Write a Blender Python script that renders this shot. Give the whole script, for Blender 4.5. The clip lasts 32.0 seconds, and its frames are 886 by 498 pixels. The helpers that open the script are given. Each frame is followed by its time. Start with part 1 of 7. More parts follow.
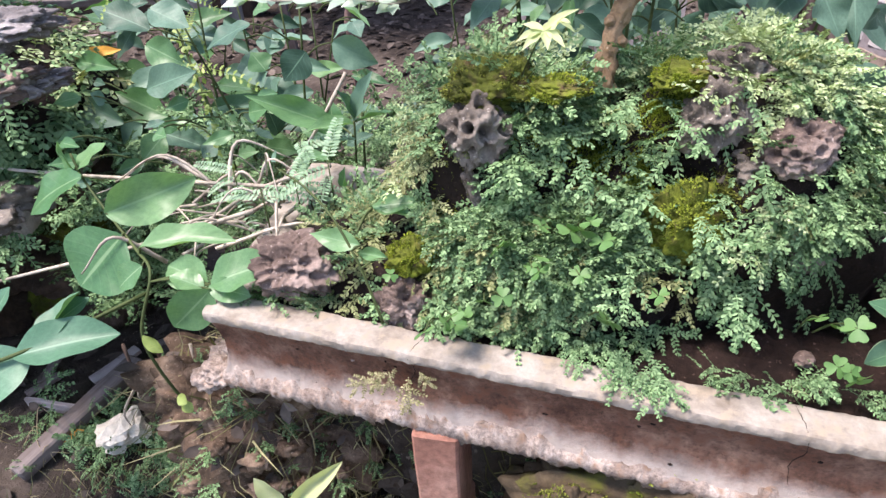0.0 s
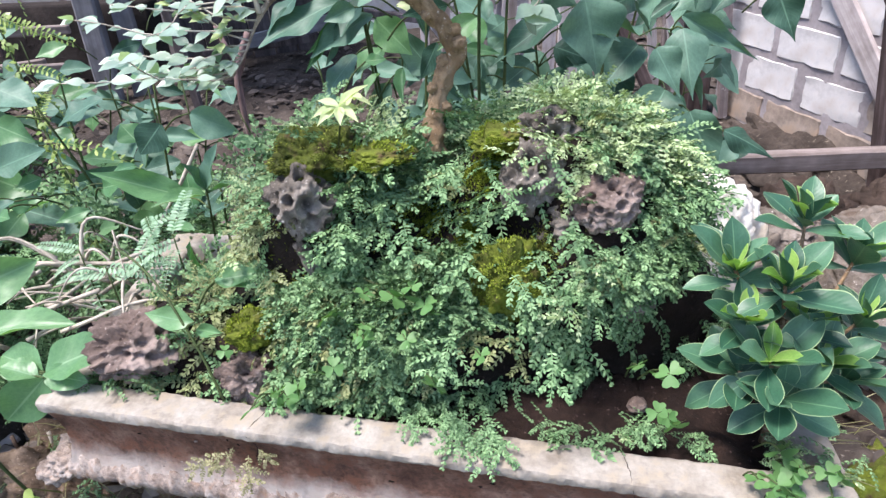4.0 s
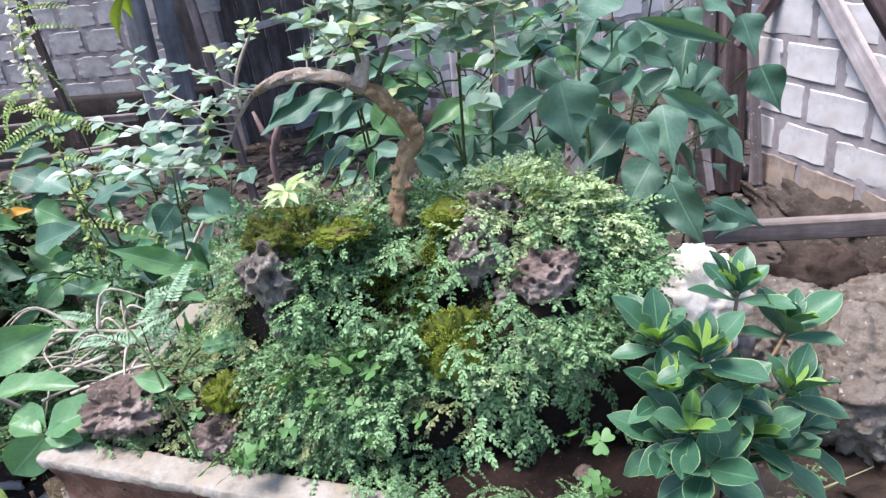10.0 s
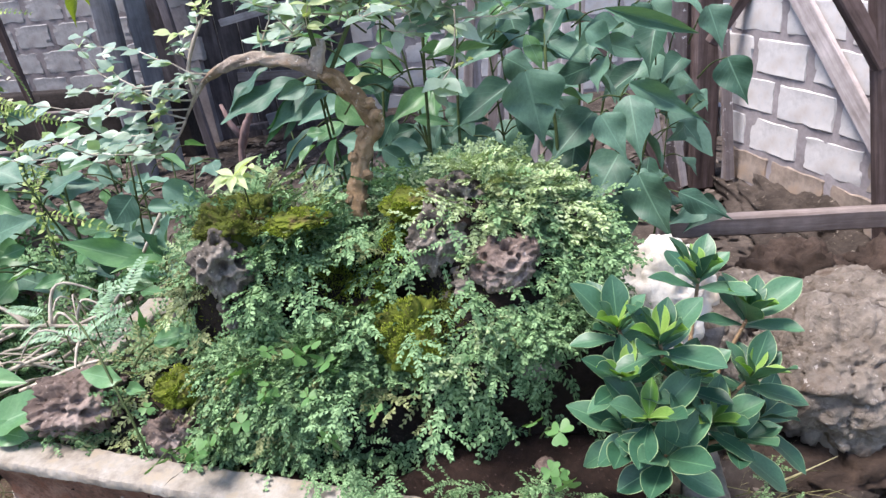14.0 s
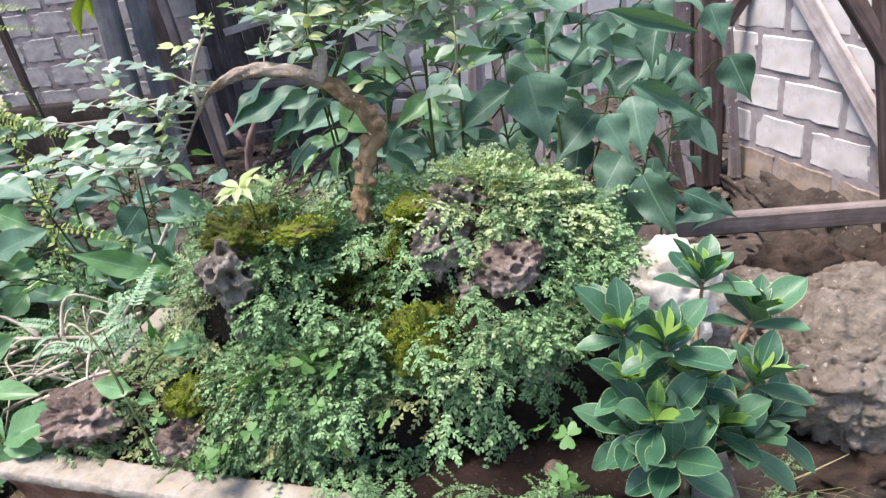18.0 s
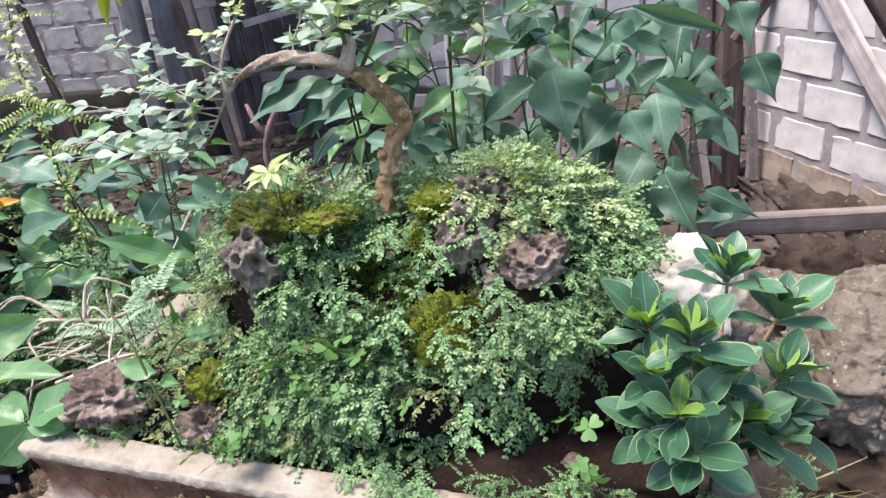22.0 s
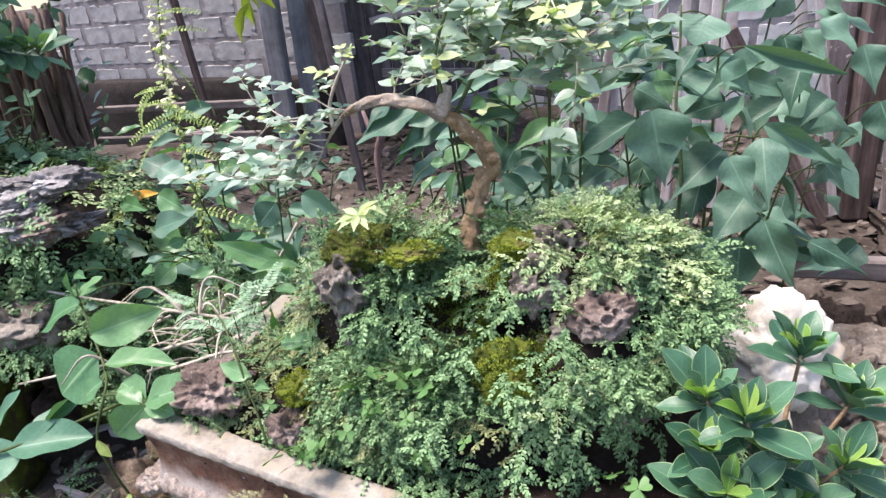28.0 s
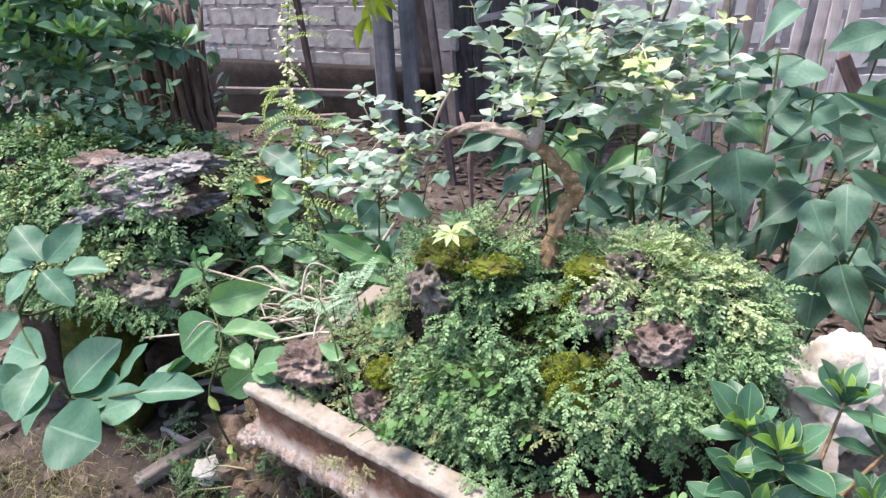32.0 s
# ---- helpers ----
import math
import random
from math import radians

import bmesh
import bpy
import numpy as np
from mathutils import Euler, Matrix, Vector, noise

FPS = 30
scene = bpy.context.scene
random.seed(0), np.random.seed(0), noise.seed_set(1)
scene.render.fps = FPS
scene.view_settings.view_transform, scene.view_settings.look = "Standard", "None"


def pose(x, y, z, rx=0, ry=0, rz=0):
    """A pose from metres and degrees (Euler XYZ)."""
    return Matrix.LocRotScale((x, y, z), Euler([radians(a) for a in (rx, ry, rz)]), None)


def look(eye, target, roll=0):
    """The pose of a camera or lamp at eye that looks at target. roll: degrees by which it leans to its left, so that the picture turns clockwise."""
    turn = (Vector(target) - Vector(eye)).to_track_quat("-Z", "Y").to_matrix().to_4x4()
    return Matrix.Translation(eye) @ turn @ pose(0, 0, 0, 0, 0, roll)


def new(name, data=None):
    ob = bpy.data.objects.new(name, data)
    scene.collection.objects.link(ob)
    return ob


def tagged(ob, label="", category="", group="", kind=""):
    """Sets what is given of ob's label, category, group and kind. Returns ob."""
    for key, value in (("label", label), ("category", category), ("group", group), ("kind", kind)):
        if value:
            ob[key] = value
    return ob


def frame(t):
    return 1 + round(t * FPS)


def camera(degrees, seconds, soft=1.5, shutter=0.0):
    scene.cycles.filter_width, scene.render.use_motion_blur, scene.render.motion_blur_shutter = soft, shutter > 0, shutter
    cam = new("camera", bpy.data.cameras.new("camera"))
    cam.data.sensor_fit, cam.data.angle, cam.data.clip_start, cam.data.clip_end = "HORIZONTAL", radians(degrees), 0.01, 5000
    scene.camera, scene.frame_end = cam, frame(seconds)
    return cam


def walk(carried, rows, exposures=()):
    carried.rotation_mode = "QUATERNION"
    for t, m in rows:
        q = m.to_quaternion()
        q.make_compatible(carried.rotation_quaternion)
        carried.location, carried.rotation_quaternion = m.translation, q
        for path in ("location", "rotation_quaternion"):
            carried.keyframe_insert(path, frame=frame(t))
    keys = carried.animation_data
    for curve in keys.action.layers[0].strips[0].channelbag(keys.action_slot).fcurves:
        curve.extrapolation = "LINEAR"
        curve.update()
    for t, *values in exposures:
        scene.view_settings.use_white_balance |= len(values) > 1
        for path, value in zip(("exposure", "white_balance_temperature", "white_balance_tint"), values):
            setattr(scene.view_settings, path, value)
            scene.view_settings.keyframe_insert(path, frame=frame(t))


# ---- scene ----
cam = camera(68.0, 32.0, soft=1.45)
ROWS = [
    (0, 0.0054, -0.0038, 1.3261, 54.987, 3.311, -0.115),
    (0.5, 0.0204, -0.0045, 1.3248, 55.382, 3.642, -0.665),
    (1, 0.0390, -0.0052, 1.3255, 56.208, 4.058, -1.580),
    (1.5, 0.0575, -0.0074, 1.3231, 56.663, 4.010, -2.420),
    (2, 0.0822, -0.0076, 1.3234, 56.554, 4.222, -3.497),
    (2.5, 0.1048, -0.0073, 1.3236, 56.661, 4.097, -4.400),
    (3, 0.1309, -0.0056, 1.3281, 57.065, 4.237, -5.358),
    (3.5, 0.1521, 0.0010, 1.3357, 57.628, 4.129, -5.935),
    (5.5, 0.1883, -0.0098, 1.3531, 61.801, 3.041, -4.749),
    (6, 0.1882, -0.0229, 1.3503, 62.300, 2.852, -3.528),
    (6.5, 0.1895, -0.0362, 1.3526, 62.589, 2.925, -2.041),
    (7, 0.2045, -0.0498, 1.3617, 62.898, 3.940, -1.378),
    (7.5, 0.2292, -0.0643, 1.3664, 63.064, 4.952, -0.747),
    (8, 0.2483, -0.0729, 1.3599, 63.246, 5.200, -0.313),
    (8.5, 0.2634, -0.0770, 1.3508, 63.403, 5.474, 0.259),
    (9, 0.2841, -0.0735, 1.3416, 64.069, 5.130, 0.425),
    (9.5, 0.3074, -0.0659, 1.3503, 64.431, 5.894, -0.553),
    (10, 0.3322, -0.0643, 1.3623, 64.949, 6.859, -1.026),
    (10.5, 0.3454, -0.0594, 1.3679, 64.978, 7.351, -1.680),
    (11, 0.3511, -0.0574, 1.3655, 65.350, 6.868, -1.915),
    (11.5, 0.3541, -0.0545, 1.3620, 65.567, 6.970, -2.490),
    (12, 0.3543, -0.0443, 1.3468, 65.294, 6.249, -3.328),
    (12.5, 0.3520, -0.0476, 1.3385, 65.317, 5.676, -2.965),
    (13, 0.3526, -0.0515, 1.3323, 65.355, 5.412, -2.457),
    (13.5, 0.3584, -0.0450, 1.3287, 64.546, 5.820, -3.178),
    (14, 0.3613, -0.0503, 1.3348, 64.695, 6.273, -2.644),
    (14.5, 0.3662, -0.0502, 1.3404, 64.720, 6.882, -2.714),
    (16.5, 0.3728, -0.0454, 1.3396, 64.525, 7.562, -3.079),
    (17, 0.3769, -0.0473, 1.3429, 64.676, 8.084, -2.869),
    (17.5, 0.3730, -0.0450, 1.3373, 64.525, 7.355, -3.214),
    (18, 0.3672, -0.0535, 1.3403, 64.943, 7.633, -2.480),
    (18.5, 0.3639, -0.0516, 1.3402, 64.789, 7.503, -2.521),
    (19, 0.3648, -0.0539, 1.3447, 64.993, 7.950, -2.388),
    (19.5, 0.3680, -0.0540, 1.3468, 65.000, 8.094, -2.447),
    (20, 0.3740, -0.0519, 1.3475, 64.979, 8.416, -2.488),
    (20.5, 0.3718, -0.0466, 1.3393, 64.498, 7.561, -3.105),
    (21, 0.3637, -0.0525, 1.3359, 64.652, 7.089, -2.529),
    (21.5, 0.3559, -0.0542, 1.3334, 64.679, 6.691, -2.105),
    (22, 0.3455, -0.0597, 1.3355, 64.873, 6.745, -1.110),
    (22.5, 0.3383, -0.0641, 1.3400, 64.653, 7.116, 0.066),
    (23, 0.3286, -0.0615, 1.3388, 63.954, 7.136, 0.856),
    (23.5, 0.3264, -0.0610, 1.3435, 63.659, 7.781, 1.459),
    (24, 0.3297, -0.0563, 1.3464, 63.208, 7.729, 1.889),
    (24.5, 0.3384, -0.0503, 1.3468, 62.931, 7.379, 2.095),
    (26.5, 0.3850, -0.0568, 1.3698, 64.097, 6.350, 4.867),
    (27, 0.3919, -0.0622, 1.3852, 64.431, 6.252, 6.539),
    (27.5, 0.3973, -0.0657, 1.4053, 64.880, 6.245, 8.298),
    (28, 0.4038, -0.0684, 1.4247, 65.089, 6.285, 9.607),
    (28.5, 0.4105, -0.0773, 1.4344, 65.140, 6.085, 11.067),
    (29, 0.4157, -0.0748, 1.4288, 63.487, 4.591, 9.854),
    (29.5, 0.4275, -0.0880, 1.4312, 62.672, 4.496, 10.747),
    (30, 0.4377, -0.0996, 1.4376, 62.722, 3.454, 11.197),
    (30.5, 0.4456, -0.1072, 1.4533, 62.852, 3.293, 11.929),
    (31, 0.4484, -0.1228, 1.4786, 63.037, 4.046, 13.377),
    (31.5, 0.4481, -0.1498, 1.5001, 64.266, 3.972, 16.249),
    (32, 0.4314, -0.1648, 1.5177, 64.940, 4.222, 18.494),
]
walk(cam, [(t, pose(x, y, z, rx, ry, rz)) for t, x, y, z, rx, ry, rz in ROWS], exposures=[(0.0, 2.32, 7000, 22), (2.0, 2.30, 6900, 19), (6.0, 2.23, 6350, 15), (12.0, 2.21, 6400, 16), (14.0, 2.21, 6700, 16),
                                                                                         (18.0, 2.21, 6950, 16), (24.0, 2.24, 7050, 16), (28.0, 2.30, 6950, 18), (32.0, 2.30, 6950, 18)])

# ---- light ----
world = bpy.data.worlds.new("sky")
scene.world = world
world.use_nodes = True
_n = world.node_tree.nodes
_sky = _n.new("ShaderNodeTexSky")
_sky.sky_type, _sky.sun_disc = "NISHITA", False
_sky.sun_elevation, _sky.sun_rotation = radians(69), radians(257)
world.node_tree.links.new(_sky.outputs[0], _n["Background"].inputs[0])
_n["Background"].inputs[1].default_value = 0.079
_sun = new("sun", bpy.data.lights.new("sun", "SUN"))
_sun.data.energy, _sun.data.angle, _sun.data.color = 1.7, radians(20), (1.0, 0.97, 0.94)
_sun.matrix_world = look((-1.5, 0.5, 5.5), (0.2, 0.9, 0.8))


# ---- materials ----
def node_mat(name, rough=0.7, spec=0.4):
    m = bpy.data.materials.new(name)
    m.use_nodes = True
    nt = m.node_tree
    b = nt.nodes["Principled BSDF"]
    b.inputs["Roughness"].default_value = rough
    b.inputs["Specular IOR Level"].default_value = spec
    return m, nt, b


def coords(nt, scale):
    tc = nt.nodes.new("ShaderNodeTexCoord")
    mp = nt.nodes.new("ShaderNodeMapping")
    mp.inputs["Scale"].default_value = (scale, scale, scale)
    nt.links.new(tc.outputs["Object"], mp.inputs[0])
    return mp.outputs[0]


def noise_tex(nt, vec, scale, detail=6, rough=0.6):
    n = nt.nodes.new("ShaderNodeTexNoise")
    n.inputs["Scale"].default_value, n.inputs["Detail"].default_value, n.inputs["Roughness"].default_value = scale, detail, rough
    nt.links.new(vec, n.inputs["Vector"])
    return n.outputs["Fac"]


def ramp(nt, fac, stops):
    r = nt.nodes.new("ShaderNodeValToRGB")
    e = r.color_ramp.elements
    while len(e) < len(stops):
        e.new(0.5)
    for el, (p, c) in zip(e, stops):
        el.position, el.color = p, (*c, 1)
    nt.links.new(fac, r.inputs[0])
    return r.outputs[0]


def mix(nt, fac, a, b, how="MIX"):
    m = nt.nodes.new("ShaderNodeMix")
    m.data_type, m.blend_type = "RGBA", how
    for sock, v in ((m.inputs[0], fac), (m.inputs[6], a), (m.inputs[7], b)):
        if isinstance(v, (int, float)):
            sock.default_value = v
        elif isinstance(v, tuple):
            sock.default_value = (*v, 1)
        else:
            nt.links.new(v, sock)
    return m.outputs[2]


def bump(nt, b, fac, strength, dist):
    n = nt.nodes.new("ShaderNodeBump")
    n.inputs["Strength"].default_value, n.inputs["Distance"].default_value = strength, dist
    nt.links.new(fac, n.inputs["Height"])
    nt.links.new(n.outputs[0], b.inputs["Normal"])


def rocky(name, cols, scale=12, rough=0.85, relief=0.6, dist=0.01, stain=None, spots=None, grain=0.8):
    """A rough mineral or earthy surface: two sizes of mottling, optional stains and pale flecks, and relief."""
    m, nt, b = node_mat(name, rough, 0.25)
    v = coords(nt, 1.0)
    big, fine = noise_tex(nt, v, scale * 0.35, 4), noise_tex(nt, v, scale * 3.2, 8, 0.7)
    n = len(cols)
    c = ramp(nt, big, [(0.3 + 0.4 * i / max(1, n - 1), col) for i, col in enumerate(cols)])
    g = ramp(nt, fine, [(0.3, (0.45, 0.45, 0.45)), (0.7, (1.25, 1.25, 1.25))])
    c = mix(nt, grain, c, g, "MULTIPLY")
    if stain:
        s = ramp(nt, noise_tex(nt, v, scale * 0.8, 5), [(0.52, (0, 0, 0)), (0.66, (1, 1, 1))])
        c = mix(nt, s, c, stain)
    if spots:
        s = ramp(nt, noise_tex(nt, v, scale * 5, 3), [(0.64, (0, 0, 0)), (0.72, (1, 1, 1))])
        c = mix(nt, s, c, spots)
    nt.links.new(c, b.inputs["Base Color"])
    h = mix(nt, 0.5, fine, noise_tex(nt, v, scale, 6))
    bump(nt, b, h, relief, dist)
    return m


def leafy(name, dark, light, rough=0.45, spec=0.4, through_light=0.25, vary=0.35, island=True):
    """A leaf: hue and value differ from leaf to leaf, a little light passes through."""
    m, nt, b = node_mat(name, rough, spec)
    if island:
        g = nt.nodes.new("ShaderNodeNewGeometry")
        f = g.outputs["Random Per Island"]
    else:
        g = nt.nodes.new("ShaderNodeObjectInfo")
        f = g.outputs["Random"]
    c = ramp(nt, f, [(0.0, dark), (1.0, light)])
    v = coords(nt, 1.0)
    spot = ramp(nt, noise_tex(nt, v, 60, 5), [(0.3, (1 - vary, 1 - vary, 1 - vary)), (0.7, (1 + vary, 1 + vary, 1 + vary * 0.8))])
    c = mix(nt, 0.8, c, spot, "MULTIPLY")
    nt.links.new(c, b.inputs["Base Color"])
    if through_light:
        tr = nt.nodes.new("ShaderNodeBsdfTranslucent")
        tc = mix(nt, 1.0, c, (1.2, 1.35, 0.55), "MULTIPLY")
        nt.links.new(tc, tr.inputs[0])
        ms = nt.nodes.new("ShaderNodeMixShader")
        ms.inputs[0].default_value = through_light
        nt.links.new(b.outputs[0], ms.inputs[1])
        nt.links.new(tr.outputs[0], ms.inputs[2])
        nt.links.new(ms.outputs[0], nt.nodes["Material Output"].inputs[0])
    bump(nt, b, noise_tex(nt, v, 90, 4), 0.25, 0.002)
    return m


def veined(name, dark, light, vein, rough=0.4, spec=0.45, through_light=0.25, margin=None, veins=9.0, rib=0.035, vein_mix=0.35):
    """A large leaf with a midrib and side veins laid out along its own length and width."""
    m, nt, b = node_mat(name, rough, spec)
    info = nt.nodes.new("ShaderNodeObjectInfo")
    c = ramp(nt, info.outputs["Random"], [(0.0, dark), (1.0, light)])
    v = coords(nt, 1.0)
    blot = ramp(nt, noise_tex(nt, v, 14, 8, 0.75), [(0.3, (0.70, 0.74, 0.72)), (0.7, (1.24, 1.2, 1.14))])
    c = mix(nt, 0.85, c, blot, "MULTIPLY")
    uv = nt.nodes.new("ShaderNodeUVMap")
    sep = nt.nodes.new("ShaderNodeSeparateXYZ")
    nt.links.new(uv.outputs[0], sep.inputs[0])

    def op(kind, a, b2=None):
        n = nt.nodes.new("ShaderNodeMath")
        n.operation = kind
        for s, x in zip(n.inputs, (a, b2)):
            if isinstance(x, (int, float)):
                s.default_value = x
            elif x is not None:
                nt.links.new(x, s)
        return n.outputs[0]

    off = op("ABSOLUTE", op("SUBTRACT", sep.outputs[0], 0.5))
    rib_f = ramp(nt, off, [(rib * 0.5, (1, 1, 1)), (rib, (0, 0, 0))])
    wave = op("SINE", op("MULTIPLY", op("SUBTRACT", sep.outputs[1], op("MULTIPLY", off, 0.55)), veins * 6.283))
    side = ramp(nt, wave, [(0.9, (0, 0, 0)), (1.0, (1, 1, 1))])
    c = mix(nt, op("MULTIPLY", side, vein_mix), c, vein)
    c = mix(nt, op("MULTIPLY", rib_f, 0.75), c, vein)
    if margin:
        edge = ramp(nt, off, [(0.464, (0, 0, 0)), (0.484, (1, 1, 1))])
        c = mix(nt, edge, c, margin)
    nt.links.new(c, b.inputs["Base Color"])
    tr = nt.nodes.new("ShaderNodeBsdfTranslucent")
    nt.links.new(mix(nt, 1.0, c, (1.2, 1.35, 0.55), "MULTIPLY"), tr.inputs[0])
    ms = nt.nodes.new("ShaderNodeMixShader")
    ms.inputs[0].default_value = through_light
    nt.links.new(b.outputs[0], ms.inputs[1])
    nt.links.new(tr.outputs[0], ms.inputs[2])
    nt.links.new(ms.outputs[0], nt.nodes["Material Output"].inputs[0])
    bump(nt, b, op("ADD", wave, op("MULTIPLY", rib_f, -2.0)), 0.05, 0.002)
    return m


def woody(name, cols, along=3.0, scale=40, rough=0.8, relief=0.6, flecks=None):
    m, nt, b = node_mat(name, rough, 0.25)
    tc = nt.nodes.new("ShaderNodeTexCoord")
    mp = nt.nodes.new("ShaderNodeMapping")
    mp.inputs["Scale"].default_value = (scale, scale, along)
    nt.links.new(tc.outputs["Object"], mp.inputs[0])
    grain = noise_tex(nt, mp.outputs[0], 1.0, 8, 0.7)
    c = ramp(nt, grain, [(0.28 + 0.44 * i / (len(cols) - 1), col) for i, col in enumerate(cols)])
    blot = ramp(nt, noise_tex(nt, tc.outputs["Object"], 7, 4), [(0.35, (0.55, 0.53, 0.5)), (0.7, (1.2, 1.2, 1.2))])
    c = mix(nt, 0.8, c, blot, "MULTIPLY")
    if flecks:
        peel = ramp(nt, noise_tex(nt, tc.outputs["Object"], 22, 5, 0.7), [(0.60, (0, 0, 0)), (0.64, (1, 1, 1))])
        c = mix(nt, peel, c, flecks)
    nt.links.new(c, b.inputs["Base Color"])
    bump(nt, b, grain, relief, 0.004)
    return m


M_EARTH = rocky("dark_earth", [(0.030, 0.023, 0.019), (0.070, 0.055, 0.046), (0.13, 0.106, 0.09)], 11, 0.95, 0.9, 0.03, spots=(0.27, 0.23, 0.19))
M_CLOD = rocky("brown_clod", [(0.05, 0.034, 0.023), (0.14, 0.095, 0.066), (0.27, 0.20, 0.15)], 44, 0.95, 1.0, 0.008, spots=(0.36, 0.29, 0.23))
M_BANK = rocky("mossy_earth", [(0.045, 0.034, 0.022), (0.11, 0.082, 0.052), (0.19, 0.15, 0.095)], 18, 0.95, 1.0, 0.01, stain=(0.12, 0.125, 0.022))
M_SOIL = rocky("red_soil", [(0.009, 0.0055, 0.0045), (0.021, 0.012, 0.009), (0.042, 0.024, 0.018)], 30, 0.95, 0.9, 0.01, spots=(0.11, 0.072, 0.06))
# mound earth blackened so gaps between the creepers read as deep shade
M_GAP_EARTH = rocky("gap_shade_earth", [(0.006, 0.004, 0.0035), (0.014, 0.009, 0.007), (0.028, 0.018, 0.014)], 30, 0.95, 0.9, 0.01, spots=(0.045, 0.032, 0.026))
M_CONC = rocky("trough_concrete", [(0.085, 0.040, 0.027), (0.20, 0.105, 0.072), (0.36, 0.225, 0.165)], 38, 0.9, 1.0, 0.006, stain=(0.17, 0.075, 0.046), spots=(0.07, 0.04, 0.03), grain=1.0)


def limed(m, pale, low, high, wander):
    """Pale lime bloom that has crept up from the lower edge, in uneven tongues."""
    nt = m.node_tree
    b = nt.nodes["Principled BSDF"]
    old = b.inputs["Base Color"].links[0].from_socket
    tc = nt.nodes.new("ShaderNodeTexCoord")
    sep = nt.nodes.new("ShaderNodeSeparateXYZ")
    nt.links.new(tc.outputs["Object"], sep.inputs[0])
    wob = nt.nodes.new("ShaderNodeMapRange")
    nt.links.new(noise_tex(nt, tc.outputs["Object"], 7, 7, 0.7), wob.inputs[0])
    wob.inputs[3].default_value, wob.inputs[4].default_value = -wander, wander
    add = nt.nodes.new("ShaderNodeMath")
    nt.links.new(sep.outputs[2], add.inputs[0])
    nt.links.new(wob.outputs[0], add.inputs[1])
    rng = nt.nodes.new("ShaderNodeMapRange")
    nt.links.new(add.outputs[0], rng.inputs[0])
    rng.inputs[1].default_value, rng.inputs[2].default_value, rng.inputs[3].default_value, rng.inputs[4].default_value = low, high, 0.85, 0.0
    nt.links.new(mix(nt, rng.outputs[0], old, pale), b.inputs["Base Color"])


limed(M_CONC, (0.45, 0.395, 0.35), 0.522, 0.556, 0.05)
M_CRUST = rocky("lime_crust", [(0.14, 0.10, 0.08), (0.36, 0.295, 0.255), (0.56, 0.49, 0.44)], 60, 0.95, 1.0, 0.006, stain=(0.24, 0.16, 0.115), spots=(0.09, 0.058, 0.044), grain=1.0)
M_RIM = rocky("rim_concrete", [(0.18, 0.15, 0.118), (0.295, 0.264, 0.224), (0.375, 0.348, 0.31)], 45, 0.9, 0.8, 0.003, stain=(0.30, 0.255, 0.195), grain=0.4)
M_BLOCK = rocky("white_block", [(0.46, 0.43, 0.42), (0.57, 0.55, 0.545), (0.64, 0.62, 0.615)], 8, 0.9, 0.4, 0.006, grain=0.35, stain=(0.46, 0.41, 0.38))
# white block darkened in colour for the shaded north wall
M_BLOCK_SHADE = rocky("shaded_block", [(0.26, 0.247, 0.25), (0.36, 0.347, 0.35), (0.45, 0.432, 0.436)], 7, 0.9, 0.5, 0.006, grain=0.5, stain=(0.24, 0.215, 0.21))
M_BLOCK_DIRTY = rocky("dirty_block", [(0.20, 0.145, 0.11), (0.33, 0.268, 0.225), (0.48, 0.435, 0.395)], 6, 0.9, 0.5, 0.008, stain=(0.34, 0.235, 0.16))
M_MORTAR = rocky("mortar", [(0.22, 0.195, 0.20), (0.30, 0.268, 0.275), (0.38, 0.345, 0.35)], 14, 0.95, 0.4, 0.004, grain=0.4)
M_MORTAR_DARK = rocky("dark_mortar", [(0.16, 0.14, 0.145), (0.24, 0.21, 0.215), (0.32, 0.285, 0.29)], 14, 0.95, 0.4, 0.004, grain=0.4)
M_ROCK = rocky("porous_rock", [(0.055, 0.046, 0.038), (0.16, 0.138, 0.116), (0.36, 0.325, 0.285)], 26, 0.92, 1.0, 0.012, spots=(0.56, 0.51, 0.45))
M_GREYROCK = rocky("grey_rock", [(0.09, 0.082, 0.08), (0.23, 0.212, 0.208), (0.50, 0.475, 0.465)], 20, 0.92, 1.0, 0.016, spots=(0.62, 0.60, 0.59))
M_REDROCK = rocky("reddish_rock", [(0.06, 0.042, 0.035), (0.19, 0.14, 0.118), (0.44, 0.35, 0.305)], 26, 0.92, 1.0, 0.014, spots=(0.48, 0.40, 0.36))
M_BOULDER = rocky("grey_boulder", [(0.10, 0.076, 0.058), (0.27, 0.228, 0.19), (0.46, 0.41, 0.365)], 13, 0.9, 1.0, 0.035, stain=(0.12, 0.088, 0.066), spots=(0.48, 0.435, 0.395))
# stone colour lowered to hold the shade under plank, boulder and ledge
M_DARKSTONE = rocky("shade_dark_stone", [(0.022, 0.015, 0.011), (0.06, 0.041, 0.032), (0.12, 0.085, 0.068)], 14, 0.9, 1.0, 0.02)
M_OLDMOSS = rocky("old_moss", [(0.034, 0.040, 0.010), (0.070, 0.088, 0.013), (0.13, 0.165, 0.02)], 40, 1.0, 1.0, 0.012, stain=(0.06, 0.042, 0.022))
M_WHITE = rocky("white_stone", [(0.64, 0.57, 0.47), (0.80, 0.75, 0.66), (0.86, 0.82, 0.76)], 16, 0.9, 1.0, 0.012, stain=(0.60, 0.50, 0.38), grain=0.5)
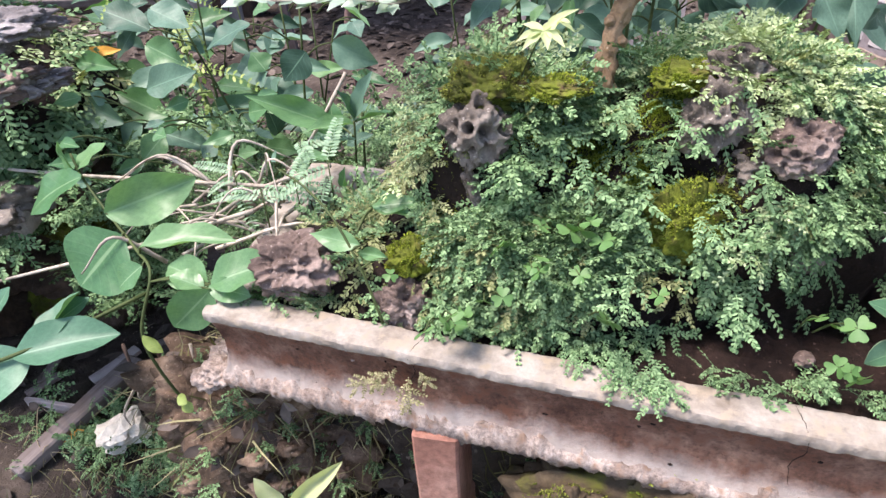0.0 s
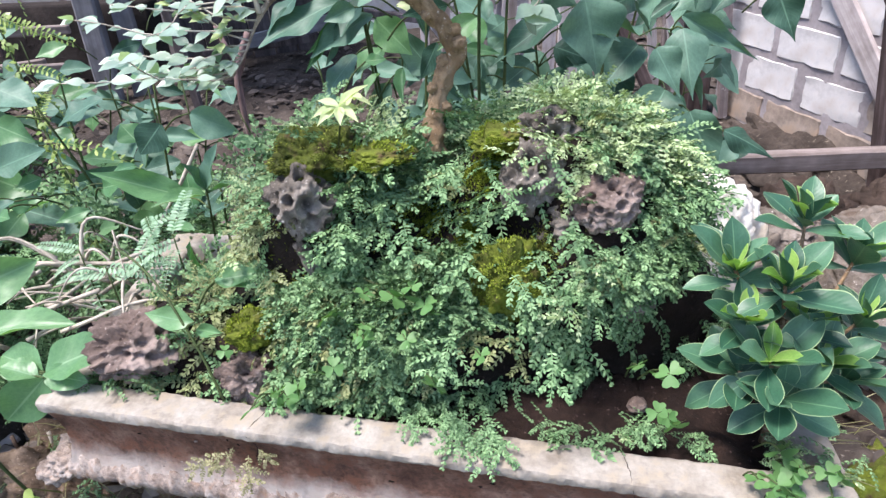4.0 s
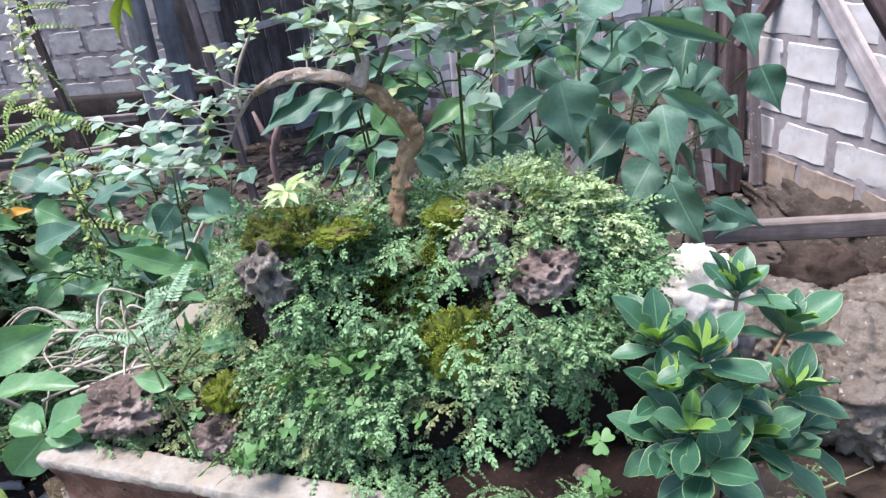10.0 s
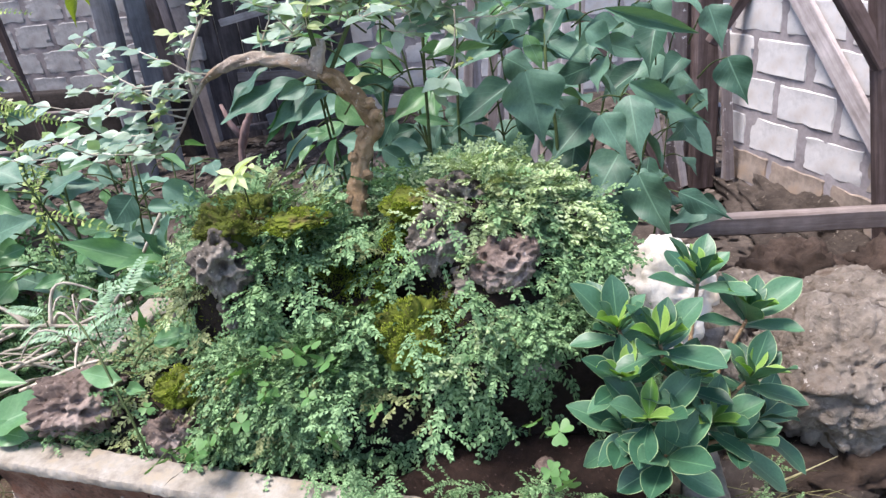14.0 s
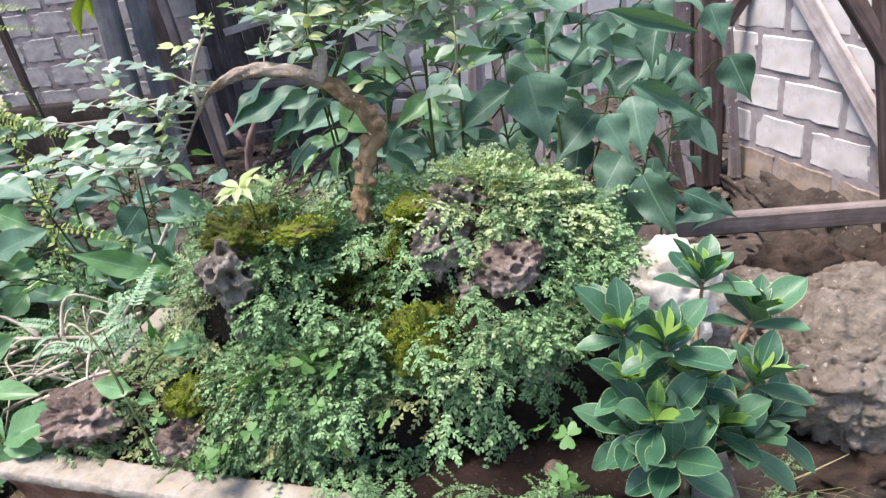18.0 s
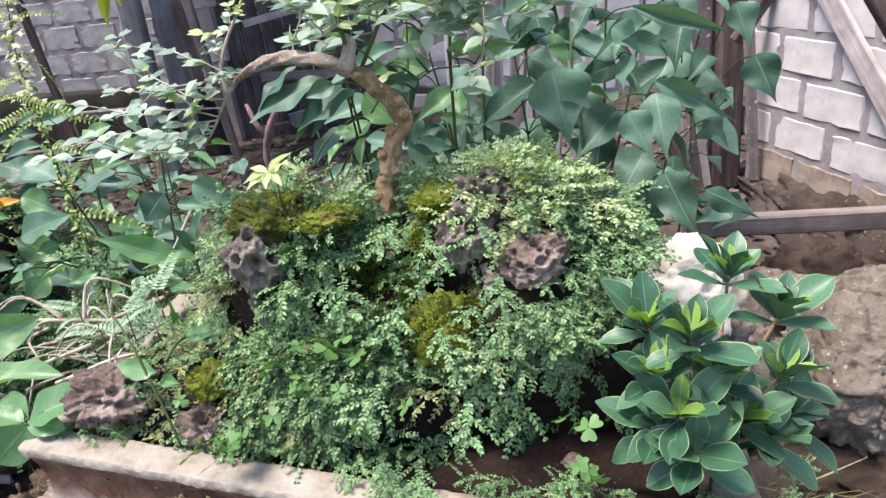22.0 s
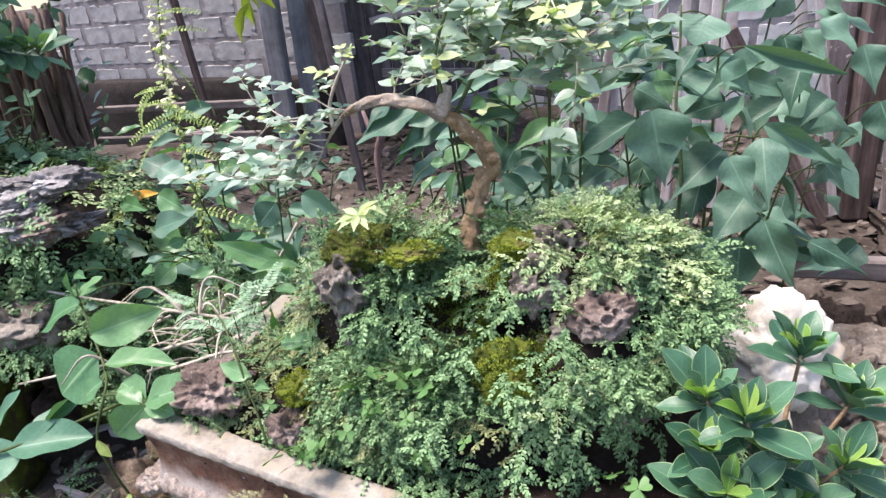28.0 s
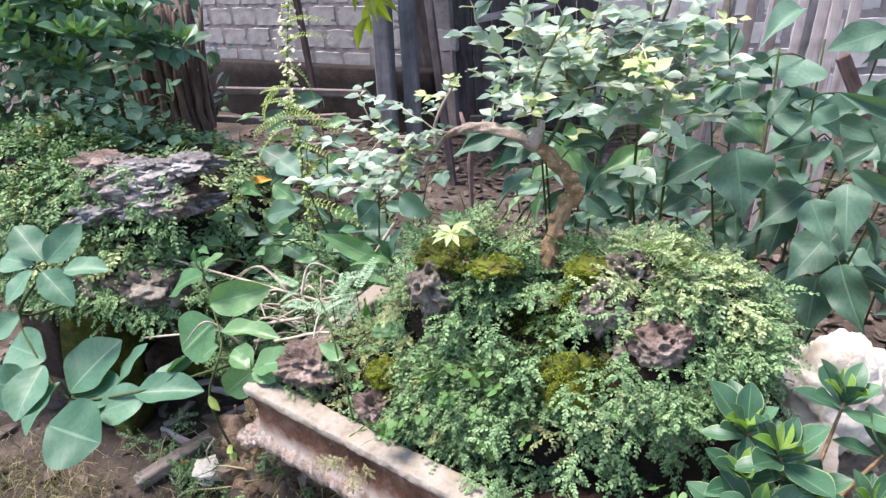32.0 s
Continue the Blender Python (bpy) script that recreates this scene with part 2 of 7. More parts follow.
M_MOSS = rocky("moss", [(0.05, 0.052, 0.013), (0.12, 0.15, 0.02), (0.25, 0.31, 0.035)], 34, 1.0, 1.0, 0.012, stain=(0.085, 0.055, 0.03))
M_BRICK = rocky("red_brick", [(0.30, 0.135, 0.095), (0.42, 0.21, 0.155), (0.50, 0.29, 0.225)], 20, 0.9, 0.5, 0.004)
M_BARK = rocky("tree_bark", [(0.14, 0.082, 0.045), (0.34, 0.23, 0.135), (0.54, 0.42, 0.295)], 30, 0.85, 1.0, 0.012, stain=(0.24, 0.14, 0.07), spots=(0.64, 0.56, 0.46))
M_LIMB = rocky("grey_bark", [(0.20, 0.15, 0.115), (0.42, 0.355, 0.30), (0.62, 0.56, 0.50)], 34, 0.85, 1.0, 0.01, stain=(0.28, 0.20, 0.14), spots=(0.68, 0.63, 0.57))
M_TWIG = woody("twig", [(0.24, 0.20, 0.16), (0.46, 0.41, 0.345), (0.60, 0.55, 0.48)], 10, 60)
M_STEM = rocky("green_stem", [(0.035, 0.055, 0.018), (0.075, 0.105, 0.035)], 30, 0.7, 0.2, 0.001)
M_POST = woody("grey_brown_post", [(0.045, 0.03, 0.028), (0.12, 0.085, 0.08), (0.22, 0.165, 0.16)], 2.0, 30)
M_PLANK = woody("weathered_plank", [(0.13, 0.10, 0.09), (0.24, 0.20, 0.19), (0.36, 0.31, 0.30)], 2.0, 30)
M_BOARD = woody("flaking_board", [(0.16, 0.125, 0.12), (0.27, 0.225, 0.22), (0.38, 0.33, 0.325)], 2.0, 30, flecks=(0.72, 0.69, 0.67))
M_SLAT = woody("pale_slat", [(0.28, 0.235, 0.235), (0.48, 0.43, 0.43), (0.68, 0.63, 0.63)], 2.0, 30)
M_STUMP = woody("stump_bark", [(0.04, 0.025, 0.02), (0.13, 0.088, 0.072), (0.29, 0.22, 0.19)], 3.0, 70, relief=1.0)
M_DEAD = woody("dead_wood", [(0.13, 0.08, 0.075), (0.24, 0.16, 0.15), (0.34, 0.25, 0.24)], 6.0, 40)
M_DARKWOOD = woody("dark_wood", [(0.035, 0.028, 0.028), (0.10, 0.084, 0.088), (0.21, 0.18, 0.19)], 2.0, 14)
# near-black base colour holds the shade below the north wall
M_BASE_SHADE = rocky("shade_black_stone", [(0.010, 0.008, 0.008), (0.024, 0.019, 0.018), (0.05, 0.04, 0.037)], 9, 0.95, 1.0, 0.02)
M_GREYPOST = woody("grey_pole", [(0.12, 0.12, 0.135), (0.2, 0.2, 0.22), (0.3, 0.3, 0.32)], 1.5, 20)

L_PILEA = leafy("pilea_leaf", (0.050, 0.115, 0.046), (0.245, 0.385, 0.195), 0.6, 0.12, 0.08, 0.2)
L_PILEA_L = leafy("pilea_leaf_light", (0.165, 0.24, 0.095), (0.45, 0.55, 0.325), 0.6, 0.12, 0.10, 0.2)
L_PILEA_D = leafy("pilea_leaf_dry", (0.095, 0.125, 0.045), (0.31, 0.34, 0.17), 0.6, 0.3, 0.15, 0.25)
L_CLOVER = leafy("clover_leaf", (0.06, 0.165, 0.05), (0.15, 0.285, 0.10), 0.5, 0.35, vary=0.15)
L_FICUS = veined("ficus_leaf", (0.020, 0.076, 0.044), (0.082, 0.19, 0.108), (0.12, 0.24, 0.13), 0.44, 0.42, 0.10, (0.28, 0.38, 0.20), 10, 0.025, 0.03)
L_FICUS_N = veined("ficus_young_leaf", (0.13, 0.29, 0.055), (0.25, 0.41, 0.10), (0.33, 0.47, 0.17), 0.36, 0.5, 0.3, (0.40, 0.52, 0.2), 10, 0.03, 0.04)
L_BUSH = veined("bush_leaf", (0.05, 0.13, 0.08), (0.15, 0.28, 0.18), (0.2, 0.33, 0.22), 0.45, 0.4, 0.2, None, 9, 0.025, 0.05)
L_BIG = veined("broad_leaf", (0.032, 0.084, 0.058), (0.135, 0.25, 0.188), (0.14, 0.26, 0.185), 0.52, 0.36, 0.18, None, 8, 0.025, 0.2)
L_BIG_L = veined("broad_leaf_light", (0.065, 0.18, 0.078), (0.155, 0.30, 0.142), (0.22, 0.37, 0.20), 0.4, 0.45, 0.3, None, 7, 0.03, 0.12)
L_VINE = veined("vine_leaf", (0.05, 0.145, 0.09), (0.125, 0.26, 0.175), (0.16, 0.30, 0.20), 0.5, 0.4, 0.2, None, 6, 0.03, 0.10)
L_YELLOW = leafy("yellow_green_leaf", (0.36, 0.44, 0.20), (0.55, 0.60, 0.36), 0.45, 0.4, 0.3, 0.1)
L_TREE = leafy("bonsai_leaf", (0.15, 0.235, 0.185), (0.53, 0.63, 0.54), 0.35, 0.5, 0.32, 0.2)
L_LITTER = leafy("leaf_litter", (0.022, 0.018, 0.016), (0.155, 0.127, 0.112), 0.85, 0.2, 0.0, 0.3)
L_MOSS = leafy("moss_tuft", (0.075, 0.105, 0.015), (0.35, 0.42, 0.058), 0.8, 0.2, 0.2)
L_CHAIN = leafy("chain_leaf", (0.12, 0.21, 0.045), (0.36, 0.44, 0.145), 0.5, 0.35, 0.3)
L_ORANGE = veined("orange_leaf", (0.50, 0.22, 0.04), (0.62, 0.33, 0.06), (0.6, 0.42, 0.14), 0.6, 0.3, 0.2)
L_OLIVE = veined("olive_leaf", (0.16, 0.20, 0.03), (0.26, 0.32, 0.06), (0.3, 0.36, 0.1), 0.45, 0.4, 0.4)
L_MOSS_D = leafy("dark_moss_tuft", (0.055, 0.065, 0.013), (0.25, 0.285, 0.06), 0.8, 0.2, 0.15)
L_FERN = leafy("feather_leaf", (0.14, 0.25, 0.15), (0.28, 0.42, 0.28), 0.5, 0.35, 0.2, 0.15)
L_BLOOM = leafy("cream_bloom", (0.52, 0.50, 0.36), (0.70, 0.68, 0.54), 0.6, 0.3, 0.3, 0.1)
L_STRAW = leafy("straw", (0.22, 0.16, 0.09), (0.50, 0.42, 0.28), 0.8, 0.2, 0.1, 0.2)
L_HEDGE = leafy("hedge_leaf", (0.022, 0.07, 0.03), (0.085, 0.19, 0.085), 0.35, 0.45, 0.15, 0.2)
L_GRASS = leafy("dry_grass", (0.11, 0.115, 0.045), (0.36, 0.33, 0.19), 0.7, 0.2, 0.1, 0.2)


# ---- building blocks ----
def part(name, bm, material, parent=None, label="", smooth=True):
    me = bpy.data.meshes.new(name)
    if isinstance(bm, bmesh.types.BMesh):
        bm.to_mesh(me)
        bm.free()
    else:
        me.from_pydata([tuple(v) for v in bm[0]], [], bm[1])
    if smooth:
        me.shade_smooth()
    me.materials.append(material)
    ob = new(name, me)
    if parent is not None:
        ob.parent = parent
    if label:
        ob["label"] = label
    return ob


def thing(name, loc, label, category, group="", kind=""):
    ob = new(name)
    ob.location = loc
    ob.empty_display_size = 0.05
    return tagged(ob, label, category, group, kind)


def box_bm(sx, sy, sz, bev=0.0, at=(0, 0, 0), rough=0.0, seed=0, cuts=0):
    bm = bmesh.new()
    bmesh.ops.create_cube(bm, size=1, matrix=Matrix.Translation(at) @ Matrix.Diagonal((sx, sy, sz, 1)))
    if bev:
        bmesh.ops.bevel(bm, geom=bm.edges[:], offset=bev, segments=1, affect="EDGES")
    if cuts:
        bmesh.ops.subdivide_edges(bm, edges=bm.edges[:], cuts=cuts, use_grid_fill=True)
    if rough:
        o = Vector((seed * 3.7, seed * 1.3, seed * 2.1))
        for v in bm.verts:
            v.co += noise.noise_vector(v.co * (0.9 / max(sx, sy, sz)) * 6 + o) * rough
    return bm


def rock_bm(r, seed, sub=4, amp=0.35, freq=1.6, pits=0, pit_size=0.25, pit_deep=0.35, flat=0.0, crag=0.06, cells=0.0, cell_freq=3.2):
    """A lumpy stone of half sizes r, with crags, pitted hollows and a spongy net of holes."""
    bm = bmesh.new()
    bmesh.ops.create_icosphere(bm, subdivisions=sub, radius=1.0)
    rnd = random.Random(seed)
    o = Vector((rnd.uniform(0, 50), rnd.uniform(0, 50), rnd.uniform(0, 50)))
    holes = []
    for _ in range(pits):
        d, size = Vector((rnd.gauss(0, 0.75), rnd.gauss(-0.8, 0.5), rnd.gauss(0.15, 0.7))).normalized(), pit_size * rnd.uniform(0.5, 1.2)
        if all((d - h).length > 0.92 * (size + other) for h, other in holes):
            holes.append((d, size))
    for v in bm.verts:
        d = v.co.normalized()
        k = 1 + amp * noise.fractal(d * freq + o, 0.9, 2.0, 3) + crag * noise.fractal(d * 7 + o, 0.8, 2.1, 4)
        dip, lip = 0.0, 0.0
        for h, s in holes:
            a = (d - h).length / s
            if a < 1:
                dip = max(dip, 1 - a ** 4)
            elif a < 1.4:
                lip = max(lip, 0.06 * (1.4 - a))
        k += lip - pit_deep * dip if dip < 0.01 else -pit_deep * dip
        if cells:
            q = d * cell_freq + o
            q += noise.noise_vector(q * 1.3) * 0.35
            f1 = noise.voronoi(q)[0][0]
            a = min(1.0, max(0.0, (0.40 - f1) / 0.14))
            k -= cells * a * a * (3 - 2 * a) * (0.5 + 0.9 * max(0.0, noise.noise(d * 2.1 + o) + 0.35))
        v.co = d * max(0.2, k)
        if flat:
            v.co.z = max(v.co.z, -flat)
        v.co = Vector((v.co.x * r[0], v.co.y * r[1], v.co.z * r[2]))
    return bm


def tube(points, radii, sides=8, wob=0.0, seed=0):
    """A tapered limb along a line of points; returns verts and faces."""
    pts = [Vector(p) for p in points]
    verts, faces = [], []
    u = None
    for i, p in enumerate(pts):
        d = (pts[min(i + 1, len(pts) - 1)] - pts[max(i - 1, 0)]).normalized()
        if u is None:
            u = d.orthogonal().normalized()
        u = (u - d * u.dot(d)).normalized()
        w = d.cross(u)
        for k in range(sides):
            a = 2 * math.pi * k / sides
            r = radii[i]
            if wob:
                r *= 1 + wob * noise.noise(p * 40 + Vector((math.cos(a), math.sin(a), seed)) * 1.5)
            verts.append(p + (u * math.cos(a) + w * math.sin(a)) * r)
        if i:
            b = (i - 1) * sides
            for k in range(sides):
                faces.append((b + k, b + (k + 1) % sides, b + sides + (k + 1) % sides, b + sides + k))
    faces.append(tuple(range(sides))[::-1])
    faces.append(tuple(range(len(verts) - sides, len(verts))))
    return verts, faces


def curve_pts(ctrl, n=8):
    """A smooth line through the control points (Catmull-Rom)."""
    c = [Vector(p) for p in ctrl]
    c = [c[0] * 2 - c[1]] + c + [c[-1] * 2 - c[-2]]
    out = []
    for i in range(1, len(c) - 2):
        for k in range(n):
            t = k / n
            a, b, d, e = c[i - 1], c[i], c[i + 1], c[i + 2]
            out.append(0.5 * (2 * b + (d - a) * t + (2 * a - 5 * b + 4 * d - e) * t * t + (3 * b - a - 3 * d + e) * t ** 3))
    out.append(c[-2])
    return out


def lerp_list(vals, n):
    return [float(x) for x in np.interp(np.linspace(0, 1, n), np.linspace(0, 1, len(vals)), vals)]


class Soup:
    """Collects many small pieces into one mesh."""

    def __init__(self):
        self.v, self.f = [], []

    def add(self, verts, faces):
        b = len(self.v)
        self.v.extend(verts)
        self.f.extend([tuple(i + b for i in f) for f in faces])

    def data(self):
        return self.v, self.f


def blade(profile, length, width, bend=0.2, fold=0.15, wave=0.0):
    """A leaf along +Y, face up +Z: profile gives half widths from stalk to tip; returns local verts and faces."""
    n = len(profile)
    verts, faces = [], []
    for i, w in enumerate(profile):
        t = i / (n - 1)
        y, z = length * t, -bend * length * t * t
        hw = w * width * 0.5
        lift = fold * hw
        ww = wave * hw * math.sin(t * 9)
        verts += [(-hw, y, z + lift + ww), (0, y, z), (hw, y, z + lift - ww)]
        if i:
            b = (i - 1) * 3
            faces += [(b, b + 1, b + 4, b + 3), (b + 1, b + 2, b + 5, b + 4)]
    return [Vector(v) for v in verts], faces


VROUND = (0.10, 0.55, 0.84, 0.98, 1.0, 0.96, 0.82, 0.55, 0.05)
OVATE = (0.05, 0.55, 0.9, 1.0, 0.88, 0.62, 0.3, 0.02)
OBOVATE = (0.06, 0.28, 0.55, 0.8, 0.95, 1.0, 0.9, 0.62, 0.04)
ELLIPT = (0.10, 0.62, 0.93, 1.0, 0.93, 0.70, 0.36, 0.04)
LONGTIP = (0.22, 0.76, 0.98, 1.0, 0.90, 0.74, 0.54, 0.34, 0.17, 0.07, 0.01)
POINTED = (0.10, 0.50, 0.82, 0.98, 1.0, 0.90, 0.70, 0.45, 0.20, 0.02)


def aim(origin, direction, normal=(0, 0, 1), roll=0.0):
    """A matrix that lays +Y along direction, with +Z as near to normal as can be."""
    y = Vector(direction).normalized()
    z = Vector(normal) - y * y.dot(Vector(normal))
    if z.length < 1e-4:
        z = y.orthogonal()
    z.normalize()
    x = y.cross(z)
    m = Matrix((x, y, z)).transposed().to_4x4()
    return Matrix.Translation(origin) @ m @ Matrix.Rotation(roll, 4, "Y")


# ---- ground and walls ----
def ground_z(x, y):
    d = math.hypot(x - 0.2, y - 0.8)
    return 0.03 * noise.fractal(Vector((x * 1.5, y * 1.5, 0)), 0.8, 2, 4) * min(1, d) + 0.10 * max(0, min(1, (y - 2.2) / 1.2)) * (1 if x < 0.6 else 0)


def build_ground():
    xs = list(np.concatenate([np.linspace(-60, -4, 12)[:-1], np.linspace(-4, 4, 110), np.linspace(4, 60, 12)[1:]]))
    ys = list(np.concatenate([np.linspace(-60, -2, 12)[:-1], np.linspace(-2, 6.5, 120), np.linspace(6.5, 60, 12)[1:]]))
    verts = [(x, y, ground_z(x, y)) for y in ys for x in xs]
    nx = len(xs)
    faces = [(j * nx + i, j * nx + i + 1, (j + 1) * nx + i + 1, (j + 1) * nx + i) for j in range(len(ys) - 1) for i in range(nx - 1)]
    tagged(part("ground", (verts, faces), M_EARTH), "dark damp reddish-brown garden earth", "ground", kind="structure")


build_ground()


def worn_block(sx, sy, sz, wear, seed):
    """A cast block with chipped, wavering edges."""
    bm = box_bm(sx, sy, sz, 0.006, cuts=0)
    bmesh.ops.subdivide_edges(bm, edges=[e for e in bm.edges if e.calc_length() > 0.05], cuts=5, use_grid_fill=True)
    o = Vector((seed * 3.7, seed * 1.3, seed * 2.1))
    for v in bm.verts:
        edge = max(abs(v.co.x) / (sx / 2), abs(v.co.z) / (sz / 2))
        n1, n2 = noise.noise_vector(v.co * 22 + o), noise.noise_vector(v.co * 60 + o)
        v.co += (n1 * wear + n2 * wear * 0.7) * (1.0 if edge > 0.9 else 0.18)
        if edge > 0.97:
            v.co.y += 0.002
    return bm


def block_wall(name, origin, angle, length, z0, courses, h, w, label, dirty=0, thick=0.12, seed=1, gap=0.019, mortar=None, wear=0.006, block_mat=None):
    """A wall of white blocks standing proud of recessed mortar; origin is the foot of its near face."""
    rnd = random.Random(seed)
    root = thing(name, origin, label, "wall", kind="structure")
    root.rotation_euler.z = angle
    core = part("mortar", box_bm(length, thick, courses * h + z0 + 0.02, 0, (length / 2, thick / 2 + 0.0045, (courses * h + z0) / 2)), mortar or M_MORTAR, root, smooth=False)
    meshes = []
    for k in range(10):
        me = part("block", worn_block(w - gap, 0.05, h - gap, wear, seed * 10 + k), block_mat or M_BLOCK, root)
        me.data.set_sharp_from_angle(angle=radians(14))
        meshes.append(me.data)
        bpy.data.objects.remove(me)
    dirty_meshes = [m.copy() for m in meshes]
    for m in dirty_meshes:
        m.materials.clear()
        m.materials.append(M_BLOCK_DIRTY)
    for c in range(courses):
        x = -(w * 0.5 if c % 2 else 0.0) + w * 0.5
        while x < length:
            if x - w / 2 > -0.3:
                ob = new("block", rnd.choice(dirty_meshes if c < dirty or dirty and c == dirty and rnd.random() < 0.35 else meshes))
                ob.parent = root
                ob.location = (x + rnd.uniform(-0.006, 0.006), 0.0255 + rnd.uniform(-0.002, 0.0015), z0 + (c + 0.5) * h + rnd.uniform(-0.005, 0.005))
                ob.scale = (rnd.uniform(0.92, 1.0), 1, rnd.uniform(0.93, 1.0))
                ob.rotation_euler.y = radians(rnd.uniform(-1, 1))
            x += w
    return root


RW = radians(-78)
block_wall("wall_east", (1.812, 3.118, 0), RW, 3.2, 0.085, 12, 0.178, 0.345, "whitewashed concrete block wall with grey mortar, earth-stained at its foot", dirty=1, seed=3, gap=0.020, wear=0.008)
# north wall's shade is carried by its greyer block colour
block_wall("wall_north", (-4.6, 6.05, 0), radians(-17), 3.45, 0.5, 9, 0.195, 0.37, "white block wall, greyed for shade, with thick grey mortar above a dark base", seed=5, gap=0.028, mortar=M_MORTAR_DARK, wear=0.011, block_mat=M_BLOCK_SHADE)


# ---- the concrete trough ----
TR = pose(-0.42, 0.783, 0.034, 0, 1.1, -18.1)
T_LEN, T_WID = 1.12, 0.50


def ring_path(ln, wd, r, step=0.02):
    """Points and outward normals round a rectangle with rounded corners."""
    out = []
    for (cx, cy, a0), (ex, ey) in zip(((r, r, 180), (ln - r, r, 270), (ln - r, wd - r, 0), (r, wd - r, 90)), ((1, 0), (0, 1), (-1, 0), (0, -1))):
        for k in range(5):
            a = radians(a0 + 90 * k / 4)
            out.append((Vector((cx + r * math.cos(a), cy + r * math.sin(a), 0)), Vector((math.cos(a), math.sin(a), 0))))
        run = (ln if ex else wd) - 2 * r
        n = max(2, int(run / step))
        base = out[-1]
        for k in range(1, n):
            out.append((base[0] + Vector((ex, ey, 0)) * run * k / n, base[1]))
    return out


def sweep(path, prof, jitter):
    verts, faces = [], []
    m, n = len(prof), len(path)
    for i, (p, nr) in enumerate(path):
        for j, (o, z) in enumerate(prof):
            v = p + nr * o + Vector((0, 0, z))
            if o < 0:
                v.x, v.y = min(max(v.x, -o), T_LEN + o), min(max(v.y, -o), T_WID + o)
            v.x -= 0.12 * v.y
            amp = jitter[j]
            q = Vector((v.x, v.y, 0.3 * z))
            rag = 0.7 * noise.fractal(q * 14 + Vector((0, 0, 3)), 0.6, 2.2, 4) + 0.8 * abs(noise.noise(q * 34)) + 0.4 * abs(noise.noise(q * 80)) - 0.3
            verts.append(v + (nr * 0.45 + Vector((0, 0, 1))) * amp * rag + nr * (0.0024 * noise.noise(v * 30) + 0.0022 * noise.noise(v * 90) + (0.004 * noise.noise(q * 150) if amp > 0.008 else 0)))
        for j in range(m - 1):
            a, b = i * m + j, ((i + 1) % n) * m + j
            faces.append((a, a + 1, b + 1, b))
    return verts, faces


trough = thing("trough", TR.translation, "long weathered concrete plant trough with pale rim, ragged lower edge", "planter")
trough.rotation_euler = TR.to_euler()
RING = ring_path(T_LEN, T_WID, 0.007, 0.0035)
part("body", sweep(RING, [(-0.003, 0.640), (-0.005, 0.626), (-0.011, 0.604), (-0.016, 0.578), (-0.015, 0.550), (-0.008, 0.522), (-0.003, 0.508)],
                   (0, 0.003, 0.004, 0.004, 0.005, 0.006, 0.006)), M_CONC, trough, "brown stained hollow-curved side")
part("foot", sweep(RING, [(-0.020, 0.528), (-0.0085, 0.521), (-0.002, 0.513), (0.003, 0.506), (0.005, 0.499), (0.004, 0.491), (0.000, 0.485), (-0.008, 0.482), (-0.05, 0.492)],
                   (0.002, 0.024, 0.012, 0.010, 0.018, 0.040, 0.060, 0.062, 0.01)), M_CRUST, trough, "pale crusted ragged lower edge")
part("rim", sweep(RING, [(-0.006, 0.628), (0.002, 0.632), (0.003, 0.638), (0.002, 0.6445), (0.000, 0.6475), (-0.004, 0.6485), (-0.047, 0.6485), (-0.051, 0.646), (-0.053, 0.642), (-0.056, 0.600)],
                  (0, 0.004, 0.0025, 0.0012, 0.001, 0.001, 0.001, 0.002, 0.003, 0)), M_RIM, trough, "pale chalky rim").data.set_sharp_from_angle(angle=radians(32))
part("bottom", box_bm(T_LEN - 0.1, T_WID - 0.1, 0.03, 0, (T_LEN / 2, T_WID / 2, 0.500)), M_CONC, trough)


def soil():
    nx, ny = 90, 36
    v = []
    for j in range(ny):
        for i in range(nx):
            x, y = 0.055 + (T_LEN - 0.11) * i / (nx - 1), 0.055 + (T_WID - 0.11) * j / (ny - 1)
            v.append((x, y, 0.617 + 0.03 * noise.fractal(Vector((x * 9, y * 9, 1)), 0.8, 2, 4)))
    f = [(j * nx + i, j * nx + i + 1, (j + 1) * nx + i + 1, (j + 1) * nx + i) for j in range(ny - 1) for i in range(nx - 1)]
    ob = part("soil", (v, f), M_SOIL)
    ob.matrix_world = TR
    tagged(ob, "damp reddish-brown crumbly soil in the trough", "soil", kind="stuff")


soil()

# ---- the planted mound ----
CORE = Vector((0.27, 0.95, 0.63))
LUMPS = [((0.25, 0.96, 0.60), (0.42, 0.24, 0.28)), ((0.08, 0.93, 0.82), (0.145, 0.12, 0.165)), ((0.41, 0.90, 0.79), (0.205, 0.185, 0.20)),
         ((0.19, 0.85, 0.69), (0.26, 0.14, 0.15)), ((-0.10, 0.90, 0.63), (0.24, 0.14, 0.12)), ((0.50, 0.86, 0.68), (0.15, 0.14, 0.19))]
HOLLOWS = [((0.315, 0.775, 0.908), 0.045, 0.12), ((0.05, 0.70, 0.72), 0.05, 0.04), ((0.42, 0.70, 0.83), 0.03, 0.03)]
CORE_B = Vector((-1.42, 1.52, 0.72))
LUMPS_B = [((-1.45, 1.55, 0.72), (0.60, 0.40, 0.27)), ((-1.14, 1.44, 0.72), (0.26, 0.27, 0.17)), ((-1.62, 1.52, 0.80), (0.36, 0.28, 0.24))]


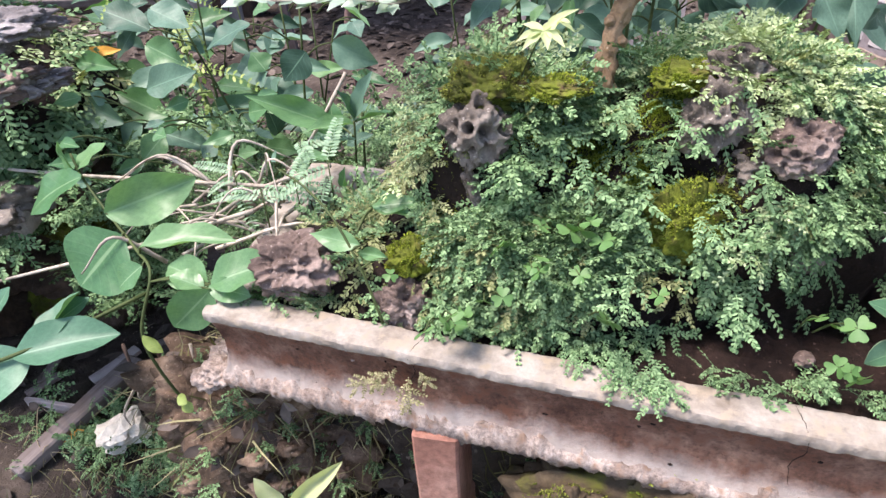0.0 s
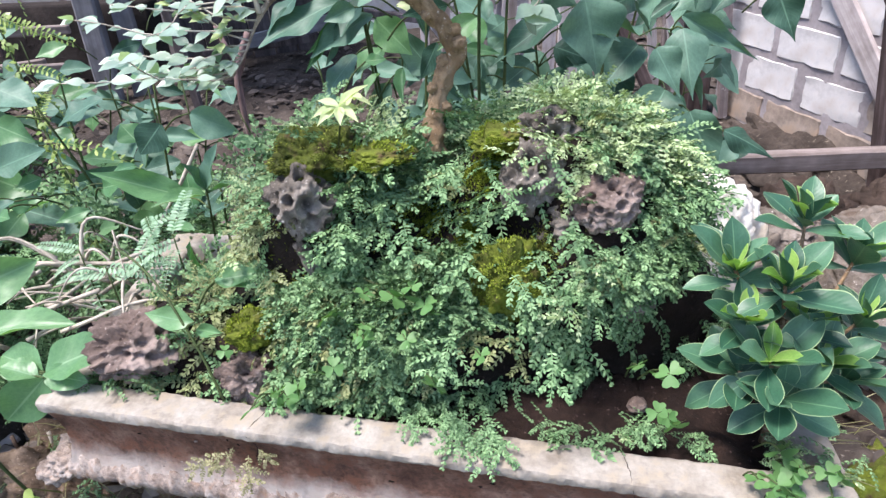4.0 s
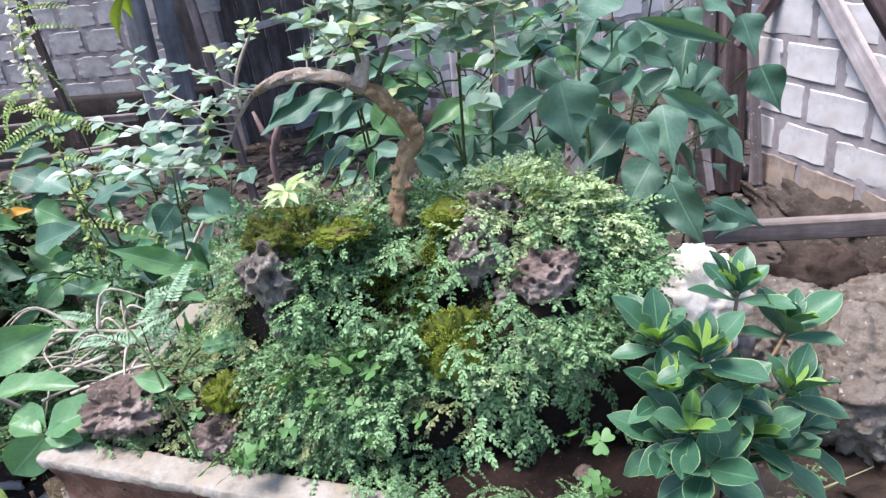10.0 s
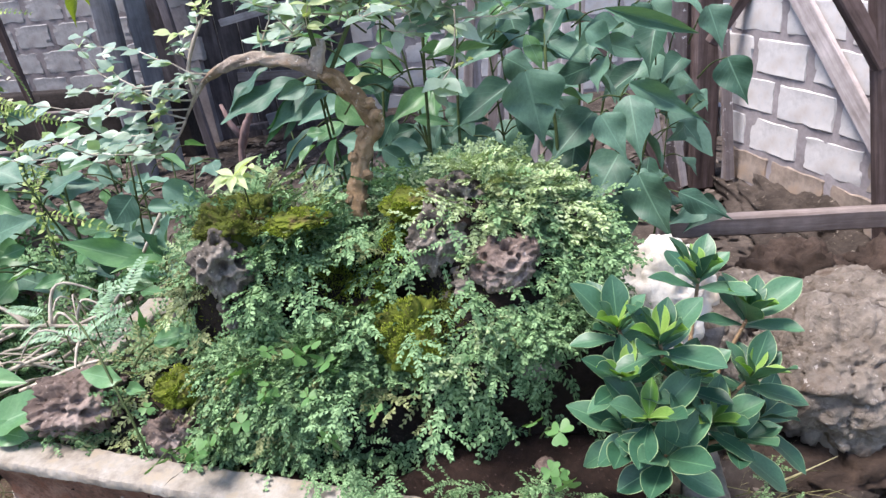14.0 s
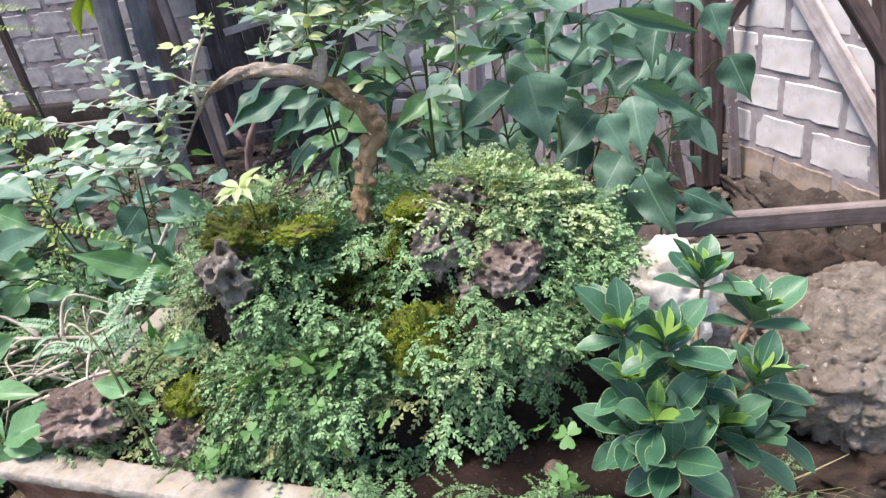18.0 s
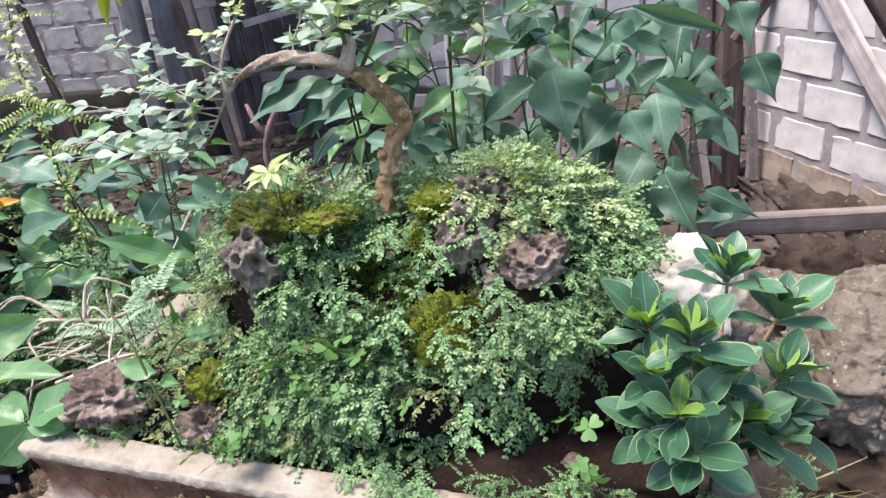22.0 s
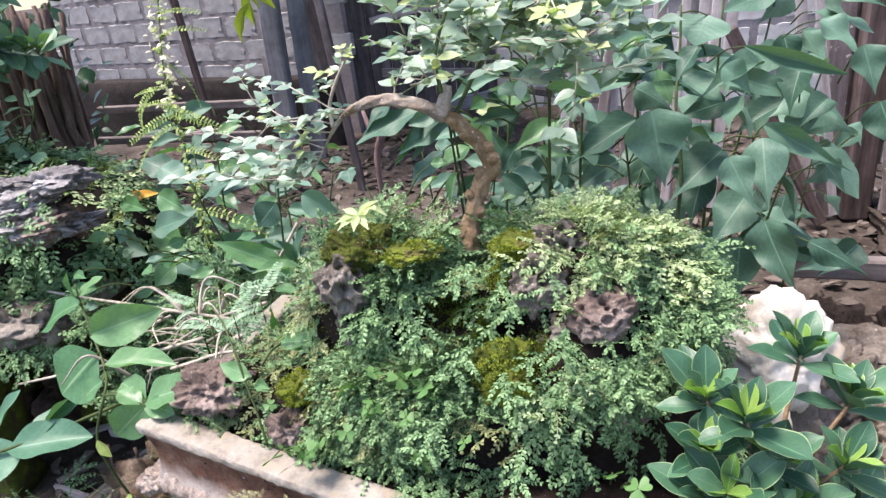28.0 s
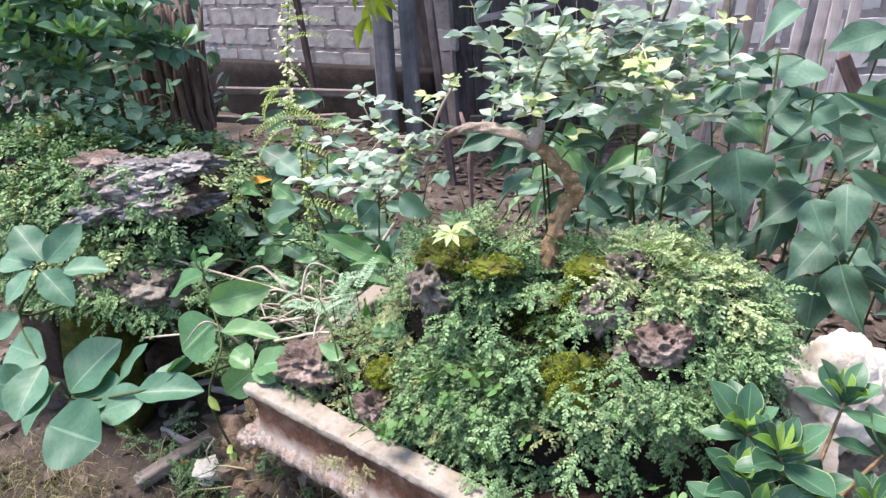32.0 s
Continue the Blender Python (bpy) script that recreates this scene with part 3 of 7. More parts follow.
def mound_radius(d, core, lumps):
    best = 0.0
    for c, r in lumps:
        o = core - Vector(c)
        q = Vector((d.x / r[0], d.y / r[1], d.z / r[2]))
        p = Vector((o.x / r[0], o.y / r[1], o.z / r[2]))
        a, b, k = q.dot(q), 2 * p.dot(q), p.dot(p) - 1
        disc = b * b - 4 * a * k
        if disc > 0:
            best = max(best, (-b + math.sqrt(disc)) / (2 * a))
    return best


def mound_point(d, core=CORE, lumps=LUMPS):
    p = core + d * mound_radius(d, core, lumps)
    for c, r, deep in HOLLOWS:
        p -= d * deep * math.exp(-((p - Vector(c)).length / r) ** 2)
    return p + d * (0.018 * noise.fractal(p * 14, 0.8, 2.0, 4) + 0.020 * noise.noise(p * 9))


def mound_mesh(name, core, lumps, floor, sub, label):
    bm = bmesh.new()
    bmesh.ops.create_icosphere(bm, subdivisions=sub, radius=1.0)
    for v in bm.verts:
        v.co = mound_point(v.co.normalized(), core, lumps)
        v.co.z = max(v.co.z, floor)
    tagged(part(name, bm, M_GAP_EARTH), label, "mound", kind="structure")


mound_mesh("earth_mound", CORE, LUMPS, 0.60, 6, "mound of earth and stones piled in the trough, gap shade in its colour")
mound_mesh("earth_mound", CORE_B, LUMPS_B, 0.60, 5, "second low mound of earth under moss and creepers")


# ---- small-leaved creeper over the mound ----
def mesh_np(name, V, F4, material, label="", category="", kind="", parent=None):
    """One mesh from vertex and quad arrays."""
    me = bpy.data.meshes.new(name)
    n, q = len(V), len(F4)
    me.vertices.add(n)
    me.vertices.foreach_set("co", np.asarray(V, dtype=np.float32).ravel())
    me.loops.add(q * 4)
    me.loops.foreach_set("vertex_index", np.asarray(F4, dtype=np.int32).ravel())
    me.polygons.add(q)
    me.polygons.foreach_set("loop_start", np.arange(0, q * 4, 4, dtype=np.int32))
    me.update(calc_edges=True)
    me.materials.append(material)
    ob = new(name, me)
    if parent is not None:
        ob.parent = parent
    return tagged(ob, label, category, kind=kind)


def tiny_leaf(ln, wd, bend):
    """A folded oval leaf of two quads along +Y."""
    v = np.array([(0, 0, 0), (-wd * 0.40, ln * 0.38, wd * 0.12), (-wd * 0.5, ln * 0.74, wd * 0.10 - bend * ln * 0.5), (0, ln, -bend * ln),
                  (wd * 0.5, ln * 0.74, wd * 0.10 - bend * ln * 0.5), (wd * 0.40, ln * 0.38, wd * 0.12)])
    return v, np.array([(0, 3, 2, 1), (0, 5, 4, 3)])


def sprig(rnd, ln, leaf, pairs, droop=0.35, spread=70, tip=True, stem=0.0006):
    """A shoot along +Y with pairs of leaves, bending down; returns verts and quads."""
    VV, FF, base = [], [], 0

    def put(m, v, f):
        nonlocal base
        mm = np.array(m)
        VV.append(v @ mm[:3, :3].T + mm[:3, 3])
        FF.append(f + base)
        base += len(v)

    pts = []
    side = rnd.uniform(-0.25, 0.25)
    for i in range(pairs + 1):
        t = i / pairs
        pts.append(Vector((side * ln * t * t, ln * t, -droop * ln * t * t)))
    for i in range(pairs):
        t = (i + 1) / pairs
        d = (pts[i + 1] - pts[i]).normalized()
        s = leaf * (0.65 + 0.6 * math.sin(math.pi * (0.25 + 0.6 * t)))
        a = radians(spread * (1 - 0.45 * t))
        up = Vector((0, d.z * -1, 1)).normalized()
        for sg in (-1, 1):
            dirv = Matrix.Rotation(sg * a + rnd.uniform(-0.25, 0.25), 3, up) @ d
            dirv.z += rnd.uniform(-0.15, 0.25)
            v, f = tiny_leaf(s * rnd.uniform(0.8, 1.2), s * rnd.uniform(0.44, 0.56), rnd.uniform(0, 0.35))
            put(aim(pts[i + 1], dirv, up + Vector((rnd.uniform(-0.3, 0.3), rnd.uniform(-0.3, 0.3), 0))), v, f)
        w = Vector((stem, 0, 0))
        put(Matrix.Identity(4), np.array([pts[i] - w, pts[i] + w, pts[i + 1] + w, pts[i + 1] - w]), np.array([(0, 1, 2, 3)]))
    if tip:
        for k in range(4):
            v, f = tiny_leaf(leaf * 0.8, leaf * 0.5, 0.1)
            put(aim(pts[-1], (pts[-1] - pts[-2]).normalized() + Vector((rnd.uniform(-0.9, 0.9), 0, rnd.uniform(-0.1, 0.6)))), v, f)
    return np.concatenate(VV), np.concatenate(FF)


def frond(rnd, ln, leaf, side):
    """A branched shoot: side shoots of paired leaves along an arching stem."""
    parts = [sprig(rnd, ln, leaf, 13, rnd.uniform(0.15, 0.5), 62)]
    n = len(parts[0][0])
    V, F = [parts[0][0]], [parts[0][1]]
    for i in range(side):
        t = (i + 1) / (side + 1.5)
        o = Vector((0, ln * t, -0.3 * ln * t * t))
        sg = -1 if i % 2 else 1
        v, f = sprig(rnd, ln * (0.62 - 0.35 * t), leaf * 0.95, 6, rnd.uniform(0.1, 0.5), 60)
        m = np.array(aim(o, (sg * rnd.uniform(0.7, 1.1), 0.8, rnd.uniform(-0.1, 0.3)), (0, 0, 1)))
        V.append(v @ m[:3, :3].T + m[:3, 3])
        F.append(f + n)
        n += len(v)
    return np.concatenate(V), np.concatenate(F)


class Scatter:
    """Lays copies of a few shapes at many poses into one mesh."""

    def __init__(self, shapes):
        self.shapes, self.V, self.F, self.n = shapes, [], [], 0

    def put(self, k, m, s=1.0):
        v, f = self.shapes[k % len(self.shapes)]
        mm = np.array(m)
        self.V.append((v * s) @ mm[:3, :3].T + mm[:3, 3])
        self.F.append(f + self.n)
        self.n += len(v)

    def make(self, name, material, label="", category="", kind="stuff", parent=None):
        if not self.V:
            return None
        return mesh_np(name, np.concatenate(self.V), np.concatenate(self.F), material, label, category, kind, parent)




# ---- where plants and stones stand ----
BROAD_A = [(0.563, 1.302, 1.075, 0.594, 1.269, 0.918, 0.127),
    (0.721, 1.317, 0.962, 0.765, 1.262, 0.871, 0.071),
    (0.797, 1.367, 0.984, 0.786, 1.26, 0.882, 0.089),
    (0.807, 1.4, 1.002, 0.976, 1.347, 0.904, 0.049),
    (0.778, 1.379, 0.85, 0.69, 1.291, 0.777, 0.099),
    (0.79, 1.273, 0.835, 0.829, 1.185, 0.703, 0.097),
    (0.776, 1.386, 0.746, 0.754, 1.314, 0.606, 0.114),
    (0.741, 1.465, 0.931, 0.612, 1.395, 0.842, 0.101),
    (0.543, 1.41, 1.028, 0.379, 1.39, 0.941, 0.077),
    (0.712, 1.388, 0.971, 0.632, 1.48, 1.014, 0.074),
    (0.893, 1.309, 0.767, 1.008, 1.256, 0.72, 0.053),
    (0.707, 1.487, 0.874, 0.665, 1.424, 0.761, 0.104)]
BROAD_B = [(0.366, 1.512, 1.087, 0.538, 1.505, 1.11, 0.071),
    (0.59, 1.547, 1.176, 0.461, 1.52, 1.179, 0.051),
    (0.705, 1.537, 1.219, 0.672, 1.506, 1.17, 0.134),
    (0.771, 1.466, 1.158, 0.978, 1.422, 1.086, 0.037),
    (0.585, 1.625, 1.103, 0.451, 1.579, 1.069, 0.067),
    (0.653, 1.521, 1.091, 0.733, 1.463, 1.048, 0.068),
    (0.648, 1.537, 1.126, 0.76, 1.517, 1.15, 0.056),
    (0.771, 1.541, 1.078, 0.906, 1.548, 1.029, 0.057),
    (0.381, 1.498, 0.931, 0.325, 1.448, 0.852, 0.081),
    (0.459, 1.5, 0.898, 0.396, 1.529, 0.99, 0.074),
    (0.759, 1.487, 0.73, 0.69, 1.435, 0.652, 0.094),
    (0.867, 1.514, 0.857, 0.923, 1.438, 0.787, 0.077)]
BROAD_C = [(0.213, 1.488, 1.094, 0.279, 1.449, 1.007, 0.076),
    (0.27, 1.412, 0.927, 0.199, 1.502, 1.003, 0.077),
    (0.309, 1.525, 0.932, 0.397, 1.455, 0.901, 0.08),
    (0.107, 1.386, 0.989, 0.037, 1.31, 0.944, 0.054),
    (0.156, 1.465, 1.041, 0.224, 1.43, 0.966, 0.076),
    (0.123, 1.365, 1.065, 0.01, 1.341, 1.011, 0.033),
    (0.089, 1.372, 1.079, 0.053, 1.31, 0.991, 0.026),
    (0.076, 1.37, 1.075, 0.011, 1.306, 0.984, 0.026),
    (0.312, 1.479, 1.073, 0.214, 1.494, 1.105, 0.063),
    (0.162, 1.438, 0.983, 0.103, 1.371, 0.956, 0.056)]
BROAD_D = [(0.092, 1.36, 1.101, -0.074, 1.30, 1.063, 0.07),
    (0.033, 1.38, 1.131, -0.06, 1.32, 1.077, 0.045),
    (0.137, 1.36, 1.105, 0.085, 1.30, 1.05, 0.05),
    (0.151, 1.36, 1.07, 0.021, 1.30, 1.03, 0.06),
    (0.24, 1.36, 1.068, 0.263, 1.30, 1.125, 0.045),
    (0.079, 1.36, 1.229, 0.02, 1.30, 1.265, 0.035),
    (0.124, 1.36, 1.197, 0.03, 1.30, 1.185, 0.035)]
STEM_A = [(0.649, 1.537, 1.246), (0.644, 1.5, 1.145), (0.633, 1.45, 1.046), (0.647, 1.429, 0.898), (0.638, 1.409, 0.74), (0.634, 1.374, 0.549)]
STEM_B = [(0.789, 1.406, 0.973), (0.789, 1.436, 0.848), (0.759, 1.424, 0.715), (0.753, 1.394, 0.536)]
SHOOT = [(-0.665, 1.024, 0.801, -0.801, 1.019, 0.759, 0.059),
    (-0.614, 0.969, 0.756, -0.458, 0.98, 0.802, 0.058),
    (-0.573, 0.924, 0.737, -0.654, 0.875, 0.671, 0.094),
    (-0.529, 0.888, 0.735, -0.374, 0.882, 0.769, 0.037),
    (-0.685, 1.044, 0.804, -0.717, 1.06, 0.854, 0.034),
    (-0.682, 1.044, 0.804, -0.642, 1.075, 0.85, 0.039),
    (-0.52, 0.859, 0.718, -0.564, 0.839, 0.695, 0.033),
    (-0.407, 0.81, 0.703, -0.458, 0.822, 0.729, 0.027),
    (-0.394, 0.803, 0.706, -0.458, 0.774, 0.652, 0.05),
    (-0.405, 0.822, 0.704, -0.477, 0.851, 0.728, 0.04),
    (-0.395, 0.814, 0.708, -0.293, 0.814, 0.755, 0.047),
    (-0.399, 0.813, 0.706, -0.335, 0.783, 0.71, 0.027)]
SHOOT_STEM = [(-0.688, 1.056, 0.832), (-0.666, 1.03, 0.79), (-0.607, 0.968, 0.751), (-0.544, 0.901, 0.721), (-0.50, 0.84, 0.715), (-0.533, 0.81, 0.621), (-0.532, 0.81, 0.536), (-0.510, 0.82, 0.411)]
VINE_A = [(-1.036, 0.846, 0.507, -0.958, 0.964, 0.616, 0.107),
    (-0.889, 0.88, 0.538, -0.848, 0.959, 0.617, 0.073),
    (-1.037, 0.835, 0.486, -0.865, 0.866, 0.538, 0.084),
    (-0.906, 0.805, 0.493, -0.78, 0.851, 0.54, 0.068),
    (-0.804, 0.845, 0.544, -0.629, 0.878, 0.573, 0.058),
    (-0.973, 0.719, 0.512, -0.835, 0.729, 0.476, 0.114),
    (-1.108, 0.853, 0.576, -1.089, 0.714, 0.519, 0.074),
    (-1.037, 0.831, 0.55, -1.039, 0.69, 0.505, 0.065),
    (-1.147, 0.892, 0.565, -1.306, 0.902, 0.587, 0.086),
    (-0.788, 0.875, 0.545, -0.702, 0.953, 0.59, 0.048),
    (-0.746, 0.903, 0.57, -0.719, 0.954, 0.607, 0.057),
    (-1.133, 0.813, 0.514, -1.247, 0.788, 0.55, 0.088)]
VINE_B = [(-1.13, 0.971, 0.829, -1.238, 1.006, 0.91, 0.074),
    (-1.122, 0.971, 0.823, -1.051, 1.05, 0.906, 0.068),
    (-1.05, 0.957, 0.813, -0.931, 0.985, 0.826, 0.058),
    (-1.102, 0.939, 0.815, -0.991, 0.903, 0.754, 0.066),
    (-1.155, 0.957, 0.82, -1.272, 0.958, 0.84, 0.074),
    (-1.129, 0.931, 0.819, -1.17, 0.86, 0.755, 0.063),
    (-1.314, 0.981, 0.633, -1.4, 0.924, 0.582, 0.064)]
VINE_STEM = [(-1.116, 0.97, 0.817), (-1.268, 0.951, 0.656), (-1.155, 0.882, 0.552), (-1.035, 0.839, 0.493), (-0.802, 0.847, 0.546), (-0.599, 0.973, 0.575)]
LEFT_A = [(-0.737, 1.623, 0.885, -0.88, 1.657, 0.954, 0.083),
    (-0.653, 1.675, 0.883, -0.543, 1.675, 0.903, 0.05),
    (-0.692, 1.59, 0.793, -0.819, 1.544, 0.755, 0.069),
    (-0.622, 1.633, 0.733, -0.475, 1.628, 0.7, 0.06),
    (-0.53, 1.653, 0.733, -0.517, 1.692, 0.808, 0.084),
    (-0.321, 1.438, 0.776, -0.401, 1.418, 0.771, 0.044),
    (-0.698, 1.494, 0.712, -0.838, 1.544, 0.765, 0.081),
    (-0.776, 1.428, 0.729, -0.931, 1.481, 0.796, 0.079),
    (-0.671, 1.387, 0.712, -0.716, 1.335, 0.672, 0.06),
    (-0.636, 1.497, 0.69, -0.518, 1.451, 0.657, 0.066),
    (-0.463, 1.422, 0.689, -0.592, 1.472, 0.736, 0.069),
    (-0.782, 1.672, 0.891, -0.848, 1.625, 0.822, 0.04)]
LEFT_B = [(-0.833, 1.702, 0.876, -0.965, 1.763, 0.902, 0.06),
    (-0.719, 1.693, 0.845, -0.566, 1.658, 0.872, 0.055),
    (-0.497, 1.547, 0.75, -0.615, 1.598, 0.753, 0.051),
    (-0.471, 1.613, 0.77, -0.505, 1.633, 0.814, 0.067),
    (-0.422, 1.56, 0.77, -0.456, 1.534, 0.72, 0.065),
    (-0.347, 1.567, 0.777, -0.257, 1.527, 0.799, 0.041),
    (-0.237, 1.182, 0.774, -0.242, 1.217, 0.847, 0.045),
    (-0.225, 1.182, 0.773, -0.18, 1.203, 0.811, 0.042),
    (-0.237, 1.18, 0.769, -0.294, 1.221, 0.813, 0.033),
    (-0.232, 1.177, 0.763, -0.319, 1.213, 0.8, 0.031),
    (-0.213, 1.159, 0.77, -0.158, 1.152, 0.795, 0.028),
    (-0.898, 1.69, 0.744, -0.991, 1.703, 0.781, 0.064),
    (-0.799, 1.551, 0.676, -0.919, 1.609, 0.694, 0.071),
    (-0.88, 1.704, 0.771, -0.775, 1.638, 0.737, 0.073)]
LEFT_C = [(-0.733, 1.779, 0.86, -0.897, 1.839, 0.868, 0.066),
    (-0.693, 1.691, 0.82, -0.57, 1.711, 0.842, 0.072),
    (-0.817, 1.737, 0.805, -0.69, 1.682, 0.808, 0.038),
    (-0.817, 1.737, 0.805, -0.907, 1.804, 0.819, 0.039),
    (-0.761, 1.654, 0.771, -0.609, 1.577, 0.74, 0.037),
    (-0.509, 1.67, 0.78, -0.483, 1.585, 0.744, 0.085),
    (-0.473, 1.678, 0.789, -0.454, 1.77, 0.832, 0.052),
    (-0.529, 1.753, 0.812, -0.647, 1.838, 0.853, 0.045),
    (-0.614, 1.487, 0.698, -0.722, 1.549, 0.706, 0.06),
    (-0.6, 1.494, 0.708, -0.428, 1.477, 0.762, 0.045),
    (-0.875, 1.661, 0.699, -0.979, 1.648, 0.687, 0.053),
    (-0.736, 1.475, 0.688, -0.553, 1.357, 0.684, 0.065),
    (-0.762, 1.483, 0.701, -0.818, 1.456, 0.666, 0.054),
    (-0.461, 1.597, 0.76, -0.372, 1.478, 0.673, 0.082)]
SMALL_L = [(-0.144, 0.779, 0.792, -0.225, 0.805, 0.802, 0.033),
    (-0.136, 0.888, 0.79, -0.048, 0.866, 0.814, 0.031),
    (-0.136, 0.887, 0.788, -0.064, 0.856, 0.791, 0.027),
    (-0.104, 0.762, 0.779, -0.159, 0.793, 0.774, 0.02),
    (0.155, 1.076, 1.034, 0.124, 1.037, 1.019, 0.023),
    (0.133, 1.134, 1.041, 0.169, 1.135, 1.042, 0.024),
    (0.194, 1.079, 1.039, 0.182, 1.011, 1.011, 0.021)]
LEFT_D = [(-0.406, 1.35, 0.959, -0.50, 1.32, 0.935, 0.065),
    (-0.291, 1.30, 0.912, -0.338, 1.27, 0.865, 0.058),
    (-0.243, 1.35, 0.913, -0.16, 1.32, 0.87, 0.06),
    (-0.211, 1.30, 0.999, -0.15, 1.27, 0.965, 0.045),
    (-0.257, 1.30, 1.013, -0.33, 1.27, 1.04, 0.04),
    (-0.600, 1.35, 1.001, -0.52, 1.32, 0.97, 0.06),
    (-0.630, 1.35, 0.93, -0.55, 1.32, 0.895, 0.055),
    (-0.633, 1.30, 0.853, -0.514, 1.27, 0.897, 0.06),
    (-0.383, 1.30, 0.739, -0.378, 1.27, 0.825, 0.05)]
LEFT_E = [(-0.228, 1.16, 0.81, -0.376, 1.13, 0.895, 0.05),
    (-0.186, 1.12, 0.83, -0.27, 1.08, 0.852, 0.032),
    (-0.184, 1.12, 0.836, -0.199, 1.09, 0.91, 0.032),
    (-0.179, 1.12, 0.835, -0.108, 1.08, 0.872, 0.034),
    (-0.182, 1.12, 0.842, -0.142, 1.10, 0.935, 0.036),
    (-0.204, 1.0, 0.734, -0.10, 0.97, 0.756, 0.055),
    (-0.188, 1.0, 0.751, -0.199, 0.97, 0.815, 0.035)]
STALK_L = [(-0.119, 0.73, 0.684), (-0.14, 0.758, 0.746), (-0.157, 0.776, 0.786), (-0.187, 0.815, 0.823), (-0.236, 0.878, 0.84), (-0.289, 0.935, 0.844)]
TRUNK = [(0.228, 0.941, 0.942), (0.233, 0.959, 0.994), (0.251, 0.974, 1.051), (0.271, 0.977, 1.081), (0.26, 0.97, 1.115), (0.232, 0.966, 1.153), (0.205, 0.961, 1.179)]
BRANCH = [(0.207, 0.96, 1.177), (0.175, 0.966, 1.19), (0.138, 0.976, 1.199), (0.093, 0.988, 1.201), (0.049, 1.005, 1.192), (0.012, 1.018, 1.172), (-0.014, 1.016, 1.142), (-0.034, 1, 1.108), (-0.057, 0.986, 1.078)]
STUB = [(0.199, 0.961, 1.176), (0.207, 0.964, 1.198), (0.213, 0.966, 1.222)]
TWIG_UP = [(-0.007, 1.016, 1.155), (-0.01, 1.028, 1.192), (0.007, 1.035, 1.232), (0.029, 1.04, 1.266)]
ROSETTES = [(0.557, 0.624, 0.886), (0.594, 0.581, 0.888), (0.685, 0.697, 0.901), (0.737, 0.657, 0.86), (0.711, 0.591, 0.813), (0.555, 0.581, 0.84), (0.624, 0.578, 0.833), (0.571, 0.545, 0.809), (0.648, 0.555, 0.783), (0.556, 0.575, 0.768), (0.585, 0.526, 0.767), (0.687, 0.561, 0.747), (0.743, 0.618, 0.727)]
FIC_BASE = [(0.622, 0.586, 0.61)]
SPRIGS = [(0.368, 0.781, 0.989), (0.402, 0.723, 0.909), (0.238, 0.834, 0.96), (0.278, 0.795, 0.947), (0.307, 0.679, 0.861), (0.234, 0.735, 0.887), (0.341, 0.603, 0.791), (0.445, 0.904, 1.017), (0.336, 0.805, 0.97), (0.154, 0.771, 0.894), (0.2, 0.659, 0.818), (0.107, 0.849, 0.969)]
CLOVERS = [(0.128, 0.722, 0.859), (0.159, 0.724, 0.863), (0.185, 0.703, 0.842), (0.143, 0.683, 0.821), (0.092, 0.7, 0.811), (0.067, 0.737, 0.82), (0.032, 0.703, 0.769), (-0.002, 0.689, 0.74), (-0.026, 0.686, 0.732), (0.457, 0.619, 0.754), (0.476, 0.596, 0.703), (-0.109, 0.767, 0.766), (0.23, 0.645, 0.812), (0.167, 0.642, 0.781), (0.091, 0.696, 0.825), (0.444, 0.631, 0.75), (0.483, 0.577, 0.725), (0.568, 0.511, 0.72), (0.555, 0.453, 0.703), (0.502, 0.431, 0.702), (-0.032, 0.656, 0.773), (0.575, 0.48, 0.69), (0.612, 0.482, 0.70), (0.62, 0.455, 0.672), (0.59, 0.50, 0.70), (0.545, 0.49, 0.695), (0.56, 0.47, 0.675), (0.635, 0.47, 0.695)]
YROSE = [(0.112, 0.748, 1.096)]
FLOW = [(-0.729, 1.749, 1.386), (-0.698, 1.629, 1.191), (-0.646, 1.546, 1.038), (-0.595, 1.458, 0.875), (-0.546, 1.381, 0.761), (-0.515, 1.311, 0.597)]
FRONDS = [(-0.278, 1.061, 0.829), (-0.343, 0.994, 0.776), (-0.218, 0.995, 0.824), (-0.4, 1.041, 0.789), (-0.277, 0.981, 0.797), (-0.198, 1.069, 0.848), (-0.225, 1.083, 0.815), (-0.394, 1.139, 0.774), (-0.4, 1.023, 0.771)]
ORANGE_AT = (-0.915, 1.58, 0.825)
YLEAVES = [([-0.338, 0.7, 0.29], [-0.378, 0.7, 0.362], 0.034), ([-0.325, 0.7, 0.29], [-0.226, 0.7, 0.395], 0.034)]


# ---- stones and moss on the mound ----
def fuzz(rnd, n):
    return [tiny_leaf(0.006, 0.0022, 0.2) for _ in range(n)]


def stone(name, at, r, mat, seed, label, pits=0, pit_size=0.3, pit_deep=0.45, sub=5, amp=0.3, turn=0.0, freq=1.6, crag=0.07, category="stone", cells=0.0, cell_freq=3.2):
    ob = part(name, rock_bm(r, seed, sub, amp, freq, pits, pit_size, pit_deep, 0, crag, cells, cell_freq), mat)
    ob.location = at
    ob.rotation_euler = (0, radians(turn), 0)
    return tagged(ob, label, category)


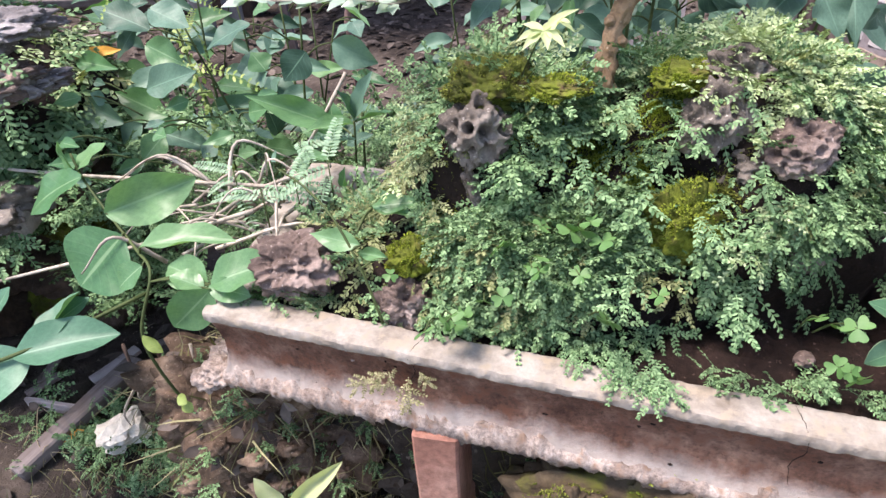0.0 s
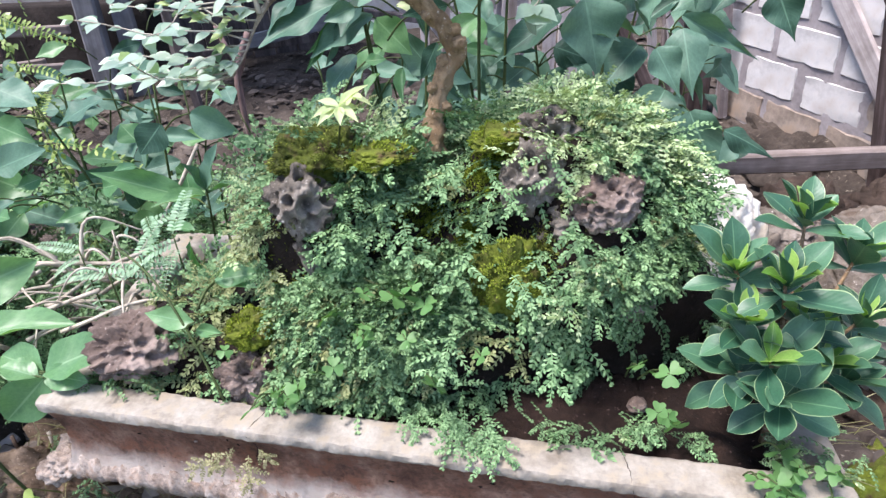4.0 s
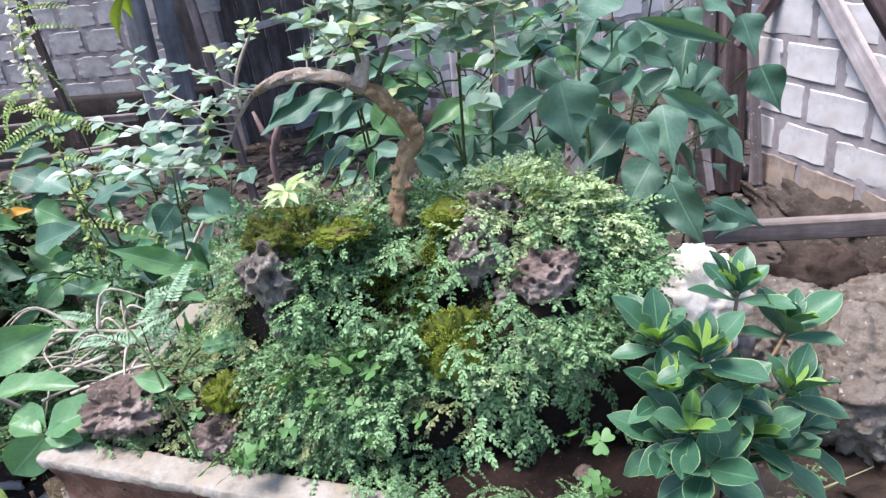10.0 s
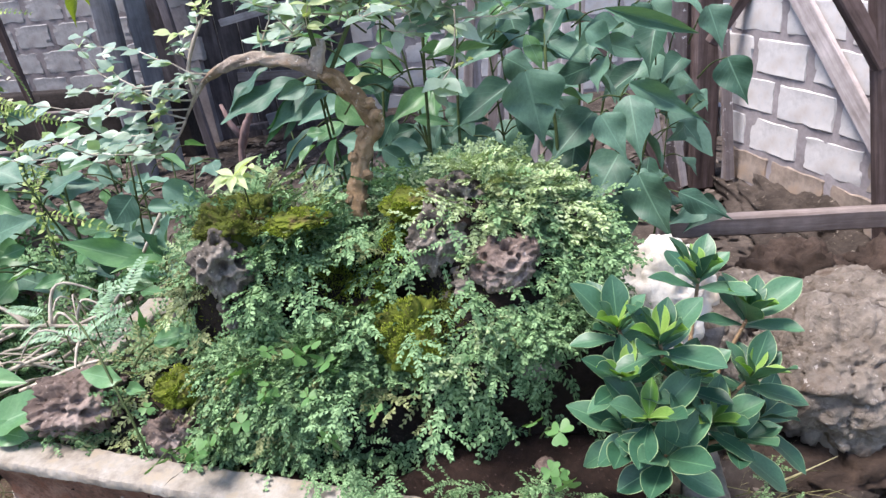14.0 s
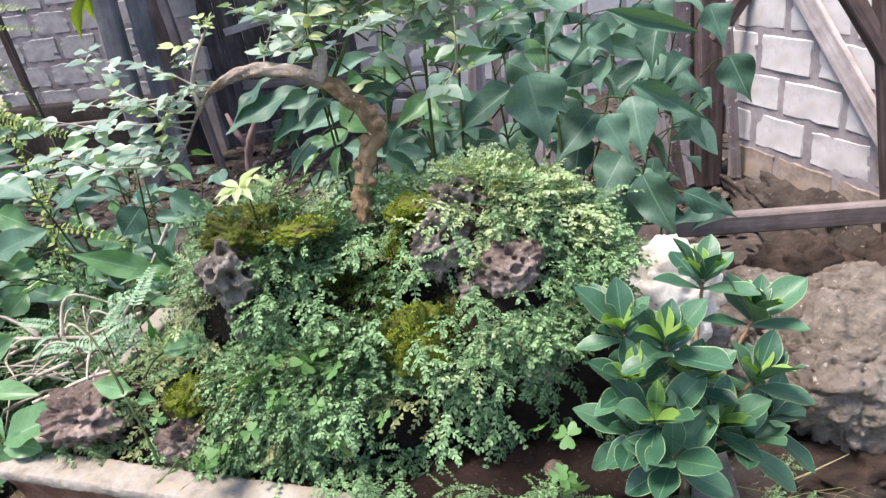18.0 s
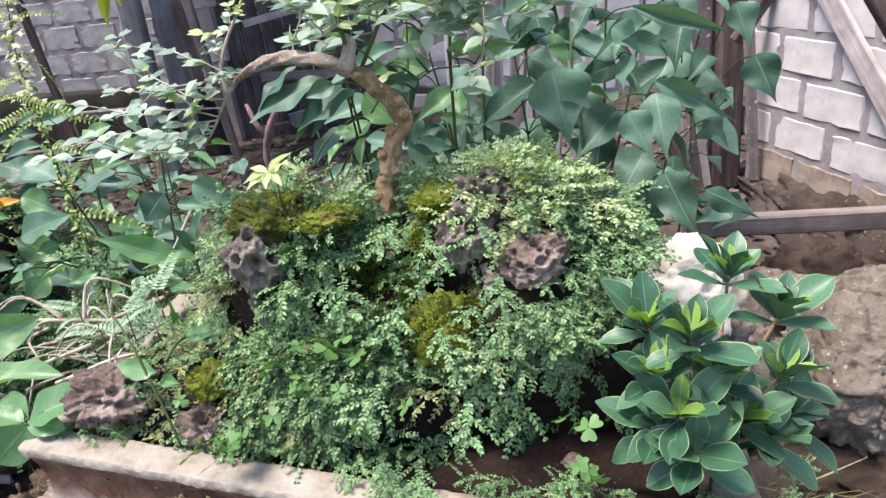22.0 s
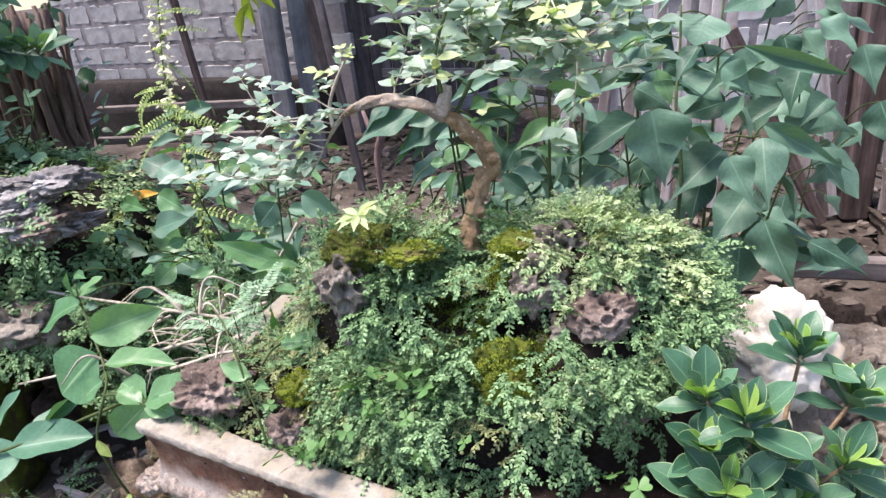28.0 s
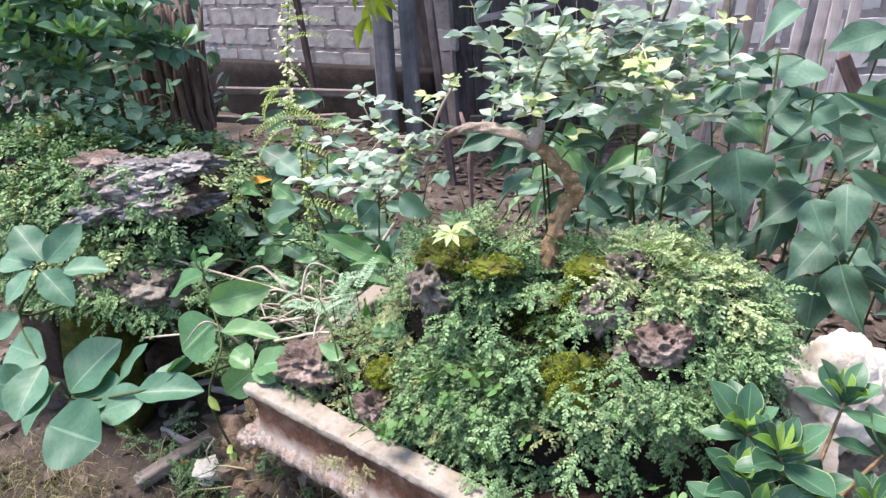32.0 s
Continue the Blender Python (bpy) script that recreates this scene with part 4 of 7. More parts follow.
stone("porous_stone", (0.032, 0.838, 0.938), (0.045, 0.050, 0.052), M_ROCK, 29, "grey porous stone riddled with dark holes", 140, 0.30, 0.95, 6, amp=0.28, crag=0.07)
stone("porous_stone", (0.030, 0.832, 0.838), (0.014, 0.02, 0.055), M_ROCK, 5, "narrow pale tail of porous stone", 2, 0.3, 0.2, turn=-14, amp=0.3, crag=0.15)
stone("lumpy_stone", (0.437, 0.755, 0.925), (0.047, 0.042, 0.040), M_REDROCK, 33, "reddish-grey lumpy stone with small pits", 60, 0.18, 0.35, 6, amp=0.24, crag=0.07)
stone("porous_stone", (0.390, 0.855, 0.990), (0.045, 0.04, 0.030), M_ROCK, 44, "dark grey pitted stone near the mound's top", 80, 0.34, 0.9, 6, amp=0.4, turn=20, crag=0.08)
stone("porous_stone", (0.350, 0.815, 0.945), (0.042, 0.045, 0.050), M_ROCK, 52, "brownish-grey stone with deep hollows", 60, 0.42, 0.9, 6, amp=0.4, crag=0.08)
stone("porous_stone", (0.395, 0.775, 0.885), (0.040, 0.035, 0.035), M_ROCK, 58, "brownish-grey stone with deep hollows", 6, 0.32, 0.7, 6, amp=0.4, crag=0.08)
stone("rough_stone", (-0.255, 0.832, 0.725), (0.072, 0.055, 0.050), M_REDROCK, 61, "reddish-brown craggy stone at the trough's end", 46, 0.20, 0.30, 6, amp=0.38, freq=1.8, crag=0.11)
stone("rough_stone", (-0.085, 0.765, 0.690), (0.040, 0.032, 0.040), M_REDROCK, 64, "small reddish-brown craggy stone", 3, 0.3, 0.35, 6, amp=0.4, crag=0.10)
stone("porous_stone", (0.470, 0.725, 0.785), (0.032, 0.028, 0.030), M_ROCK, 71, "small dark pitted stone low on the mound", 3, 0.4, 0.45, 6, cells=0.6)

stone("small_stone", (0.463, 0.645, 0.659), (0.014, 0.012, 0.011), M_REDROCK, 75, "small smooth pinkish stone on the soil", 0, sub=4, amp=0.2, crag=0.02)


def moss_cushion(at, r, seed, label, mat=None):
    ob = stone("moss_cushion", at, r, mat or M_MOSS, seed, label, 0, amp=0.42, crag=0.16, freq=1.8, category="moss")
    rnd = random.Random(seed)
    sc = Scatter(fuzz(rnd, 1))
    pts = ob.data.vertices
    for _ in range(7500):
        v = pts[rnd.randrange(len(pts))]
        nrm = v.co.normalized()
        if nrm.z < -0.3 or noise.noise(v.co * 45 + Vector((seed, 0, 0))) < 0.0:
            continue
        go = nrm + Vector((rnd.uniform(-0.7, 0.7), rnd.uniform(-0.7, 0.7), rnd.uniform(-0.2, 0.6)))
        sc.put(0, aim(v.co, go, nrm), rnd.uniform(0.4, 1.0))
    sc.make("moss_tuft", L_MOSS_D if mat else L_MOSS, kind="stuff", parent=ob)


moss_cushion((0.054, 0.878, 0.982), (0.060, 0.052, 0.036), 91, "dark olive moss cushion over the porous stone", M_OLDMOSS)
moss_cushion((0.300, 0.730, 0.836), (0.045, 0.034, 0.053), 82, "yellow-green moss boulder bulging from the mound")
moss_cushion((0.314, 0.862, 0.990), (0.036, 0.034, 0.016), 83, "bright yellow-green moss pad beside the little tree")
moss_cushion((0.140, 0.856, 0.984), (0.048, 0.034, 0.011), 84, "bright green moss pad below the little tree")
moss_cushion((-0.075, 0.800, 0.750), (0.034, 0.028, 0.026), 87, "small yellow-green moss pad")


def moss_drape(at, reach, n, seed, label, mat):
    """Moss felted over the mound's own surface."""
    rnd = random.Random(seed)
    sc = Scatter(fuzz(rnd, 1))
    c = Vector(at)
    for _ in range(n):
        d = (c + Vector((rnd.gauss(0, reach[0]), rnd.gauss(0, reach[1]), rnd.gauss(0, reach[2]))) - CORE).normalized()
        p = mound_point(d)
        go = d + Vector((rnd.uniform(-0.8, 0.8), rnd.uniform(-0.8, 0.5), rnd.uniform(-0.3, 0.6)))
        sc.put(0, aim(p - d * 0.001, go, d), rnd.uniform(0.5, 1.3))
    sc.make("moss", mat, label, "moss")


moss_drape((0.318, 0.855, 0.988), (0.026, 0.025, 0.022), 5600, 301, "bright yellow-green moss beside the little tree", L_MOSS)
moss_drape((0.140, 0.845, 0.975), (0.038, 0.025, 0.014), 6000, 302, "green moss felted below the little tree", L_MOSS)
moss_drape((-0.06, 0.82, 0.78), (0.035, 0.025, 0.025), 1600, 303, "yellow-green moss on the mound's low shoulder", L_MOSS)
moss_drape((0.340, 0.755, 0.872), (0.016, 0.02, 0.020), 2000, 304, "olive moss below the stones on the mound", L_MOSS_D)
moss_drape((0.258, 0.772, 0.915), (0.011, 0.02, 0.022), 3200, 306, "bright green tongue of hanging moss", L_MOSS)
moss_drape((0.298, 0.745, 0.845), (0.018, 0.02, 0.024), 2200, 307, "yellow-green moss round a mossy boulder", L_MOSS)
moss_drape((0.060, 0.87, 0.965), (0.045, 0.03, 0.018), 3000, 308, "olive moss over the porous stone", L_MOSS_D)
moss_drape((0.10, 0.84, 0.90), (0.05, 0.03, 0.05), 1500, 305, "olive moss under the creepers", L_MOSS_D)

# ---- small-leaved creeper ----
rp = random.Random(11)
PILEA = [frond(rp, rp.uniform(0.050, 0.088), rp.uniform(0.0058, 0.0075), rp.choice((3, 4, 5))) for _ in range(16)]
PILEA_FAR = [sprig(rp, rp.uniform(0.06, 0.09), rp.uniform(0.014, 0.019), 5, rp.uniform(0.1, 0.5), 65) for _ in range(10)]
# patches where stones, moss and hollows stay free: centre and radius
BARE = [((0.140, 0.84, 0.972), 0.042), ((0.318, 0.850, 0.985), 0.046), ((0.030, 0.825, 0.925), 0.048), ((0.437, 0.725, 0.925), 0.042), ((0.292, 0.700, 0.850), 0.054), ((0.38, 0.85, 1.01), 0.036), ((0.058, 0.86, 0.985), 0.047),
        ((0.345, 0.79, 0.94), 0.054), ((0.372, 0.835, 0.975), 0.034), ((0.39, 0.76, 0.885), 0.030), ((0.23, 0.94, 0.98), 0.03), ((-0.255, 0.80, 0.72), 0.060),
        ((0.325, 0.88, 0.985), 0.03), ((0.325, 0.755, 0.898), 0.044), ((0.285, 0.80, 0.86), 0.058), ((0.312, 0.775, 0.912), 0.042), ((0.478, 0.70, 0.775), 0.036), ((0.312, 0.79, 0.945), 0.038), ((0.315, 0.89, 1.02), 0.036), ((0.140, 0.88, 1.0), 0.02), ((0.255, 0.765, 0.905), 0.025), ((0.47, 0.71, 0.785), 0.03), ((-0.085, 0.75, 0.69), 0.04)]


def in_bare(p):
    return any((p - Vector(c)).length < r for c, r in BARE)


def cover(core, lumps, want, keep, tone_of, shapes, rnd, size=(0.75, 1.2), bias=(0, -0.25, 0.25), hold=0.06, dry_of=lambda p: 0.10):
    """Shoots all over a mound, in a dark and a pale tone; returns the two scatters."""
    dark, pale, dry = Scatter(shapes), Scatter(shapes), Scatter(shapes)
    made = 0
    while made < want:
        d = Vector((rnd.gauss(bias[0], 1), rnd.gauss(bias[1], 1), rnd.gauss(bias[2], 0.9))).normalized()
        p = mound_point(d, core, lumps)
        if not keep(p):
            continue
        if noise.noise(p * 11) < hold and rnd.random() < 0.85 or noise.noise(p * 19 + Vector((5, 0, 0))) < -0.22:
            continue
        e = 0.02
        o = d.orthogonal().normalized()
        nrm = (mound_point((d + o * e).normalized(), core, lumps) - p).cross(mound_point((d + d.cross(o) * e).normalized(), core, lumps) - p)
        nrm = nrm.normalized() if nrm.length > 0 else d
        if nrm.dot(d) < 0:
            nrm = -nrm
        nrm = (nrm + d * 0.6).normalized()
        fall = Vector((0, 0, -1)) + nrm * nrm.z
        fall = fall.normalized() if fall.length > 0.2 else Vector((rnd.uniform(-1, 1), rnd.uniform(-1, 0.3), 0)).normalized()
        go = nrm * rnd.uniform(0.25, 0.75) + fall * rnd.uniform(-0.15, 1.0) + nrm.cross(fall) * rnd.uniform(-0.75, 0.75)
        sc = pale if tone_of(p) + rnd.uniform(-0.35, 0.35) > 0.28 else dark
        if rnd.random() < dry_of(p):
            sc = dry
        sc.put(rnd.randrange(len(shapes)), aim(p - nrm * 0.006, go, nrm * 0.8 + Vector((0, 0, 0.7))), rnd.uniform(*size))
        made += 1
    return dark, pale, dry


def keep_a(p):
    if p.z < 0.645 or p.y > 1.16 or in_bare(p) and rp.random() < 0.94:
        return False
    if p.z < 0.76 and rp.random() < 0.35:
        return False
    if p.x > 0.24 and p.z < 0.815 - 0.05 * math.sin(p.x * 30) and rp.random() < 0.93:
        return False
    return True


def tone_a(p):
    # pale tone likelier with height, left of x 0 and at upper right
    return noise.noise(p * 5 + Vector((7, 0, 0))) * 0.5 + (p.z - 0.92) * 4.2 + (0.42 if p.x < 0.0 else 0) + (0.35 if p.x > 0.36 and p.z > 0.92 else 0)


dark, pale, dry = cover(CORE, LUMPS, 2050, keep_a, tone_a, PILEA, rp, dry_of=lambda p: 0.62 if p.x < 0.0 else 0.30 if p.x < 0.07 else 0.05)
for c, r, n in (((0.50, 0.85, 0.94), 0.05, 34), ((0.375, 0.75, 0.83), 0.025, 10), ((0.56, 0.86, 0.92), 0.04, 18)):
    for _ in range(n):
        d = (Vector(c) + Vector((rp.gauss(0, r * 0.6), rp.gauss(0, r * 0.6), rp.gauss(0, r * 0.6))) - CORE).normalized()
        (pale if rp.random() < 0.55 else dark).put(rp.randrange(12), aim(mound_point(d) - d * 0.004, d * 0.5 + Vector((rp.uniform(-0.8, 0.8), -0.4, rp.uniform(-0.9, 0.2))), d + Vector((0, 0, 0.6))), rp.uniform(0.8, 1.2))
for q in SPRIGS:
    dark.put(rp.randrange(12), aim(Vector(q) + Vector((rp.uniform(-0.02, 0.02), rp.uniform(0, 0.02), rp.uniform(-0.01, 0.02))), (rp.uniform(-0.8, 0.8), -1, rp.uniform(-0.8, 0.2)), (0, -0.4, 1)), rp.uniform(0.9, 1.15))
# shoots that spill over the rim
for i in range(14):
    u = rp.choice((0.345, 0.60, 0.62, 0.62, 0.65)) + rp.gauss(0, 0.02)
    q = TR @ Vector((u, rp.uniform(0.03, 0.10), 0.652 + rp.uniform(0, 0.025)))
    dark.put(rp.randrange(12), aim(q, (rp.uniform(-0.6, 0.6), -1, rp.uniform(-0.25, 0.15)), (0, -0.3, 1)), rp.uniform(0.55, 0.9))
for i in range(38):
    u = rp.choice((rp.uniform(0.04, 0.20), rp.uniform(0.75, 1.2)))
    q = TR @ Vector((u, rp.uniform(0.06, 0.12), 0.63 + rp.uniform(0, 0.02)))
    (dark if rp.random() < 0.85 else pale).put(rp.randrange(12), aim(q, (rp.uniform(-1, 1), -0.5, rp.uniform(0.2, 1)), (0, -0.3, 1)), rp.uniform(0.5, 0.9))
dry.make("creeper", L_PILEA_D, "half-dry olive creeping plant on the mound's shoulder", "creeper")
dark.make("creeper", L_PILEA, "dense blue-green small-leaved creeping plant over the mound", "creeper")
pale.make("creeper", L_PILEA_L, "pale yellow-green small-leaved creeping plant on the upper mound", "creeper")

dark, pale, dry_b = cover(CORE_B, LUMPS_B, 3400, lambda p: p.z > 0.66 and p.y < 2.0 and not (-1.40 < p.x < -1.06 and 0.80 < p.z < 0.98 and p.y < 1.45 and rp.random() < 0.40), lambda p: noise.noise(p * 4) - 0.08,
                   PILEA_FAR, rp, (0.7, 1.2), dry_of=lambda p: 0.08 if p.x < -1.45 else 0.04)
dark.make("creeper", L_PILEA, "blue-green creeping plant over the second mound", "creeper")
pale.make("creeper", L_PILEA_L, "pale creeping plant over the second mound", "creeper")
dry_b.make("creeper", L_PILEA_D, "half-dry olive creeping plant over the second mound", "creeper")


# ---- clovers ----
def petal(ln, wd):
    """A heart-shaped leaflet along +Y."""
    prof = ((0, 0.05), (0.25, 0.62), (0.5, 0.98), (0.78, 1.15), (0.95, 0.95), (1.0, 0.5))
    v, f = [], []
    for i, (t, w) in enumerate(prof):
        z = 0.12 * wd * w
        v += [(-w * wd / 2, t * ln, z), (0, min(t, 0.86) * ln, 0), (w * wd / 2, t * ln, z)]
        if i:
            b = (i - 1) * 3
            f += [(b, b + 1, b + 4, b + 3), (b + 1, b + 2, b + 5, b + 4)]
    return [Vector(x) for x in v], f


def clover_mesh(rnd, ln):
    s = Soup()
    for k in range(3):
        v, f = petal(ln, ln * 1.05)
        m = Matrix.Rotation(radians(120 * k + rnd.uniform(-10, 10)), 4, "Z") @ Matrix.Rotation(radians(rnd.uniform(-22, 5)), 4, "X")
        s.add([m @ x for x in v], f)
    return s.data()


rc = random.Random(4)
CLOVER_LEAVES = []
for k in range(4):
    ob = part("leaf", clover_mesh(rc, 0.021), L_CLOVER)
    CLOVER_LEAVES.append(ob.data)
    bpy.data.objects.remove(ob)
for q in CLOVERS:
    root = thing("clover", (q[0], q[1] + 0.02, q[2] - 0.04), "light green three-leaved clover among the creepers", "clover", "clovers on the mound")
    for k in range(rc.choice((1, 2, 2, 3))):
        ob = new("leaf", rc.choice(CLOVER_LEAVES))
        ob.parent = root
        tip = Vector((rc.uniform(-0.022, 0.022), -0.04 + rc.uniform(-0.01, 0.01), 0.04 + rc.uniform(-0.02, 0.015)))
        ob.matrix_local = Matrix.Translation(tip) @ pose(0, 0, 0, rc.uniform(20, 65), rc.uniform(-20, 20), rc.uniform(0, 360)) @ Matrix.Scale(rc.uniform(0.5, 0.9), 4)
        part("stalk", tube(curve_pts([(0, 0, 0), tip * 0.5 + Vector((0, 0, 0.012)), tip], 4), [0.0012] * 9, 5), M_STEM, root)


# ---- larger leaves ----
def leaf_mesh(name, profile, fold, bend, wave, mat, across=4):
    """A unit leaf, 1 long and 1 wide, along +Y, with its width and length as UV."""
    n = len(profile)
    k = across + 1
    verts, faces, uvs = [], [], []
    xs = [-1 + 2 * j / across for j in range(k)]
    ts = np.linspace(0, 1, 3 * (n - 1) + 1)
    ws = np.interp(ts, np.linspace(0, 1, n), profile)
    for _ in range(3):
        ws[1:-1] = 0.25 * ws[:-2] + 0.5 * ws[1:-1] + 0.25 * ws[2:]
    for i, (t, w) in enumerate(zip(ts, ws)):
        for j, x in enumerate(xs):
            z = fold * 0.5 * w * abs(x) ** 1.3 - bend * t * t + wave * 0.5 * w * math.sin(t * 11 + x) * abs(x)
            verts.append((x * w * 0.5, t, z))
            uvs.append((0.5 + 0.5 * x, t))
        if i:
            for j in range(across):
                a = (i - 1) * k + j
                faces.append((a, a + 1, a + k + 1, a + k))
    me = bpy.data.meshes.new(name)
    me.from_pydata(verts, [], faces)
    lay = me.uv_layers.new(name="UVMap")
    for lp in me.loops:
        lay.data[lp.index].uv = uvs[lp.vertex_index]
    me.shade_smooth()
    me.materials.append(mat)
    return me


def lay_leaf(me, parent, base, tip, width, normal=(0, -0.7, 0.7), roll=0.0, label="", name="leaf", depth=None):
    """Lays a leaf mesh from base to tip, in the parent's space."""
    base, tip = Vector(base), Vector(tip)
    d = tip - base
    ob = new(name, me)
    ob.parent = parent
    o = parent.matrix_basis.translation if parent else Vector()
    ob.matrix_local = aim(base - o, d, normal, roll) @ Matrix.Diagonal((width, d.length, d.length if depth is None else depth, 1))
    if label:
        ob["label"] = label
    return ob


def plant(name, label, category, stems, leaf_rows, meshes, rnd, petiole=0.0016, stem_r=(0.005, 0.002), group="", wide=1.05, face=None):
    """Stems, and leaves each with a stalk back to the nearest stem."""
    base = Vector(stems[0][-1])
    root = thing(name, base, label, category, group)
    lines = []
    for s in stems:
        line = curve_pts(s, 6)
        lines += line
        part("stem", tube([p - base for p in line], lerp_list([stem_r[1], stem_r[0]], len(line)), 7), M_STEM, root)
    for bx, by, bz, tx, ty, tz, w in leaf_rows:
        b, t = Vector((bx, by, bz)), Vector((tx, ty, tz))
        nrm = Vector(face) if face else Vector((rnd.uniform(-0.8, 0.8), rnd.uniform(-0.85, -0.1), rnd.uniform(0.3, 1.0)))
        lay_leaf(rnd.choice(meshes), root, b, t, w * wide, nrm, rnd.uniform(-0.4, 0.4))
        near = min(lines, key=lambda p: (p - b).length + (0.05 if p.z > b.z + 0.02 else 0))
        if (near - b).length > 0.10:
            near = b + (near - b).normalized() * 0.07 + Vector((0, 0.02, -0.03))
        if (near - b).length > 0.006:
            mid = (near + b) / 2 + Vector((0, 0, 0.12 * (near - b).length))
            part("stalk", tube([p - base for p in curve_pts([near, mid, b], 5)], [petiole * 1.3] * 6 + [petiole] * 5, 5), M_STEM, root)
    return root


HEARTS = [leaf_mesh("leaf", LONGTIP, f, b, wv, L_BIG, 8) for f, b, wv in ((0.25, 0.10, 0.14), (0.42, 0.32, 0.10), (0.15, 0.22, 0.18), (-0.2, 0.28, 0.12))]
OVALS = [leaf_mesh("leaf", ELLIPT, f, b, wv, L_BIG, 6) for f, b, wv in ((0.2, 0.05, 0.08), (0.34, 0.25, 0.06), (0.1, 0.16, 0.12))]
OVALS_L = [leaf_mesh("leaf", POINTED, f, b, 0.08, L_BIG_L, 6) for f, b in ((0.2, 0.05), (0.32, 0.2), (0.12, 0.15))]
VINES = [leaf_mesh("leaf", VROUND, f, b, 0.06, L_VINE, 6) for f, b in ((0.15, 0.05), (0.25, 0.15))]
PALES = [leaf_mesh("leaf", ELLIPT, f, b, 0.08, L_YELLOW, 6) for f, b in ((0.2, 0.05),)] + OVALS_L + OVALS[:2]
rl = random.Random(9)
YOUNG_LEAF = leaf_mesh("leaf", VROUND, 0.2, 0.1, 0.05, L_CHAIN, 6)
GROUND_A = (STEM_A[-1][0], STEM_A[-1][1] + 0.05, 0.02)
plant("broad_leaved_plant", "tall green plant with drooping broad pointed leaves", "plant", [STEM_A + [GROUND_A], STEM_B + [GROUND_A]], BROAD_A, HEARTS, rl, stem_r=(0.006, 0.0025))
plant("broad_leaved_plant", "tall dark green plant with pointed leaves", "plant", [STEM_A + [GROUND_A]], BROAD_B, OVALS, rl, stem_r=(0.006, 0.0022))
plant("broad_leaved_plant", "slender green plant with long leaves behind the mound", "plant", [[(0.10, 1.42, 1.25), (0.14, 1.40, 1.0), (0.17, 1.38, 0.5), (0.18, 1.38, 0.02)], [(0.28, 1.45, 1.22), (0.25, 1.42, 0.9), (0.18, 1.38, 0.02)]],
      BROAD_C, OVALS + OVALS_L[:1], rl)


plant("broad_leaved_plant", "green plant with long drooping leaves under the bonsai's arch", "plant", [[(0.11, 1.37, 1.24), (0.13, 1.37, 1.1), (0.16, 1.38, 0.5), (0.17, 1.38, 0.02)]], BROAD_D, OVALS, rl, face=(-0.1, -0.55, 0.83), stem_r=(0.004, 0.002))


def leaf_cloud(n, lo, hi, ln, wd, sway, rnd, down=(0.3, 0.9)):
    """Drooping leaves spread through a box: rows of base, tip and width."""
    rows = []
    for k in range(n):
        x, y, z = (a + (b - a) * rnd.random() for a, b in zip(lo, hi))
        a, q, le = rnd.uniform(-sway, sway), rnd.uniform(*down), rnd.uniform(*ln)
        rows.append((x, y, z, x + le * math.sin(a), y - le * rnd.uniform(0.2, 0.55), z - le * q * math.cos(a) * 0.8, le * rnd.uniform(*wd)))
    return rows


plant("broad_leaved_plant", "dense dark green leafy plant behind the mound", "plant", [[(0.75, 1.6, 1.25), (0.74, 1.62, 0.7), (0.72, 1.62, 0.02)], [(0.52, 1.62, 1.1), (0.58, 1.62, 0.6), (0.72, 1.62, 0.02)], [(0.95, 1.6, 0.95), (0.85, 1.62, 0.5), (0.72, 1.62, 0.02)]],
      leaf_cloud(34, (0.42, 1.45, 0.62), (1.05, 1.72, 1.18), (0.11, 0.17), (0.45, 0.62), 1.3, rl), HEARTS, rl, stem_r=(0.006, 0.0022))
plant("broad_leaved_plant", "slender leafy green plant behind the bonsai", "plant", [[(0.45, 1.42, 1.25), (0.42, 1.40, 0.9), (0.40, 1.40, 0.02)], [(0.30, 1.46, 1.22), (0.36, 1.44, 0.8), (0.40, 1.40, 0.02)]],
      leaf_cloud(30, (0.22, 1.28, 0.88), (0.62, 1.58, 1.30), (0.07, 0.12), (0.32, 0.5), 1.5, rl), OVALS + OVALS_L, rl)
plant("broad_leaved_plant", "low dark leafy plant filling the gap behind the bonsai", "plant", [[(0.0, 1.62, 0.95), (0.05, 1.6, 0.5), (0.08, 1.6, 0.02)], [(0.22, 1.6, 1.0), (0.15, 1.6, 0.5), (0.08, 1.6, 0.02)]],
      leaf_cloud(20, (0.05, 1.45, 0.70), (0.42, 1.75, 1.02), (0.09, 0.14), (0.35, 0.55), 1.4, rl), OVALS, rl)
plant("broad_leaved_plant", "shaded green leafy plant against the broken fence", "plant", [[(0.55, 1.85, 1.35), (0.60, 1.88, 0.8), (0.62, 1.9, 0.02)], [(0.95, 1.9, 1.25), (0.85, 1.9, 0.7), (0.62, 1.9, 0.02)], [(0.35, 1.9, 1.2), (0.48, 1.9, 0.6), (0.62, 1.9, 0.02)]],
      leaf_cloud(46, (0.32, 1.70, 0.62), (1.08, 2.0, 1.30), (0.12, 0.19), (0.42, 0.60), 1.2, rl), HEARTS + OVALS, rl, stem_r=(0.006, 0.0022))
